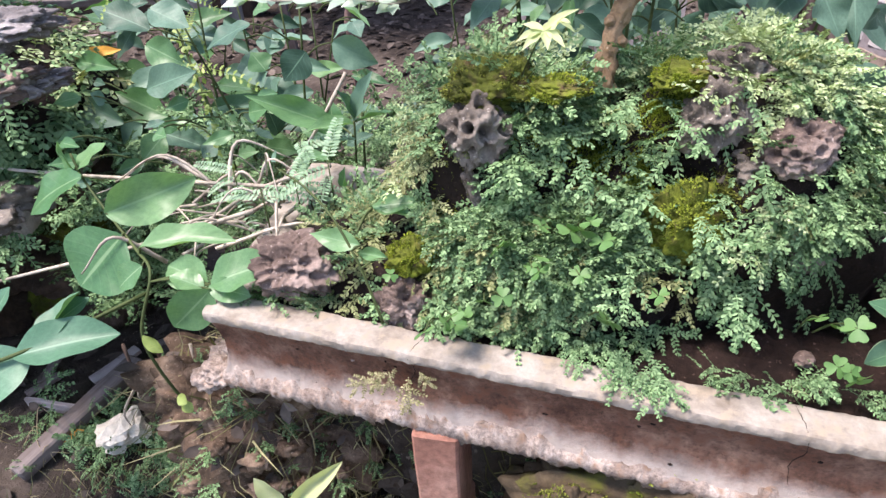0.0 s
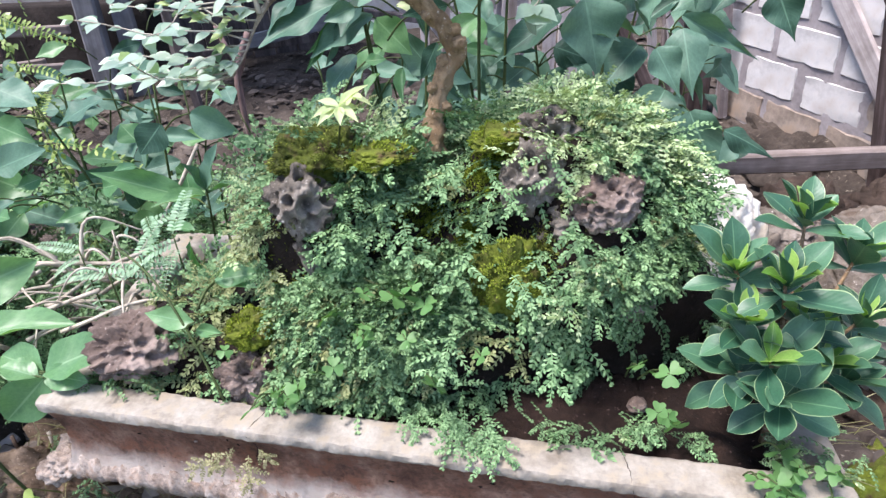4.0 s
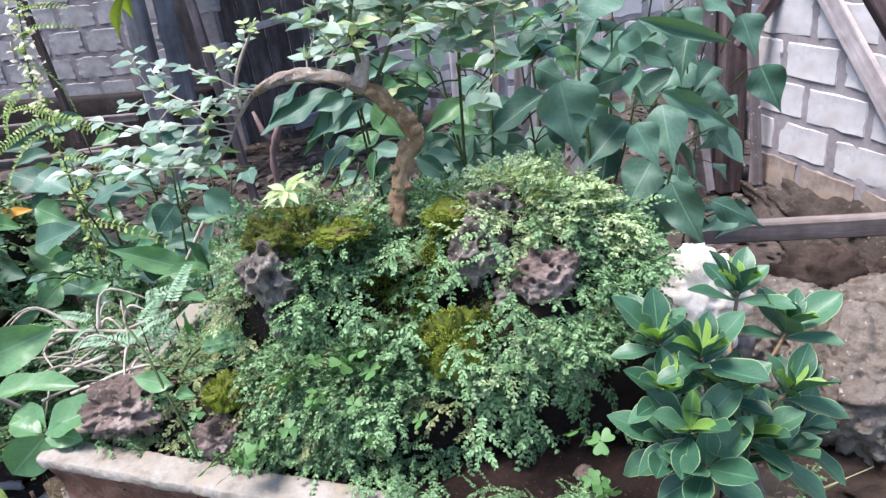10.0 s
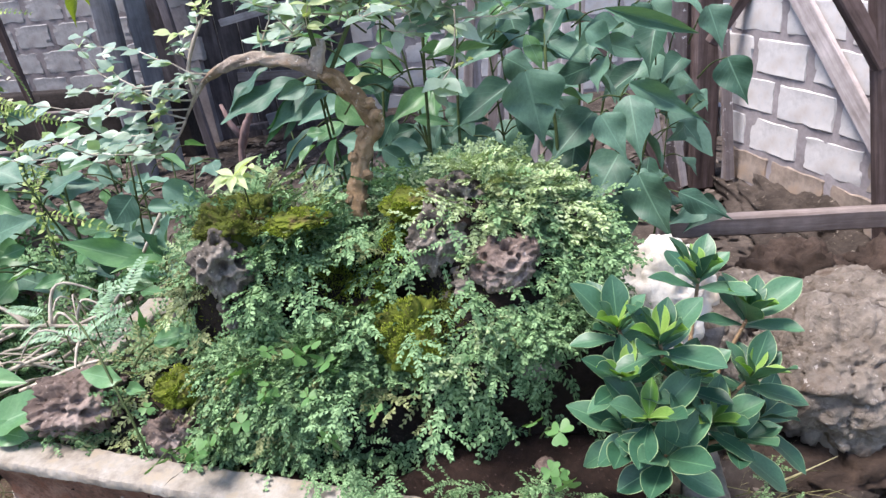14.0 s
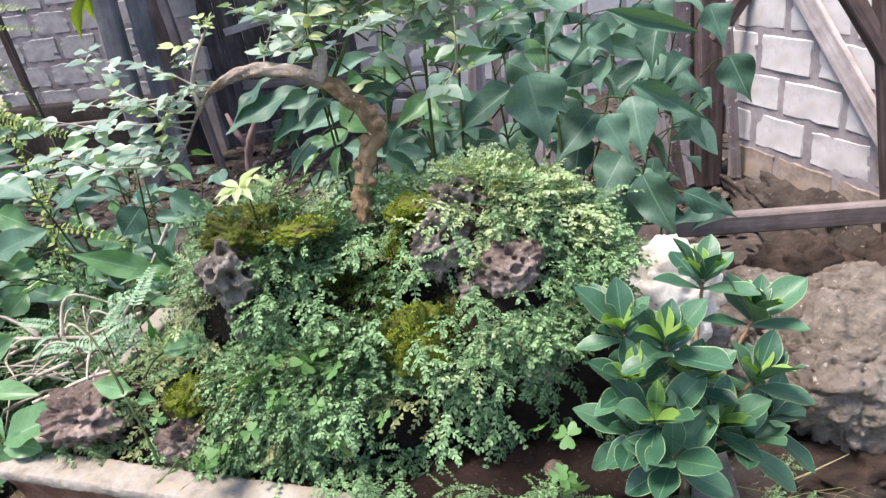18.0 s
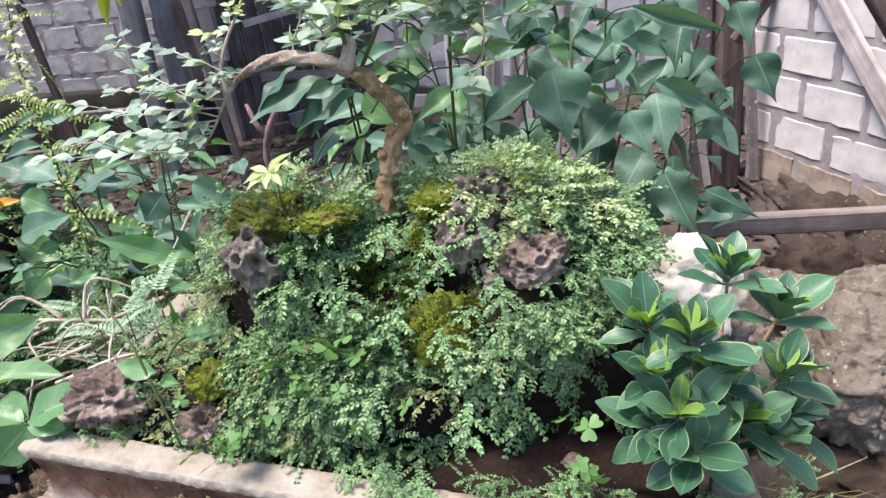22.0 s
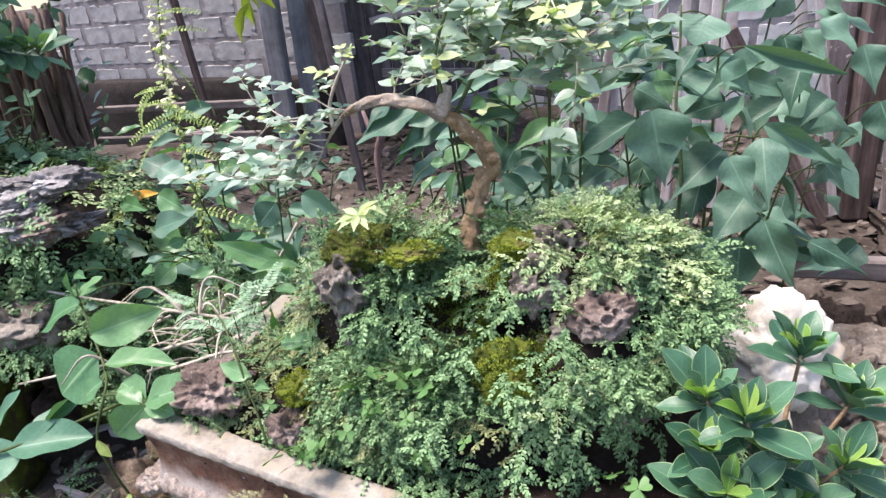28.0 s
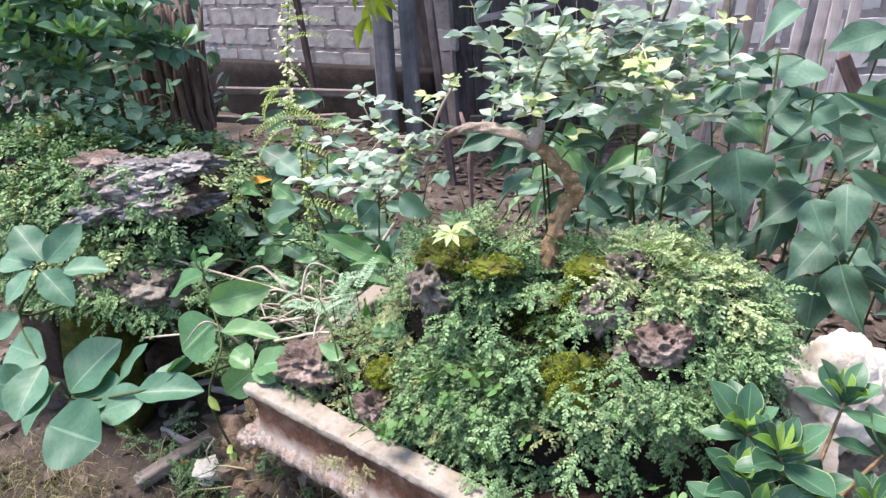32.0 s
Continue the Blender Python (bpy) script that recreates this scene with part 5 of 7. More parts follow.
plant("broad_leaved_plant", "pale yellow-green sapling leaves above the bonsai", "plant", [[(0.42, 1.30, 1.42), (0.36, 1.32, 1.1), (0.34, 1.34, 0.02)]],
      leaf_cloud(34, (0.08, 1.18, 1.08), (0.48, 1.36, 1.34), (0.055, 0.095), (0.34, 0.5), 1.6, rl, (-0.1, 0.5)), PALES, rl, stem_r=(0.004, 0.003))
plant("leafy_plant", "mixed low leafy plants between the two mounds", "plant", [[(-0.55, 1.75, 0.9), (-0.52, 1.72, 0.4), (-0.5, 1.7, 0.02)], [(-0.30, 1.72, 0.85), (-0.42, 1.72, 0.4), (-0.5, 1.7, 0.02)]],
      leaf_cloud(40, (-0.95, 1.35, 0.50), (-0.15, 1.95, 0.86), (0.08, 0.14), (0.38, 0.55), 1.6, rl, (-0.2, 0.7)), OVALS + OVALS_L[:1], rl)
plant("leafy_plant", "dark green undergrowth in the shade behind the mound", "plant", [[(-0.3, 2.0, 0.7), (-0.2, 1.95, 0.4), (-0.15, 1.95, 0.02)], [(0.02, 2.0, 0.75), (-0.1, 1.95, 0.4), (-0.15, 1.95, 0.02)]],
      leaf_cloud(22, (-0.10, 1.7, 0.25), (0.40, 2.3, 0.78), (0.08, 0.14), (0.38, 0.6), 1.6, rl, (-0.2, 0.7)), OVALS, rl)
plant("leafy_plant", "green weeds crowding between the mounds", "plant", [[(-1.0, 2.3, 0.9), (-0.95, 2.25, 0.4), (-0.9, 2.25, 0.02)], [(-0.7, 2.2, 0.85), (-0.85, 2.25, 0.4), (-0.9, 2.25, 0.02)]],
      leaf_cloud(46, (-1.25, 1.95, 0.42), (-0.45, 2.5, 0.98), (0.08, 0.14), (0.38, 0.58), 1.6, rl, (-0.2, 0.7)), OVALS + OVALS_L[:1], rl)
plant("leafy_plant", "small pale green weeds behind the trough's end", "weed", [[(-0.5, 1.3, 0.84), (-0.48, 1.28, 0.5), (-0.48, 1.28, 0.02)]],
      leaf_cloud(30, (-0.80, 1.12, 0.66), (-0.28, 1.42, 0.84), (0.045, 0.085), (0.40, 0.6), 1.7, rl, (-0.5, 0.5)), OVALS_L + OVALS[:1], rl, stem_r=(0.003, 0.0015))
plant("broad_leaved_plant", "dark leaves hanging over the shaded stones", "plant", [[(1.1, 1.95, 0.75), (1.05, 1.9, 0.4), (1.0, 1.9, 0.02)]],
      leaf_cloud(20, (0.85, 1.65, 0.42), (1.25, 2.1, 0.80), (0.10, 0.15), (0.45, 0.6), 1.3, rl), HEARTS, rl, stem_r=(0.005, 0.002))
SHOOTS = [leaf_mesh("leaf", VROUND, f, b, 0.08, L_BIG_L, 6) for f, b in ((0.15, 0.1), (0.25, 0.2), (0.1, 0.25))]
shoot = plant("leafy_shoot", "light green broad-leaved shoot beside the trough", "plant", [SHOOT_STEM], SHOOT, SHOOTS, rl, stem_r=(0.003, 0.0022), wide=1.5)
for k, (b, d) in enumerate((((-0.532, 0.805, 0.615), (0.028, -0.012, -0.030)), ((-0.515, 0.805, 0.47), (0.018, -0.015, -0.004)), ((-0.51, 0.805, 0.455), (0.016, -0.012, -0.016)))):
    lay_leaf(YOUNG_LEAF, shoot, b, Vector(b) + Vector(d), 0.022, (0, -0.8, 0.5), 0.0, "small yellow leaf")
plant("vine", "blue-green round-leaved vine hanging over the ground", "vine", [VINE_STEM], VINE_A, VINES, rl, stem_r=(0.004, 0.003), wide=1.55)
plant("vine", "blue-green leafy sprig on a bare twig", "vine", [VINE_STEM[:2] + [(-1.25, 1.15, 0.6)]], VINE_B, VINES, rl, stem_r=(0.004, 0.003), wide=1.2)
plant("leafy_plant", "leafy green plants growing behind the trough", "plant", [[(-0.60, 1.62, 0.95), (-0.60, 1.58, 0.7), (-0.58, 1.55, 0.02)]], LEFT_A, OVALS + OVALS_L[:1], rl)
plant("leafy_plant", "mixed green leafy plants behind the trough", "plant", [[(-0.40, 1.60, 0.95), (-0.38, 1.52, 0.6), (-0.36, 1.45, 0.02)], [(-0.18, 1.20, 0.82), (-0.20, 1.20, 0.5), (-0.22, 1.22, 0.02)]], LEFT_B, OVALS_L[:1] + OVALS, rl)
plant("leafy_plant", "dark green leafy plants in the shade", "plant", [[(-0.75, 1.75, 0.95), (-0.72, 1.65, 0.6), (-0.70, 1.6, 0.02)], [(-0.35, 1.7, 0.9), (-0.36, 1.62, 0.02)]], LEFT_C, OVALS, rl)
plant("leafy_plant", "teal broad-leaved plant beside the mound's shoulder", "plant", [[(-0.30, 1.36, 1.0), (-0.34, 1.36, 0.6), (-0.34, 1.36, 0.02)], [(-0.56, 1.38, 0.98), (-0.46, 1.38, 0.6), (-0.34, 1.36, 0.02)]], LEFT_D, OVALS + OVALS_L[:1], rl, wide=1.2)
plant("leafy_plant", "young plant with a whorl of green leaves behind the porous stone", "plant", [[(-0.185, 1.125, 0.835), (-0.20, 1.13, 0.6), (-0.20, 1.13, 0.02)]], LEFT_E, OVALS_L + OVALS[:1], rl, stem_r=(0.003, 0.002), wide=1.1)
plant("weed", "thin-stalked weed with pale leaves in the trough", "weed", [STALK_L[::-1]], SMALL_L, OVALS_L, rl, stem_r=(0.0022, 0.0016))


# ---- the little tree on the mound ----
def limb(name, ctrl, radii, root, mat, sides=12, wob=0.25, seed=0, n=8, label=""):
    base = root.matrix_basis.translation
    line = [p - base for p in curve_pts(ctrl, n)]
    return part(name, tube(line, lerp_list(radii, len(line)), sides, wob, seed), mat, root, label)


rt = random.Random(21)
tree = thing("bonsai_tree", TRUNK[0], "small gnarled bonsai tree with bent brown trunk and grey-green leaves", "tree")
limb("trunk", TRUNK, (0.0165, 0.0145, 0.0130, 0.0138, 0.0128, 0.0120, 0.0112), tree, M_BARK, 24, 0.55, 0, 22)
limb("branch", BRANCH, (0.0115, 0.0105, 0.0098, 0.0090, 0.0076, 0.0048, 0.0022, 0.0017, 0.0013), tree, M_LIMB, 16, 0.6, 2, 14)
limb("branch", STUB, (0.0125, 0.011, 0.0085), tree, M_LIMB, 14, 0.9, 3, label="short cut branch stub")
for z, r, off in ((1.075, 0.010, (-0.016, -0.006)), (1.118, 0.009, (0.013, -0.008)), (1.17, 0.008, (0.0, -0.012)), (1.005, 0.009, (0.014, -0.008)), (1.04, 0.008, (-0.014, -0.010)), (1.10, 0.010, (0.010, -0.013)), (0.975, 0.008, (-0.012, -0.012)), (1.145, 0.008, (-0.008, -0.010))):
    b = rock_bm((r, r * 0.7, r), int(z * 100), 3, 0.3, 2.0, 1, 0.5, 0.4)
    line = curve_pts(TRUNK, 8)
    c = min(line, key=lambda p: abs(p.z - z))
    ob = part("knot", b, M_BARK, tree)
    ob.location = c + Vector((off[0], off[1], 0)) - tree.location

TREE_LEAF = [blade((0.1, 0.75, 1.0, 0.85, 0.4, 0.05), 0.026, 0.016, 0.15, 0.2) for _ in range(1)][0]
V_TL, F_TL = np.array([tuple(v) for v in TREE_LEAF[0]]), np.array(TREE_LEAF[1])


def leafy_twigs(root, starts, rnd, mat, count, reach, leaf_s, drift, twig_r=0.0016, label=""):
    """Zigzag twigs with alternate leaves; one twig mesh each, the leaves of a twig as its foliage."""
    base = root.matrix_basis.translation
    for s in starts:
        p = Vector(s) - base
        pts = [p.copy()]
        d = (Vector(drift) + Vector((rnd.uniform(-0.6, 0.6), rnd.uniform(-0.6, 0.6), rnd.uniform(-0.4, 0.4)))).normalized()
        sc = Scatter([(V_TL, F_TL)])
        for i in range(count):
            d = (d + Vector((rnd.uniform(-0.45, 0.45), rnd.uniform(-0.45, 0.45), rnd.uniform(-0.25, 0.25)))).normalized()
            p = p + d * reach / count
            pts.append(p.copy())
            for _ in range(rnd.choice((1, 2, 2, 3))):
                go = d * 0.4 + Vector((rnd.uniform(-1, 1), rnd.uniform(-1, 0.6), rnd.uniform(-0.25, 0.25)))
                sc.put(0, aim(p, go, (rnd.uniform(-0.4, 0.4), -0.5, 1)), rnd.uniform(0.6, 1.25) * leaf_s)
        tw = part("twig", tube(pts, lerp_list([twig_r, twig_r * 0.5], len(pts)), 5), M_TWIG, root)
        sc.make("leaves", mat, kind="stuff", parent=tw)


line = curve_pts(BRANCH, 8)
leafy_twigs(tree, [line[k] for k in (36, 40, 44, 47, 50, 53, 56, 60, 64)], rt, L_TREE, 8, 0.25, 1.15, (-1.6, 0.0, -0.05))
leafy_twigs(tree, [line[k] for k in (54, 58, 62, 64)], rt, L_TREE, 6, 0.11, 1.1, (-1.0, -0.1, -0.2))
limb("twig", TWIG_UP, (0.004, 0.0035, 0.003, 0.002), tree, M_TWIG, 7, 0.2)
up = curve_pts(TWIG_UP, 6)
leafy_twigs(tree, [up[k] for k in (3, 5, 8, 10, 13)], rt, L_TREE, 3, 0.035, 0.7, (0, 0, 0.3), 0.0012)
leafy_twigs(tree, [up[-1]] * 3, rt, L_YELLOW, 3, 0.02, 0.5, (0, 0, 0.5), 0.001)
leafy_twigs(tree, [up[-4], (-0.03, 1.02, 1.16), (-0.08, 1.01, 1.15)], rt, L_YELLOW, 4, 0.06, 0.8, (-0.8, 0, 0.1), 0.001)
# the crown above the stub
limb("branch", [(0.215, 0.965, 1.165), (0.26, 0.99, 1.24), (0.31, 1.02, 1.30), (0.37, 1.05, 1.335)], (0.0035, 0.003, 0.0025, 0.002), tree, M_STEM, 8, 0.2)
limb("branch", [(0.206, 0.945, 1.215), (0.20, 0.96, 1.27), (0.22, 0.98, 1.33), (0.25, 1.0, 1.39)], (0.0035, 0.003, 0.0025, 0.002), tree, M_STEM, 8, 0.2)
CROWN = [(0.12 + 0.32 * ((i * 0.618) % 1.0), 0.98 + 0.16 * ((i * 0.414) % 1.0), 1.205 + 0.15 * ((i * 0.732) % 1.0)) for i in range(64)]
leafy_twigs(tree, CROWN, rt, L_TREE, 6, 0.13, 1.45, (0.25, 0.1, 0.2))
leafy_twigs(tree, [(c[0] + 0.03, c[1], c[2] + 0.02) for c in CROWN[::9]], rt, L_YELLOW, 5, 0.12, 1.15, (0.3, 0.0, 0.1))

# pale young rosette on the mossy stone
ros = thing("seedling", (YROSE[0][0], YROSE[0][1], YROSE[0][2] - 0.03), "pale yellow-green seedling with a rosette of leaves", "seedling")
part("stem", tube([(-0.02, 0.085, -0.055), (-0.008, 0.04, 0.0), (0, 0, 0.03)], [0.0012, 0.0010, 0.0009], 6), M_STEM, ros)
YL = leaf_mesh("leaf", OVATE, 0.25, 0.12, 0.05, L_YELLOW)
for k in range(8):
    a = radians(45 * k + rt.uniform(-12, 12))
    o = Vector(YROSE[0]) + Vector((-0.004, -0.004, 0.0))
    lay_leaf(YL, ros, o, o + Vector((math.cos(a) * 0.034, math.sin(a) * 0.024 - 0.006, rt.uniform(-0.026, 0.028))), 0.013, (0, -0.4, 1))


for k in range(5):
    a = radians(72 * k + 15)
    o = Vector(YROSE[0]) + Vector((0.012, 0.010, 0.006))
    lay_leaf(YL, ros, o, o + Vector((math.cos(a) * 0.024, math.sin(a) * 0.017 - 0.004, rt.uniform(-0.014, 0.02))), 0.010, (0, -0.4, 1))


# ---- glossy shrubs ----
FICUS_LEAVES = [leaf_mesh("leaf", OBOVATE, f, b, 0.04, L_FICUS) for f, b in ((0.16, 0.06), (0.12, 0.16), (0.22, -0.04))]
BUSH_LEAVES = [leaf_mesh("leaf", OBOVATE, f, b, 0.04, L_BUSH) for f, b in ((0.16, 0.06), (0.12, 0.16), (0.22, -0.04))]
FICUS_YOUNG = [leaf_mesh("leaf", OBOVATE, f, b, 0.03, L_FICUS_N) for f, b in ((0.45, 0.1), (0.3, 0.2))]


def shrub(name, base, tips, label, rnd, size=0.068, leaves=9, young=3, group="", stem_r=0.006, high=0.4, wood=None, back=0.0, leaf_set=None):
    root = thing(name, base, label, "shrub", group)
    b = Vector(base)
    hub = b + Vector((0, 0, high * (sum(t[2] for t in tips) / len(tips) - b.z)))
    wood = wood or M_BARK
    part("trunk", tube([(0, 0, -0.02), (0.002, 0, (hub - b).z * 0.5), hub - b], [stem_r * 1.3, stem_r * 1.15, stem_r], 8), wood, root)
    for n, t in enumerate(tips):
        t = Vector(t)
        line = curve_pts([hub, hub.lerp(t, 0.5) + Vector((0, back, 0.012)), t], 5)
        part("branch", tube([p - b for p in line], lerp_list([stem_r * 0.7, stem_r * 0.35], len(line)), 6), wood, root)
        axis = ((t - hub).normalized() * 0.6 + Vector((0, -0.2, 1.0))).normalized()
        u = axis.orthogonal().normalized()
        w = axis.cross(u)
        for k in range(leaves):
            a = 2.4 * k + rnd.uniform(-0.3, 0.3)
            rise = (2.3 if n < 5 else 1.9) - 2.5 * (1 - k / leaves) + rnd.uniform(-0.15, 0.2)
            d = (u * math.cos(a) + w * math.sin(a) + axis * rise).normalized()
            ln = size * rnd.uniform(0.75, 1.15) * (0.8 if k > leaves - 3 else 1)
            o = t - axis * 0.02 * (1 - k / leaves)
            lay_leaf(rnd.choice(leaf_set or FICUS_LEAVES), root, o, o + d * ln, ln * rnd.uniform(0.42, 0.52), axis + Vector((0, -0.2, 0.3)), rnd.uniform(-0.2, 0.2))
        if n < young:
            for k in range(3):
                a = 2.1 * k + rnd.uniform(0, 1)
                d = (axis + (u * math.cos(a) + w * math.sin(a)) * 0.8).normalized()
                lay_leaf(rnd.choice(FICUS_YOUNG), root, t, t + d * size * 0.62, size * 0.27, u * math.cos(a) * -1 + w * -math.sin(a) + axis, 0.0, "bright green young leaf")
    return root


shrub("glossy_shrub", FIC_BASE[0], ROSETTES, "glossy dark green shrub with pale-edged oval leaves", rt, 0.075, 10, 9)
fc = Vector((-1.50, 1.64, 1.38))
tips = []
for i in range(54):
    a, b, c = (i * 0.618) % 1.0, (i * 0.37) % 1.0, (i * 0.755) % 1.0
    tips.append(fc + Vector((0.66 * (a - 0.5), 0.34 * (b - 0.5), (0.40 - 0.25 * abs(a - 0.5)) * (c - 0.45))))
shrub("glossy_shrub", (-1.62, 1.86, 0.88), tips, "dense dark green glossy-leaved shrub on the second mound", rt, 0.105, 8, 20, stem_r=0.006, high=0.7, wood=M_DARKSTONE, back=0.05, leaf_set=BUSH_LEAVES)
plant("leafy_plant", "teal leafy bush on the second mound's crest", "plant", [[(-1.35, 1.66, 1.15), (-1.36, 1.68, 0.95), (-1.36, 1.7, 0.7)], [(-1.15, 1.62, 1.1), (-1.28, 1.66, 0.95), (-1.36, 1.7, 0.7)]],
      leaf_cloud(70, (-1.66, 1.46, 0.98), (-1.14, 1.68, 1.18), (0.055, 0.095), (0.42, 0.6), 1.6, rl, (-0.2, 0.8)), BUSH_LEAVES, rl, stem_r=(0.004, 0.002))
hedge = Scatter([(V_TL, F_TL)])
for i in range(9500):
    x, y, z = rt.uniform(-5.0, -2.15), rt.uniform(2.35, 3.4), rt.uniform(0.03, 2.3)
    if noise.noise(Vector((x, y, z)) * 3) < -0.15:
        continue
    hedge.put(0, aim((x, y, z), (rt.uniform(-1, 1), rt.uniform(-1, 0.2), rt.uniform(-0.9, 0.3)), (rt.uniform(-0.4, 0.4), -0.5, 0.9)), rt.uniform(2.4, 5.0))
hedge.make("hedge", L_HEDGE, "dark green foliage in the shade beyond the second mound", "hedge")


# ---- feathery plants ----
def pinnate(ln, pairs, leaf, droop, rnd):
    """A feather-like leaf along +Y: a rib with paired leaflets."""
    VV, FF, base = [], [], 0
    prev = None
    for i in range(pairs + 1):
        t = i / pairs
        p = Vector((0, ln * t, -droop * ln * t * t))
        if prev is not None:
            w = Vector((0.0007, 0, 0))
            VV.append(np.array([prev - w, prev + w, p + w, p - w]))
            FF.append(np.array([(0, 1, 2, 3)]) + base)
            base += 4
            for sg in (-1, 1):
                s = leaf * (0.6 + 0.5 * math.sin(math.pi * min(1, 0.2 + 0.7 * t)))
                v, f = tiny_leaf(s, s * 0.42, 0.1)
                m = np.array(aim(p, (sg, 0.35, rnd.uniform(-0.1, 0.1)), (0, 0, 1)))
                VV.append(v @ m[:3, :3].T + m[:3, 3])
                FF.append(f + base)
                base += 6
        prev = p
    return np.concatenate(VV), np.concatenate(FF)


PINN = [pinnate(0.17, 13, 0.026, d, rt) for d in (0.1, 0.35, 0.6)]
for q in FRONDS[:5]:
    root = thing("feathery_weed", (q[0], q[1], q[2] - 0.05), "pale green feathery-leaved weed behind the trough", "weed", "feathery weeds")
    part("stem", tube([(0, 0.01, -0.16), (0, 0, -0.05), (0, 0, 0.05)], [0.002, 0.0018, 0.0012], 6), M_STEM, root)
    for k in range(3):
        sc = Scatter(PINN)
        a = rt.uniform(0, 6.28)
        sc.put(k, aim((0, 0, 0.05 - 0.015 * k), (math.cos(a), math.sin(a) * 0.7 - 0.3, rt.uniform(-0.2, 0.2)), (0, -0.3, 1)), rt.uniform(0.35, 0.6))
        sc.make("frond", L_FERN, kind="stuff", parent=root)

# tall flowering weed with hanging chains of small yellow-green leaves
tall = thing("tall_weed", FLOW[-1], "tall thin weed with yellow-green chains of small leaves", "weed")
limb("stem", FLOW[::-1], (0.004, 0.0035, 0.003, 0.0025, 0.002, 0.0015), tall, M_STEM, 7, 0.1)
fl = curve_pts(FLOW, 8)
for i in range(10):
    p = fl[2 + int(i * 2.7)] - tall.location
    sc = Scatter([pinnate(0.13, 13, 0.017, rt.uniform(0.2, 1.1), rt)])
    a = rt.uniform(0, 6.28)
    sc.put(0, aim(p, (math.cos(a), 0.5 * math.sin(a) - 0.2, rt.uniform(-0.5, 0.4)), (0, -0.4, 1)), rt.uniform(0.6, 1.1))
    sc.make("leaf_chain", L_CHAIN, kind="stuff", parent=tall)
for p in fl[::2]:
    sc = Scatter([(V_TL, F_TL)])
    for _ in range(11):
        sc.put(0, aim(p - tall.location + Vector((rt.uniform(-0.012, 0.012), rt.uniform(-0.01, 0.01), rt.uniform(-0.02, 0.02))), (rt.uniform(-1, 1), rt.uniform(-1, 0.3), rt.uniform(-0.8, 0.5)), (0, -0.6, 0.8)), rt.uniform(0.4, 0.75))
    sc.make("small_leaves", L_CHAIN, kind="stuff", parent=tall)

for a, b, dr in (((-0.685, 1.55, 1.161), (-0.80, 1.52, 1.10), 0.75), ((-0.643, 1.55, 1.097), (-0.53, 1.52, 1.06), 0.3), ((-0.66, 1.55, 1.09), (-0.77, 1.50, 1.05), 0.25), ((-0.69, 1.56, 1.12), (-0.60, 1.50, 1.10), 0.5)):
    sc = Scatter([pinnate(0.14, 15, 0.014, dr, rt)])
    sc.put(0, aim(Vector(a) - tall.location, Vector(b) - Vector(a), (0, -0.8, 0.5)), 1.0)
    sc.make("feather_leaf", L_CHAIN, kind="stuff", parent=tall)
for p in fl[:14]:
    sc = Scatter([(V_TL, F_TL)])
    for _ in range(9):
        sc.put(0, aim(p - tall.location + Vector((rt.gauss(0, 0.016), rt.gauss(0, 0.012), rt.gauss(0, 0.012))), (rt.uniform(-1, 1), rt.uniform(-1, 0.3), rt.uniform(-0.6, 0.7)), (0, -0.6, 0.8)), rt.uniform(0.45, 0.85))
    sc.make("bloom", L_BLOOM, kind="stuff", parent=tall)

# pale sprig on the trough's face
dry = thing("dry_sprig", tuple(TR @ Vector((0.345, -0.004, 0.618))), "pale half-dry creeper sprig hanging on the trough's side", "creeper")
for k in range(5):
    sc = Scatter(PILEA)
    sc.put(k, aim((0.016 * (k - 3), -0.012, 0.010 * (k % 3)), ((k - 3) * 0.42, -0.45, -0.35 - 0.15 * (k % 3)), (0, -0.8, 0.6)), rt.uniform(0.5, 0.75))
    sc.make("frond", L_GRASS, kind="stuff", parent=dry)


# ---- stones, planks and posts behind ----
def ground_stone(name, at, r, mat, seed, label, pits=0, amp=0.3, turn=0.0, crag=0.13, cells=0.0, cell_freq=3.2):
    return stone(name, at, r, mat, seed, label, pits, 0.25, 0.2, 6 if cells else 5, amp, turn, crag=crag * 1.4, cells=cells, cell_freq=cell_freq)


def boulder(at, r, seed, label):
    """A big weathered stone: broken planes, ledges and pockets worn into it."""
    bm = bmesh.new()
    bmesh.ops.create_icosphere(bm, subdivisions=6, radius=1.0)
    o = Vector((seed * 1.7, seed * 0.9, seed * 2.3))
    for v in bm.verts:
        d = v.co.normalized()
        k = 1 + 0.30 * noise.fractal(d * 1.2 + o, 0.9, 2.0, 3)
        k -= 0.10 * max(0.0, noise.noise(d * 2.6 + o * 2)) + 0.05 * abs(noise.noise(Vector((d.x * 2, d.y * 2, d.z * 7)) + o))
        k += 0.085 * noise.fractal(d * 5 + o, 0.8, 2.1, 4) + 0.03 * noise.fractal(d * 19 + o, 0.8, 2.1, 3)
        a = noise.voronoi(d * 2.2 + o)[0]
        k -= 0.10 * max(0.0, 1 - (a[1] - a[0]) / 0.10)
        v.co = Vector((d.x * r[0], d.y * r[1], d.z * r[2])) * k
    ob = part("boulder", bm, M_BOULDER)
    ob.location = at
    return tagged(ob, label, "stone")


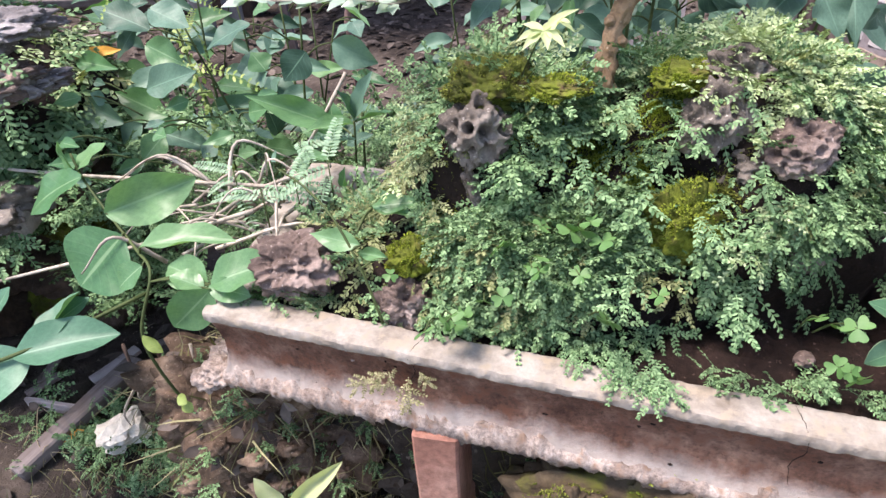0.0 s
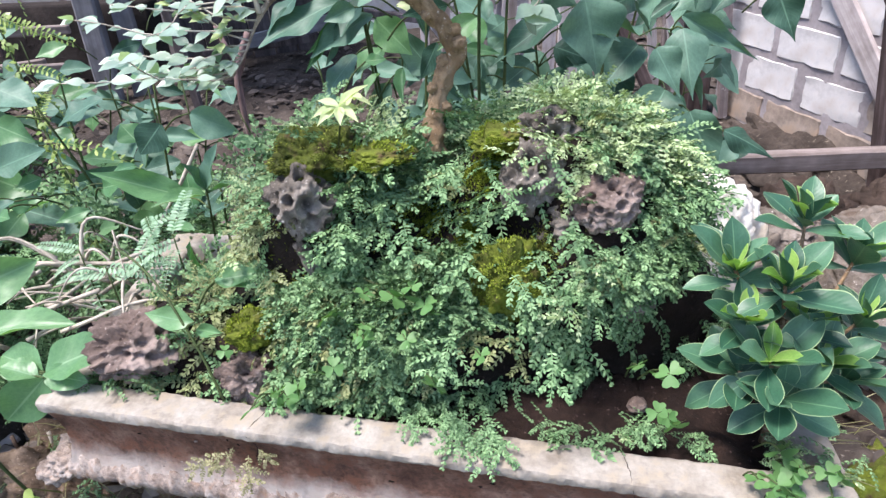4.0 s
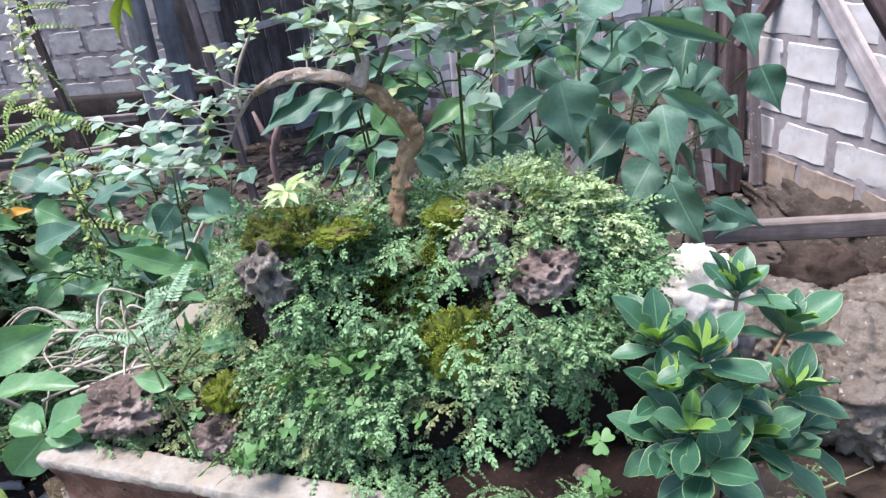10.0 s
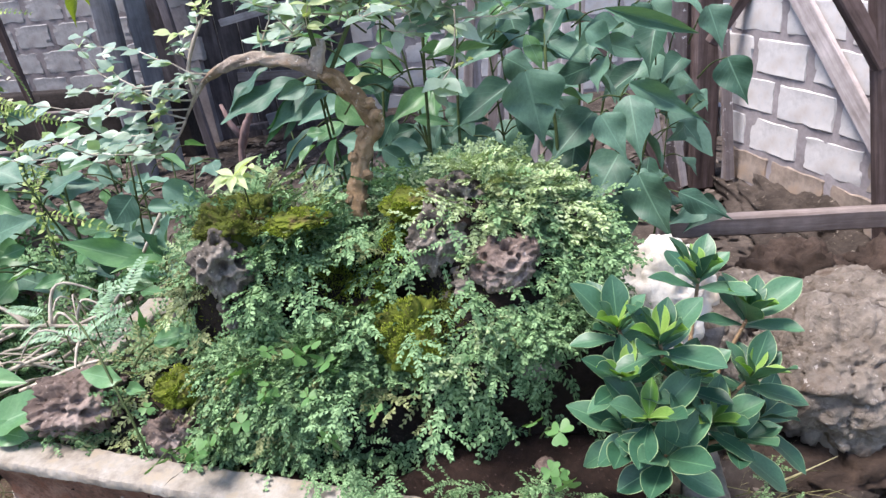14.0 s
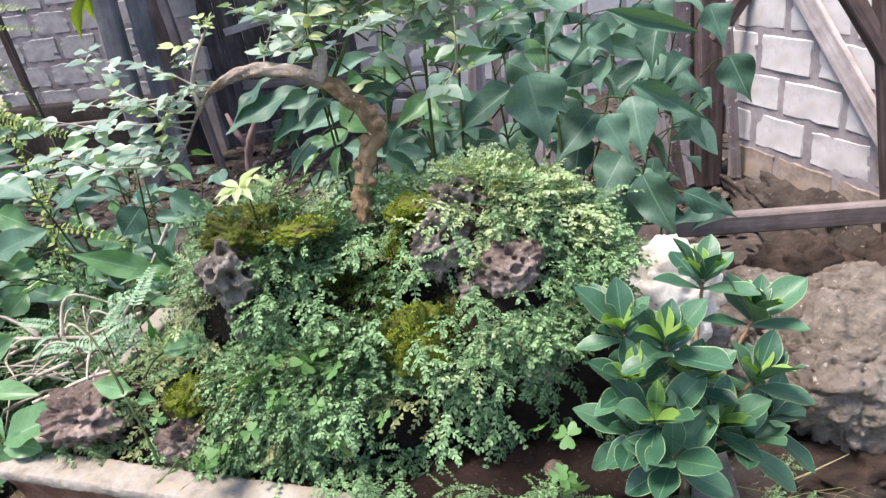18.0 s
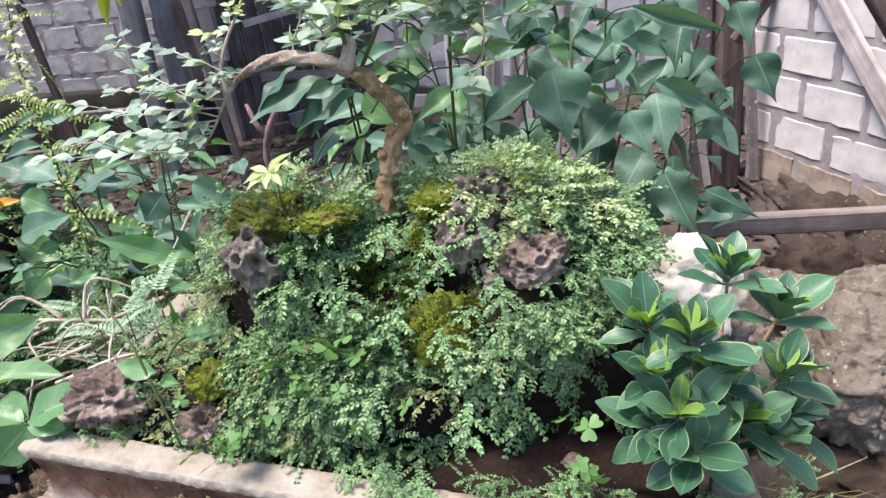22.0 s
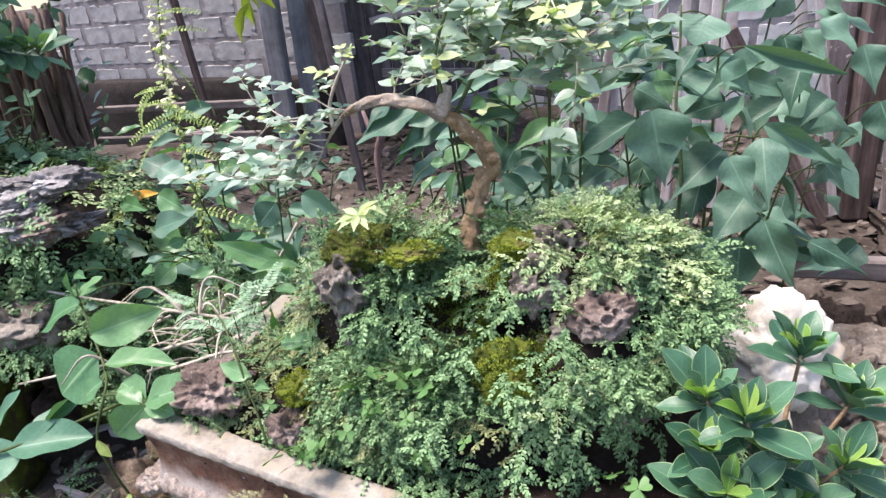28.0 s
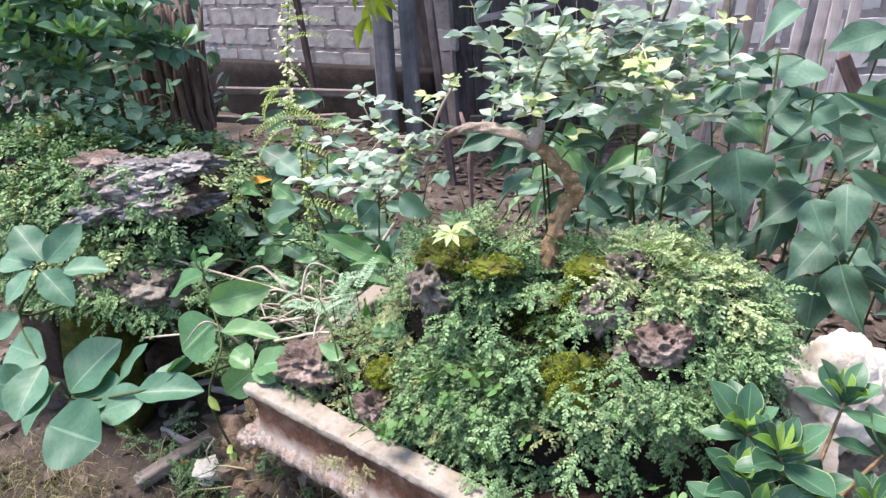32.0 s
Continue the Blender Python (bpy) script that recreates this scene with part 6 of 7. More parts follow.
ground_stone("white_stone", (0.792, 1.13, 0.605), (0.112, 0.085, 0.130), M_WHITE, 113, "chalky white rough stone behind the mound", 4, 0.24, crag=0.06)
boulder((1.135, 1.03, 0.44), (0.185, 0.15, 0.15), 102, "large weathered grey-brown boulder beside the trough")
boulder((1.30, 1.26, 0.44), (0.20, 0.13, 0.085), 115, "flat cracked grey boulder lying on a larger one")
boulder((1.08, 1.33, 0.47), (0.12, 0.10, 0.055), 116, "smooth rounded brown boulder behind the shrub")
ground_stone("boulder", (1.18, 0.95, 0.24), (0.24, 0.15, 0.12), M_DARKSTONE, 117, "stone under the large boulder with shade in its colour", 2)
ground_stone("boulder", (1.30, 1.28, 0.28), (0.19, 0.15, 0.17), M_BOULDER, 103, "large weathered grey-brown boulder beside the trough", 3)
ground_stone("boulder", (0.98, 1.30, 0.36), (0.13, 0.11, 0.16), M_BOULDER, 104, "weathered brown boulder behind the mound")
boulder((1.46, 1.00, 0.30), (0.2, 0.18, 0.2), 105, "large weathered grey-brown boulder beside the trough")
ground_stone("boulder", (0.80, 1.16, 0.36), (0.14, 0.12, 0.20), M_BOULDER, 106, "brown stone under the white one")
ground_stone("boulder", (1.15, 1.05, 0.10), (0.3, 0.26, 0.16), M_BOULDER, 107, "half-buried brown boulder on the ground")
# these three fill the recess below the plank with painted-in shade
ground_stone("boulder", (1.10, 1.65, 0.2), (0.16, 0.12, 0.2), M_DARKSTONE, 108, "brown stone below a plank, shade put into its colour")
ground_stone("boulder", (1.45, 1.75, 0.16), (0.2, 0.14, 0.19), M_DARKSTONE, 109, "brown stone below a plank, shade put into its colour")
ground_stone("boulder", (1.8, 1.75, 0.15), (0.2, 0.14, 0.17), M_DARKSTONE, 110, "brown stone below a plank, shade put into its colour")
ground_stone("boulder", (1.00, 0.62, 0.14), (0.24, 0.2, 0.2), M_MOSS, 111, "low boulder covered in green moss")
# the second mound's stones
rk = random.Random(52)
for k in range(24):
    at = (-1.036 + 0.330 * (((k * 0.618) % 1.0) - 0.5), 1.24 + 0.08 * ((k * 0.37) % 1.0), 0.939 + 0.167 * (((k * 0.755) % 1.0) - 0.5))
    r = rk.uniform(0.045, 0.075)
    ground_stone("craggy_stone", at, (r * 1.5, r, r * 0.40), M_REDROCK if k % 5 == 3 else M_GREYROCK, 121 + k, "grey craggy pitted stone on the second mound", 5, 0.55, rk.uniform(-12, 12), crag=0.11)
chip = part("white_stone", box_bm(0.10, 0.07, 0.065, 0.010, rough=0.016, seed=23, cuts=3), M_WHITE, smooth=False)
chip.location, chip.rotation_euler = (-0.862, 1.075, 0.065), (radians(12), radians(-9), radians(25))
tagged(chip, "small white broken stone on the ground", "stone")

slab = part("stone_ledge", box_bm(1.25, 0.86, 0.07, 0.012, rough=0.02, seed=4, cuts=5), M_BOULDER)
slab.location = (-1.52, 1.56, 0.635)
tagged(slab, "dark weathered stone ledge carrying the second mound", "ledge")
for x, y in ((-1.0, 1.72), (-1.9, 1.5), (-1.9, 1.8)):
    p = part("pier", box_bm(0.16, 0.16, 0.58, 0.012, rough=0.03, seed=int(x * 9), cuts=5), M_DARKSTONE)
    p.location = (x, y, 0.285)
    tagged(p, "rough stone pier under the ledge", "pier", "piers under the ledge")
p = part("pier", box_bm(0.20, 0.14, 0.60, 0.015, rough=0.05, seed=8, cuts=7), M_OLDMOSS)
p.location = (-1.42, 1.28, 0.30)
tagged(p, "mossy stone pier under the ledge", "pier", "piers under the ledge")


def beam(name, a, b, w, t, mat, label, category="plank", seed=1, group="", rough=0.004):
    """A worn timber from a to b, w wide and t thick."""
    a, b = Vector(a), Vector(b)
    ob = part(name, box_bm(w, t, (b - a).length, min(w, t) * 0.12, (0, 0, (b - a).length / 2), rough, seed, 3), mat, smooth=False)
    ob.matrix_world = aim(a, b - a, (0, -1, 0.01)) @ Matrix.Rotation(radians(90), 4, "X") @ Matrix.Rotation(radians(180), 4, "Z")
    z = (b - a).normalized()
    x = Vector((1, 0, 0)) - z * z.x if abs(z.x) < 0.9 else Vector((0, 0, 1)) - z * z.z
    x.normalize()
    y = z.cross(x)
    ob.matrix_world = Matrix.Translation(a) @ Matrix((x, y, z)).transposed().to_4x4()
    return tagged(ob, label, category, group)


def lay_board(a, b, w, t, mat, label, category="plank", seed=1):
    """A board from a to b whose broad side lies along the east wall."""
    a, b = Vector(a), Vector(b)
    z = (b - a).normalized()
    y = Vector((-math.sin(radians(78)), -math.cos(radians(78)), 0))
    y = (y - z * y.dot(z)).normalized()
    ob = part("brace", box_bm(w, t, (b - a).length, t * 0.12, (0, 0, (b - a).length / 2), 0.004, seed, 3), mat, smooth=False)
    ob.matrix_world = Matrix.Translation(a) @ Matrix((y.cross(z), y, z)).transposed().to_4x4()
    return tagged(ob, label, category)


beam("plank", (1.085, 1.98, 0.365), (2.45, 1.93, 0.285), 0.07, 0.05, M_PLANK, "long weathered grey timber plank lying across stones")
beam("post", (1.735, 3.19, 0), (1.675, 3.19, 2.3), 0.13, 0.12, M_POST, "dark brown weathered wooden post", "post")
beam("post", (1.60, 3.20, 0), (1.545, 3.20, 2.3), 0.10, 0.04, M_BOARD, "grey-pink flaking upright board beside a post", "post")
beam("post", (1.80, 2.99, 0.10), (1.725, 3.0, 0.82), 0.045, 0.03, M_BOARD, "grey weathered upright board beside a post", "post")
beam("brace", (1.69, 3.05, 0.76), (1.90, 2.97, 1.12), 0.055, 0.045, M_POST, "dark diagonal timber brace", "brace")
lay_board((1.985, 2.165, 0.434), (1.845, 2.823, 1.13), 0.085, 0.022, M_SLAT, "pale grey diagonal board against the wall", "brace")
beam("brace", (1.845, 2.07, 0.80), (1.635, 2.12, 1.14), 0.055, 0.045, M_POST, "dark diagonal timber bracing a post", "brace")
beam("post", (2.0, 2.08, 0.0), (1.757, 2.08, 1.33), 0.07, 0.06, M_POST, "dark purple-brown weathered wooden post before the block wall", "post")
beam("brace", (1.56, 3.08, 0.02), (1.10, 3.12, 0.95), 0.055, 0.05, M_POST, "dark leaning timber by the fence", "brace")
beam("pole", (-1.60, 4.3, 0), (-1.50, 4.35, 2.6), 0.13, 0.10, M_GREYPOST, "grey square post in front of the block wall", "post")
beam("pole", (-1.42, 4.36, 0), (-1.34, 4.4, 2.6), 0.12, 0.05, M_GREYPOST, "grey board beside a post", "post")
# dark wood puts the corner's shade into this stick's colour
beam("stick", (-0.86, 3.6, 0.0), (-1.0, 3.7, 1.6), 0.045, 0.04, M_DARKWOOD, "leaning stick in the dark corner with shade in its colour", "stick")
beam("stick", (-2.0, 4.0, 0.5), (-2.05, 4.0, 1.7), 0.04, 0.04, M_POST, "thin upright brown stick", "stick")
beam("stick", (-2.6, 3.9, 0.42), (-1.75, 3.95, 0.46), 0.04, 0.04, M_PLANK, "thin horizontal weathered pole", "stick")
beam("stick", (-2.5, 3.7, 0.22), (-1.75, 3.8, 0.30), 0.05, 0.04, M_PLANK, "thin horizontal weathered pole", "stick")
rs = random.Random(31)
for i in range(17):
    x = 0.36 + 0.045 * i + rs.uniform(-0.012, 0.012)
    lean = rs.uniform(0.05, 0.35)
    beam("slat", (x, 3.30 + rs.uniform(-0.06, 0.06), 0.05), (x + lean, 3.38, 1.75), rs.uniform(0.03, 0.05), 0.018, rs.choice((M_SLAT, M_SLAT, M_SLAT, M_PLANK)), "pale weathered slat leaning in a broken fence", "slat", i, "leaning fence slats")

dead = thing("dead_branch", (-0.36, 2.4, 0.0), "pinkish-brown dead branch stub standing in the shade", "branch")
part("stub", tube(curve_pts([(-0.03, 0, 0.02), (-0.015, 0, 0.40), (-0.01, 0, 0.66), (0.02, 0, 0.76), (0.06, 0.01, 0.84)], 5), lerp_list([0.005, 0.007, 0.012, 0.016, 0.010], 21), 10, 0.6), M_DEAD, dead)
part("side_twig", tube([(0.01, 0, 0.74), (-0.03, 0.02, 0.80), (-0.05, 0.03, 0.87)], [0.014, 0.011, 0.006], 8, 0.3), M_DEAD, dead)
beam("board", (-0.95, 4.70, 0.62), (-0.15, 4.75, 0.55), 0.06, 0.03, M_PLANK, "grey board propped in the dark lean-to", "board")
beam("board", (-0.80, 4.66, 0.30), (0.05, 4.7, 0.42), 0.09, 0.03, M_GREYPOST, "grey board propped in the dark lean-to", "board")
beam("board", (-1.00, 4.75, 0.98), (-0.42, 4.8, 1.06), 0.05, 0.03, M_SLAT, "broken pale board nailed in the dark lean-to", "board")
# fibrous stump
stump = thing("stump", (-1.60, 2.14, 0), "reddish-brown fibrous tree stump", "stump")
for i in range(44):
    a = 2.4 * i
    r = 0.14 * math.sqrt((i + 0.5) / 44)
    x, y = r * math.cos(a) * 1.2, r * math.sin(a)
    sway = [Vector((rs.gauss(0, 0.014), rs.gauss(0, 0.014), 0)) for _ in range(5)]
    line = curve_pts([Vector((x * 1.6, y * 1.6, 0)) + sway[0], Vector((x * 1.15, y * 1.15, 0.35)) + sway[1], Vector((x, y, 0.7)) + sway[2], Vector((x, y, 1.0)) + sway[3], Vector((x * 1.1, y, 1.29 + rs.uniform(-0.10, 0.12))) + sway[4]], 5)
    th = rs.uniform(0.6, 1.3)
    part("root_strand", tube(line, lerp_list([0.024 * th, 0.018 * th, 0.015 * th, 0.010 * th], len(line)), 8, 1.0, i), M_STUMP, stump)


beam("slat", (1.52, 3.13, 0.05), (1.36, 3.15, 1.2), 0.045, 0.02, M_SLAT, "pale weathered slat leaning in a broken fence", "slat", 91, "leaning fence slats")
beam("slat", (1.62, 3.10, 0.05), (1.42, 3.12, 1.2), 0.035, 0.02, M_SLAT, "pale weathered slat leaning in a broken fence", "slat", 92, "leaning fence slats")
# dark lean-to behind
shed = thing("shed", (-0.6, 4.6, 0), "dark timber lean-to in deep shade", "shed")
for i in range(9):
    x = -0.95 + 0.165 * i
    part("board", box_bm(0.155, 0.03, 2.4, 0.004, (x, 0.5 + rs.uniform(0, 0.02), 1.2)), M_DARKWOOD, shed, smooth=False)
for i in range(4):
    part("roof_board", box_bm(0.34, 1.5, 0.03, 0.004, (-1.0 + 0.35 * i, -0.1, 2.0 + 0.01 * (i % 2))), M_DARKWOOD, shed, smooth=False)
for k, (x, z, ln, an) in enumerate(((0.2, 0.55, 0.9, 4), (0.5, 0.9, 0.8, -9), (0.0, 0.25, 1.0, -3), (0.9, 0.35, 0.8, 12))):
    ob = part("rail", box_bm(ln, 0.05, 0.05, 0.006, rough=0.004, seed=k, cuts=2), M_DARKWOOD, shed, smooth=False)
    ob.location, ob.rotation_euler = (x, 0.2, z), (0, radians(an), 0)
# base under the north wall, its shade put into the colour
low = part("base_wall", box_bm(3.6, 0.16, 0.62, 0.01, rough=0.01, seed=3, cuts=4), M_BASE_SHADE)
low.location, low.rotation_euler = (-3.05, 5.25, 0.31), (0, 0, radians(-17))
tagged(low, "base below the block wall with deep shade in its colour", "wall", kind="structure")
# wall that closes the yard behind the fence
block_wall("wall_back", (-1.4, 5.54, 0), 0.0, 6.0, 0.02, 13, 0.2, 0.4, "whitewashed block wall beyond the fence", seed=8, gap=0.04, wear=0.009)
# stonework under the ledge, shade put into its dark stones
under = thing("ledge_base", (-1.58, 1.60, 0), "dry-stone base under the ledge with shade in its colour", "stonework")
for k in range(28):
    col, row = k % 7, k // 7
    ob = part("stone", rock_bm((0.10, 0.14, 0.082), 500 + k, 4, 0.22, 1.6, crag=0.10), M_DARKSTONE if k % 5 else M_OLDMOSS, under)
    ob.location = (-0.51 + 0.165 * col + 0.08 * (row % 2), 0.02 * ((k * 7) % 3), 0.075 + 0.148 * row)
for k in range(2):
    beam("stick", (-2.5, 3.5 + 0.1 * k, 0.55 + 0.17 * k), (-1.45, 3.6 + 0.1 * k, 0.50 + 0.17 * k), 0.045, 0.04, rs.choice((M_POST, M_PLANK)), "thin horizontal weathered pole", "stick", k)
for k in range(3):
    ob = ground_stone("craggy_stone", (-1.40 + 0.2 * k, 1.20 - 0.02 * k, 0.665), (0.12, 0.07, 0.05), M_ROCK, 140 + k, "grey craggy stone along the ledge's edge", 4, 0.5, crag=0.10)
ivy = Scatter(PILEA_FAR)
for k in range(170):
    q = (rk.uniform(-1.27, -0.84), rk.uniform(1.15, 1.24), rk.uniform(0.84, 1.02))
    if noise.noise(Vector(q) * 13) < 0.0:
        continue
    ivy.put(k, aim(q, (rk.uniform(-1, 1), -0.4, rk.uniform(-0.9, 0.3)), (0, -0.6, 0.8)), rk.uniform(0.5, 0.9))
ivy.make("creeper", L_PILEA, "sparse creeping plant over the craggy stones", "creeper")


# ---- on the ground and round the trough ----
BRICKS = [part("brick", box_bm(0.072, 0.12, 0.257, 0.004, rough=0.003, seed=k, cuts=3), M_BRICK, smooth=False) for k in (2, 3)]
for u in (0.385, 0.95):
    for v in (0.05, 0.42):
        for h in range(2):
            p = TR @ Vector((u - 0.12 * v, v, 0))
            b = new("brick", BRICKS[h].data)
            b.location, b.rotation_euler = (p.x, p.y, 0.129 + 0.258 * h), (0, 0, radians(-14 + 4 * h))
            tagged(b, "red clay brick propping the trough", "brick", "bricks under the trough")
for b in BRICKS:
    bpy.data.objects.remove(b)


HEAPS = []


def heap(name, at, r, mat, seed, label, category):
    ob = part(name, rock_bm(r, seed, 5, 0.35, 2.2, 0, 0.2, 0.2, 0.0, 0.16), mat)
    ob.location = at
    tagged(ob, label, category, kind="stuff")
    if at[0] < 1.5 and name == "earth_bank":
        HEAPS.append(ob)
    return ob


heap("earth_bank", (-0.42, 0.98, 0.22), (0.22, 0.16, 0.25), M_CLOD, 5, "crumbling reddish earth bank under the trough's end", "earth")
heap("earth_bank", (0.0, 1.02, 0.18), (0.32, 0.18, 0.3), M_EARTH, 6, "dark earth heaped under the trough", "earth")
heap("moss_bank", (0.30, 0.600, 0.325), (0.235, 0.11, 0.165), M_BANK, 7, "brown earth with olive moss under the trough", "moss").rotation_euler = (0, 0, radians(-18))
moss_cushion((0.135, 0.562, 0.455), (0.055, 0.030, 0.032), 93, "olive-yellow moss cushion on the earth under the trough", M_BANK)
moss_cushion((0.225, 0.528, 0.430), (0.060, 0.030, 0.030), 94, "olive-yellow moss cushion on the earth under the trough", M_BANK)
heap("earth_clump", (-0.53, 0.90, 0.33), (0.105, 0.06, 0.115), M_CLOD, 12, "crumbled brown earth hanging under the trough's end", "earth")
heap("earth_bank", (1.95, 2.55, 0.0), (0.22, 0.75, 0.16), M_EARTH, 9, "loose brown earth along the wall's foot", "earth")
heap("earth_bank", (0.75, 0.85, 0.12), (0.35, 0.2, 0.25), M_EARTH, 8, "dark earth heaped under the trough", "earth")

rg = random.Random(77)
beam("stick", (-1.10, 0.985, 0.03), (-0.925, 1.33, 0.06), 0.052, 0.04, M_PLANK, "purplish-grey weathered stick lying on the ground", "stick")
for a, b in (((-1.197, 1.22, 0.03), (-1.035, 1.178, 0.035)), ((-1.048, 1.289, 0.03), (-0.959, 1.401, 0.04))):
    beam("wood_chip", a, b, 0.035, 0.012, M_SLAT, "flat pale wood chip on the ground", "wood chip", 3, "wood chips")
for i in range(6):
    x, y = rg.uniform(-1.3, -0.6), rg.uniform(0.95, 1.5)
    a = rg.uniform(0, 3.1)
    beam("wood_chip", (x, y, 0.025), (x + 0.09 * math.cos(a), y + 0.09 * math.sin(a), 0.03), 0.03, 0.01, rg.choice((M_SLAT, M_PLANK)), "flat pale wood chip on the ground", "wood chip", i, "wood chips")

# tangle of pale bare roots and twigs at the trough's end
tangle = thing("root_tangle", (-0.42, 1.0, 0.70), "tangle of pale bare roots and twigs", "roots")
for i in range(30):
    a = rg.uniform(0, 6.28)
    s = Vector((rg.uniform(-0.12, 0.10), rg.uniform(-0.06, 0.14), rg.uniform(-0.05, 0.05)))
    d = Vector((math.cos(a) * rg.uniform(0.12, 0.3), math.sin(a) * 0.12, rg.uniform(-0.12, 0.05)))
    m = s + d * 0.5 + Vector((rg.uniform(-0.03, 0.03), 0, rg.uniform(0.01, 0.09)))
    part("root", tube(curve_pts([s, m, s + d], 6), lerp_list([rg.uniform(0.0018, 0.0048), 0.0012], 13), 6, 0.3, i), M_TWIG, tangle)
for k, pts in enumerate((((-0.30, 1.02, 0.76), (-0.55, 1.10, 0.745), (-0.85, 1.20, 0.725), (-1.2, 1.28, 0.74)), ((-0.36, 0.98, 0.74), (-0.62, 1.0, 0.66), (-0.95, 1.05, 0.56)),
                         ((-0.22, 1.02, 0.80), (-0.36, 1.04, 0.75), (-0.48, 1.02, 0.69)), ((-0.20, 1.2, 0.9), (-0.27, 1.16, 0.80), (-0.36, 1.1, 0.70)))):
    line = curve_pts(pts, 8)
    tw = part("twig", tube(line, lerp_list([0.004, 0.003], len(line)), 7, 0.2, k), M_TWIG)
    tagged(tw, "long thin pale bare twig", "twig", "bare twigs")
tuft = thing("root_tangle", (-0.60, 0.98, 0.34), "brown dead roots hanging under the trough's end", "roots")
for i in range(46):
    s = Vector((rg.uniform(-0.10, 0.26), rg.uniform(-0.05, 0.03), rg.uniform(-0.02, 0.1)))
    e = s + Vector((rg.uniform(-0.05, 0.05), rg.uniform(-0.06, 0.02), -rg.uniform(0.08, 0.3)))
    part("root", tube(curve_pts([s, (s + e) / 2 + Vector((rg.uniform(-0.03, 0.03), -0.02, 0)), e], 5), lerp_list([0.004, 0.0012], 11), 5, 0.2, i), M_STUMP if i % 3 else M_TWIG, tuft)


# leaf litter, grass and low weeds
def flat_leaf():
    v, f = blade((0.1, 0.7, 1.0, 0.7, 0.08), 0.06, 0.032, 0.15, 0.25)
    return np.array([tuple(x) for x in v]), np.array(f)


lit = Scatter([flat_leaf()])
for i in range(5200):
    x, y = rg.uniform(-3.2, 2.2), rg.uniform(0.3, 5.0)
    if rg.random() > (1.0 if y > 1.5 else 0.5):
        continue
    z = ground_z(x, y) + rg.uniform(0.006, 0.03)
    a = rg.uniform(0, 6.28)
    lit.put(0, aim((x, y, z), (math.cos(a), math.sin(a), rg.uniform(-0.25, 0.3)), (rg.uniform(-0.5, 0.5), rg.uniform(-0.5, 0.5), 1)), rg.uniform(0.5, 1.5))
for ob in HEAPS:
    vs = [v for v in ob.data.vertices if v.normal.y < 0.2 and v.normal.z > -0.4]
    for i in range(160):
        v = rg.choice(vs)
        lit.put(0, aim(v.co + ob.location + v.normal * 0.008, (rg.uniform(-1, 1), rg.uniform(-1, 0.2), rg.uniform(-0.6, 0.4)), v.normal), rg.uniform(0.3, 0.8))
lit.make("leaf_litter", L_LITTER, "brown fallen leaves over the ground", "leaves")
GB = [(np.array([(-0.002, 0, 0), (0.002, 0, 0), (0.0014, 0.02 * k, 0.045), (-0.0014, 0.02 * k, 0.045), (0.0003, 0.06 * k, 0.07), (-0.0003, 0.06 * k, 0.07)]), np.array([(0, 1, 2, 3), (3, 2, 4, 5)])) for k in (0.4, 1.0, 1.7)]
gr = Scatter(GB)
for i in range(5200):
    x, y = rg.uniform(-1.7, 0.9), rg.uniform(0.2, 1.15)
    if noise.noise(Vector((x * 4, y * 4, 2))) < -0.05:
        continue
    gr.put(rg.randrange(3), Matrix.Translation((x, y, ground_z(x, y))) @ pose(0, 0, 0, rg.uniform(-45, 45), rg.uniform(-45, 45), rg.uniform(0, 360)), rg.uniform(0.3, 0.85))
for ob in HEAPS:
    vs = [v for v in ob.data.vertices if v.normal.y < 0.3 and v.normal.z > -0.5]
    for i in range(600):
        v = rg.choice(vs)
        gr.put(rg.randrange(3), aim(v.co + ob.location, (rg.uniform(-1, 1), rg.uniform(-1, 0), rg.uniform(-0.5, 0.5)), v.normal) @ pose(0, 0, 0, rg.uniform(-60, 60), 0, 0), rg.uniform(0.5, 1.2))
for i in range(6500):
    x, y = rg.uniform(-1.9, 0.0), rg.uniform(0.25, 0.98)
    if noise.noise(Vector((x * 5, y * 5, 9))) < -0.12:
        continue
    gr.put(rg.randrange(3), Matrix.Translation((x, y, ground_z(x, y))) @ pose(0, 0, 0, rg.uniform(-55, 55), rg.uniform(-55, 55), rg.uniform(0, 360)), rg.uniform(0.3, 0.8))
straw = Soup()
for i in range(420):
    x, y = rg.uniform(-1.8, 0.1), rg.uniform(0.45, 1.15)
    a, ln = rg.uniform(0, 6.28), rg.uniform(0.02, 0.07)
    z = ground_z(x, y) + 0.012
    d = Vector((math.cos(a), math.sin(a), 0)) * ln
    s0 = Vector((x, y, z))
    pts = curve_pts([s0, s0 + d * 0.4 + Vector((0, 0, rg.uniform(0.01, 0.05))), s0 + d * 0.9 + Vector((0, 0, rg.uniform(0, 0.05))), s0 + d * 1.1 + Vector((rg.uniform(-0.02, 0.02), 0, 0))], 3)
    straw.add(*tube(pts, lerp_list([0.0013, 0.0006], len(pts)), 4))
tagged(part("straw", straw.data(), L_STRAW), "dry curled straw and rootlets on the ground", "straw", kind="stuff")
clod = Soup()
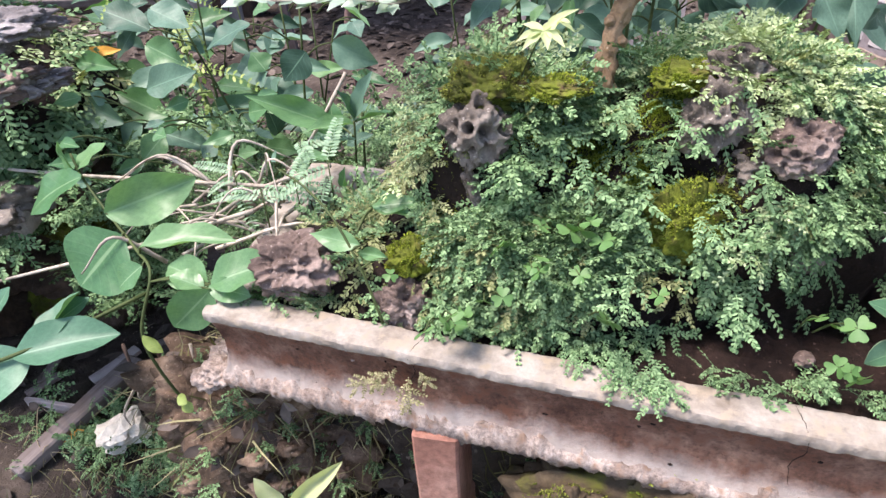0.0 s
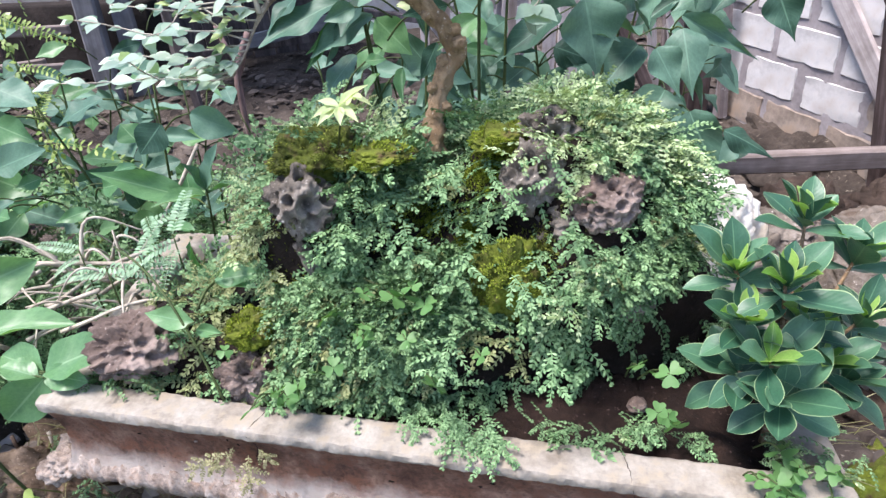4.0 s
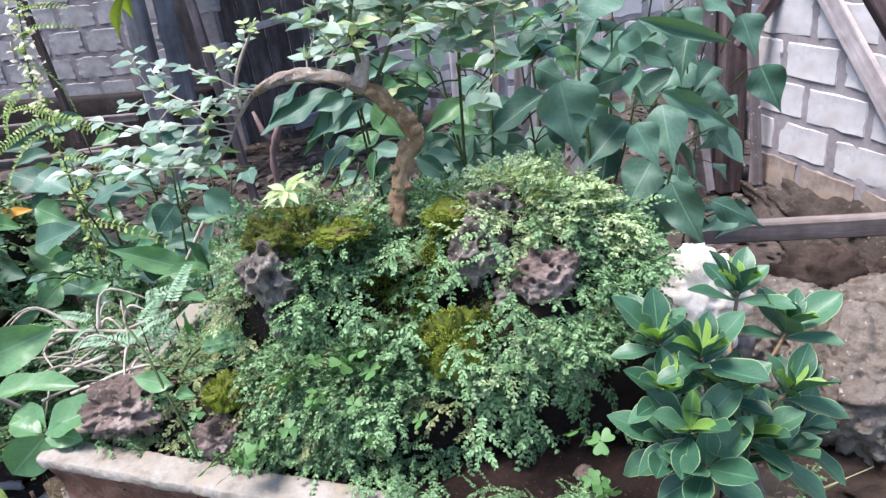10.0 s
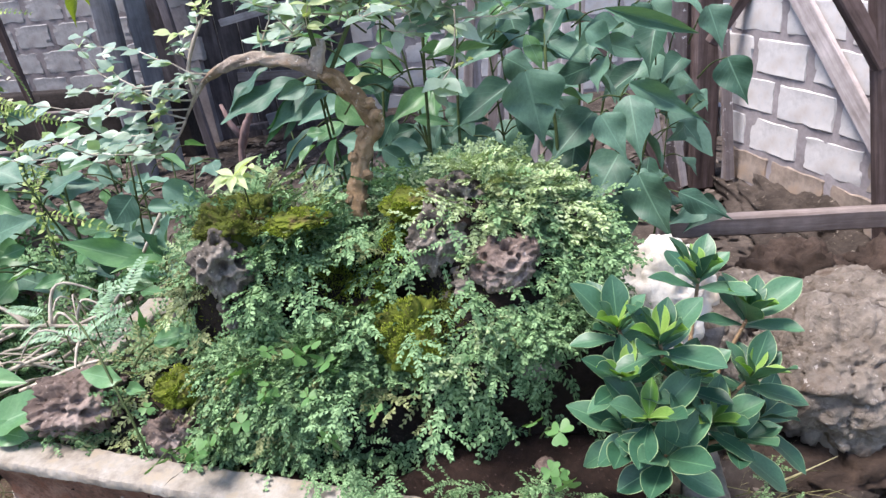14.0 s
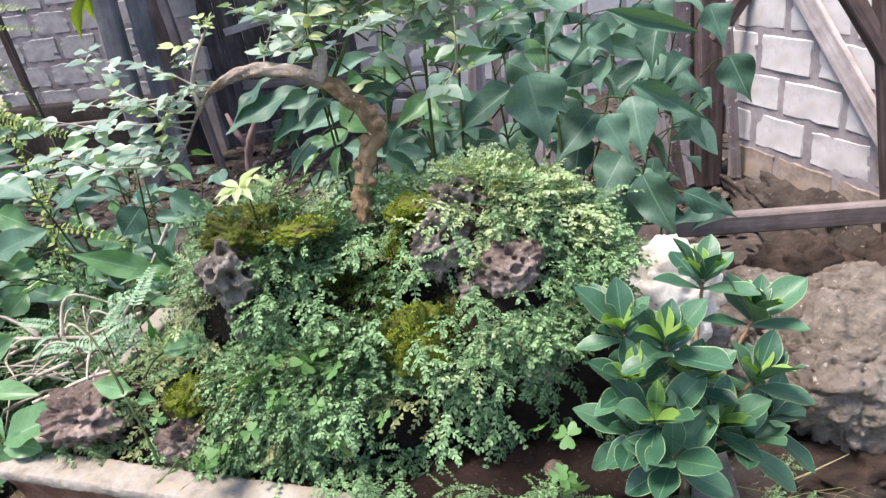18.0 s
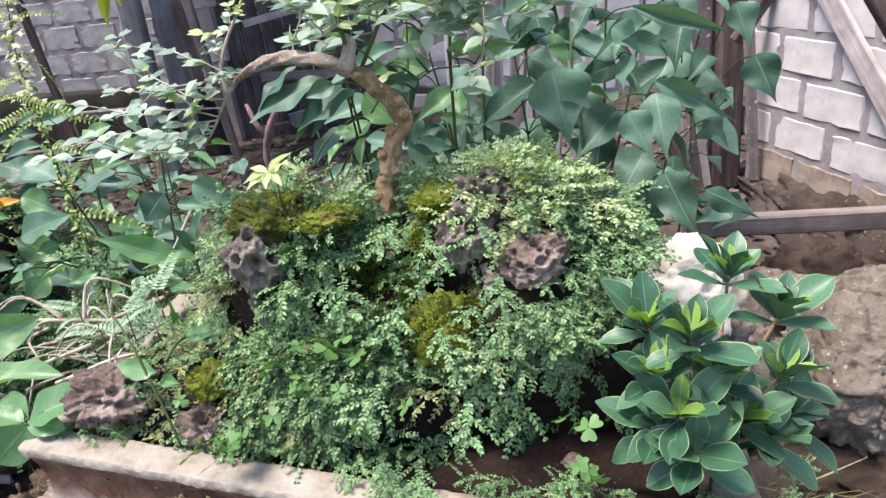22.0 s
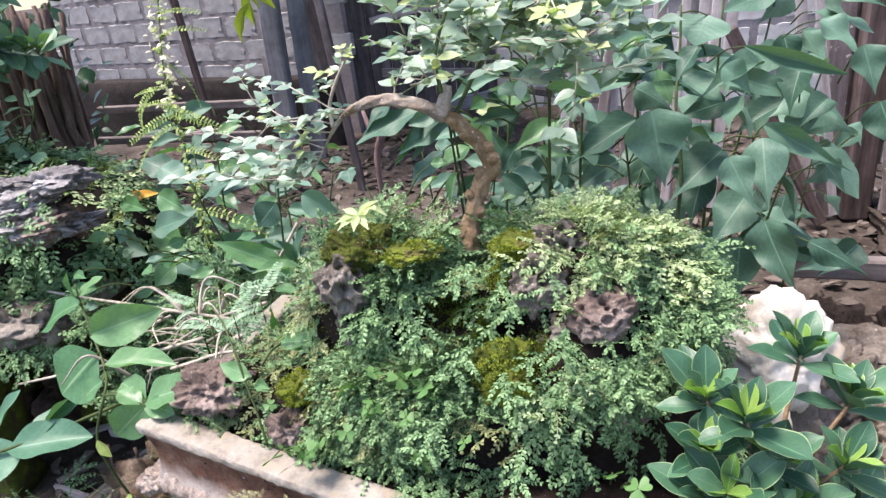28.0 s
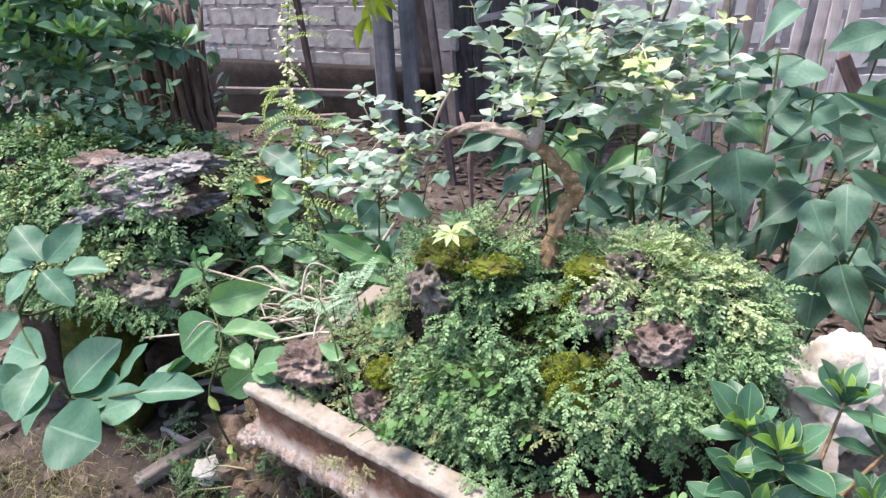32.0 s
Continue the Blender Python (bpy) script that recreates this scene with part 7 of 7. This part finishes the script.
for i in range(190):
    x, y = rg.gauss(-0.46, 0.11), rg.uniform(0.80, 1.02)
    z = max(0.03, 0.42 - abs(x + 0.42) * 1.3 - rg.uniform(0, 0.35))
    b = rock_bm((rg.uniform(0.010, 0.03), rg.uniform(0.01, 0.02), rg.uniform(0.008, 0.018)), i, 3, 0.6, 1.8, crag=0.25)
    b.verts.index_update()
    m = Matrix.Translation((x, y - 0.10 * (0.45 - z), z))
    clod.add([m @ v.co for v in b.verts], [tuple(v.index for v in f.verts) for f in b.faces])
    b.free()
tagged(part("earth_clods", clod.data(), M_CLOD), "crumbled brown clods under the trough's end", "earth", kind="stuff")
gr.make("grass", L_GRASS, "short dry grass and moss on the ground", "grass")
wd = Scatter(PILEA)
for i in range(900):
    x, y = rg.uniform(-1.2, 0.9), rg.uniform(0.35, 1.2)
    if noise.noise(Vector((x * 3, y * 3, 5))) < 0.0:
        continue
    wd.put(rg.randrange(12), aim((x, y, ground_z(x, y) + 0.01), (rg.uniform(-1, 1), rg.uniform(-1, 1), rg.uniform(0.3, 1.2)), (0, -0.3, 1)), rg.uniform(0.8, 1.5))
for ob in HEAPS:
    vs = [v for v in ob.data.vertices if v.normal.y < 0.3 and v.normal.z > -0.3]
    for i in range(70):
        v = rg.choice(vs)
        wd.put(rg.randrange(12), aim(v.co + ob.location, v.normal + Vector((rg.uniform(-0.7, 0.7), rg.uniform(-0.7, 0), rg.uniform(-0.2, 0.6))), (0, -0.3, 1)), rg.uniform(0.5, 0.9))
for i in range(330):
    x, y = rg.uniform(-0.95, -0.1), rg.uniform(1.15, 1.75)
    wd.put(rg.randrange(12), aim((x, y, rg.uniform(0.35, 0.72) - 0.3 * max(0, y - 1.4)), (rg.uniform(-1, 1), rg.uniform(-1, 0.5), rg.uniform(-0.1, 1.0)), (0, -0.3, 1)), rg.uniform(0.9, 1.8))
for i in range(110):
    x = rg.uniform(-2.0, -0.95)
    wd.put(rg.randrange(12), aim((x, 1.12 + 0.06 * rg.random() + 0.05 * max(0, -1.3 - x), rg.uniform(0.62, 0.70)), (rg.uniform(-1, 1), -1, rg.uniform(-1.2, 0.3)), (0, -0.3, 1)), rg.uniform(0.9, 1.6))
wd.make("low_weeds", L_PILEA, "low green weeds behind and below the trough", "weeds")
YF = leaf_mesh("leaf", VROUND, 0.3, 0.1, 0.06, L_YELLOW, 6)
foot = Vector(YLEAVES[0][0])
young = thing("seedling", (foot.x, foot.y, 0.0), "young plant with two broad yellowish leaves in the grass", "seedling")
part("stem", tube([(0, 0.01, 0), (0.004, 0.004, foot.z * 0.6), (0, 0, foot.z)], [0.003, 0.0025, 0.002], 6), M_STEM, young)
for b, t, w in YLEAVES:
    lay_leaf(YF, young, b, t, w, (0, -0.75, 0.65))
FL = leaf_mesh("leaf", OVATE, 0.3, 0.1, 0.1, L_ORANGE)
for q, s in (((-1.05, 1.08, 0.03), 0.07), (ORANGE_AT, 0.10)):
    ob = lay_leaf(FL, None, q, (q[0] + s, q[1] + 0.02, q[2] + 0.3 * s), s * 0.5, (0, -0.5, 0.8), name="fallen_leaf")
    tagged(ob, "orange dead leaf caught among the plants", "leaf", "fallen leaves")

# leaves hanging in from above
HANG = [leaf_mesh("leaf", OVATE, 0.25, b, 0.05, L_OLIVE) for b in (0.1, 0.3)]
hang = thing("hanging_sprig", (-0.40, 1.62, 1.75), "olive-yellow leaves hanging from a thin twig", "sprig")
part("twig", tube(curve_pts([(-0.02, 0.02, 0.9), (0, 0, 0.3), (0.0, 0.0, -0.32)], 6), lerp_list([0.004, 0.002], 13), 6), M_TWIG, hang)
for i in range(11):
    z = 1.43 - 0.012 * i + 0.10 * (i % 3)
    o = Vector((-0.40, 1.62, z + 0.02))
    a = 2.4 * i
    lay_leaf(HANG[i % 2], hang, o, o + Vector((0.09 * math.cos(a), 0.04 * math.sin(a), -0.10)), 0.035, (0, -0.8, 0.4))

for k in range(9):
    u = (-0.012 - 0.02 * (k % 3), 0.02 + 0.05 * (k // 3) + 0.01 * (k % 2), 0.488 - 0.012 * (k % 3) + 0.008 * (k % 2))
    ob = part("crust_lump", rock_bm((0.028, 0.024, 0.018), 200 + k, 4, 0.45, 2.0, 2, 0.3, 0.3, 0, 0.12), M_CRUST, trough)
    ob.location = u
sc = Scatter(fuzz(rg, 1))
bank = [ob for ob in bpy.data.objects if ob.name == "moss_bank"][0]
for i in range(6000):
    v = bank.data.vertices[rg.randrange(len(bank.data.vertices))]
    if v.normal.y > 0.3 or noise.noise(v.co * 9) < 0.05:
        continue
    sc.put(0, aim(v.co + bank.location, v.normal + Vector((rg.uniform(-0.7, 0.7), rg.uniform(-0.7, 0.2), rg.uniform(-0.2, 0.6))), v.normal), rg.uniform(0.8, 2.0))
sc.make("moss_felt", L_MOSS, "bright yellow-green moss under the trough", "moss")

# cracks and dark chips in the trough
def crack(points, r):
    line = curve_pts(points, 6)
    line = [p + Vector((0.002 * noise.noise(p * 140), 0, 0.001 * noise.noise(p * 160))) for p in line]
    part("crack", tube(line, lerp_list([r * 0.5, r, r * 0.4], len(line)), 5), M_SOIL, trough)


for u, lean in ((0.345, 0.012), (0.86, -0.01)):
    crack([(u + lean, 0.046, 0.6484), (u + lean * 0.5, 0.025, 0.6484), (u, 0.004, 0.6484)], 0.0006)
    crack([(u, -0.003, 0.640), (u + 0.006, 0.006, 0.610), (u - 0.004, 0.012, 0.578), (u + 0.003, 0.009, 0.54)], 0.0006)
for k in range(18):
    u, z = rg.uniform(0.03, 1.0), rg.uniform(0.515, 0.628)
    y = float(np.interp(z, (0.508, 0.522, 0.550, 0.578, 0.604, 0.626), (0.003, 0.008, 0.015, 0.016, 0.011, 0.005)))
    b = rock_bm((rg.uniform(0.0015, 0.0045), 0.0014, rg.uniform(0.001, 0.003)), 400 + k, 2, 0.5, 1.5)
    ob = part("chip", b, M_SOIL if k % 3 else M_CRUST, trough)
    ob.location = (u, y, z)
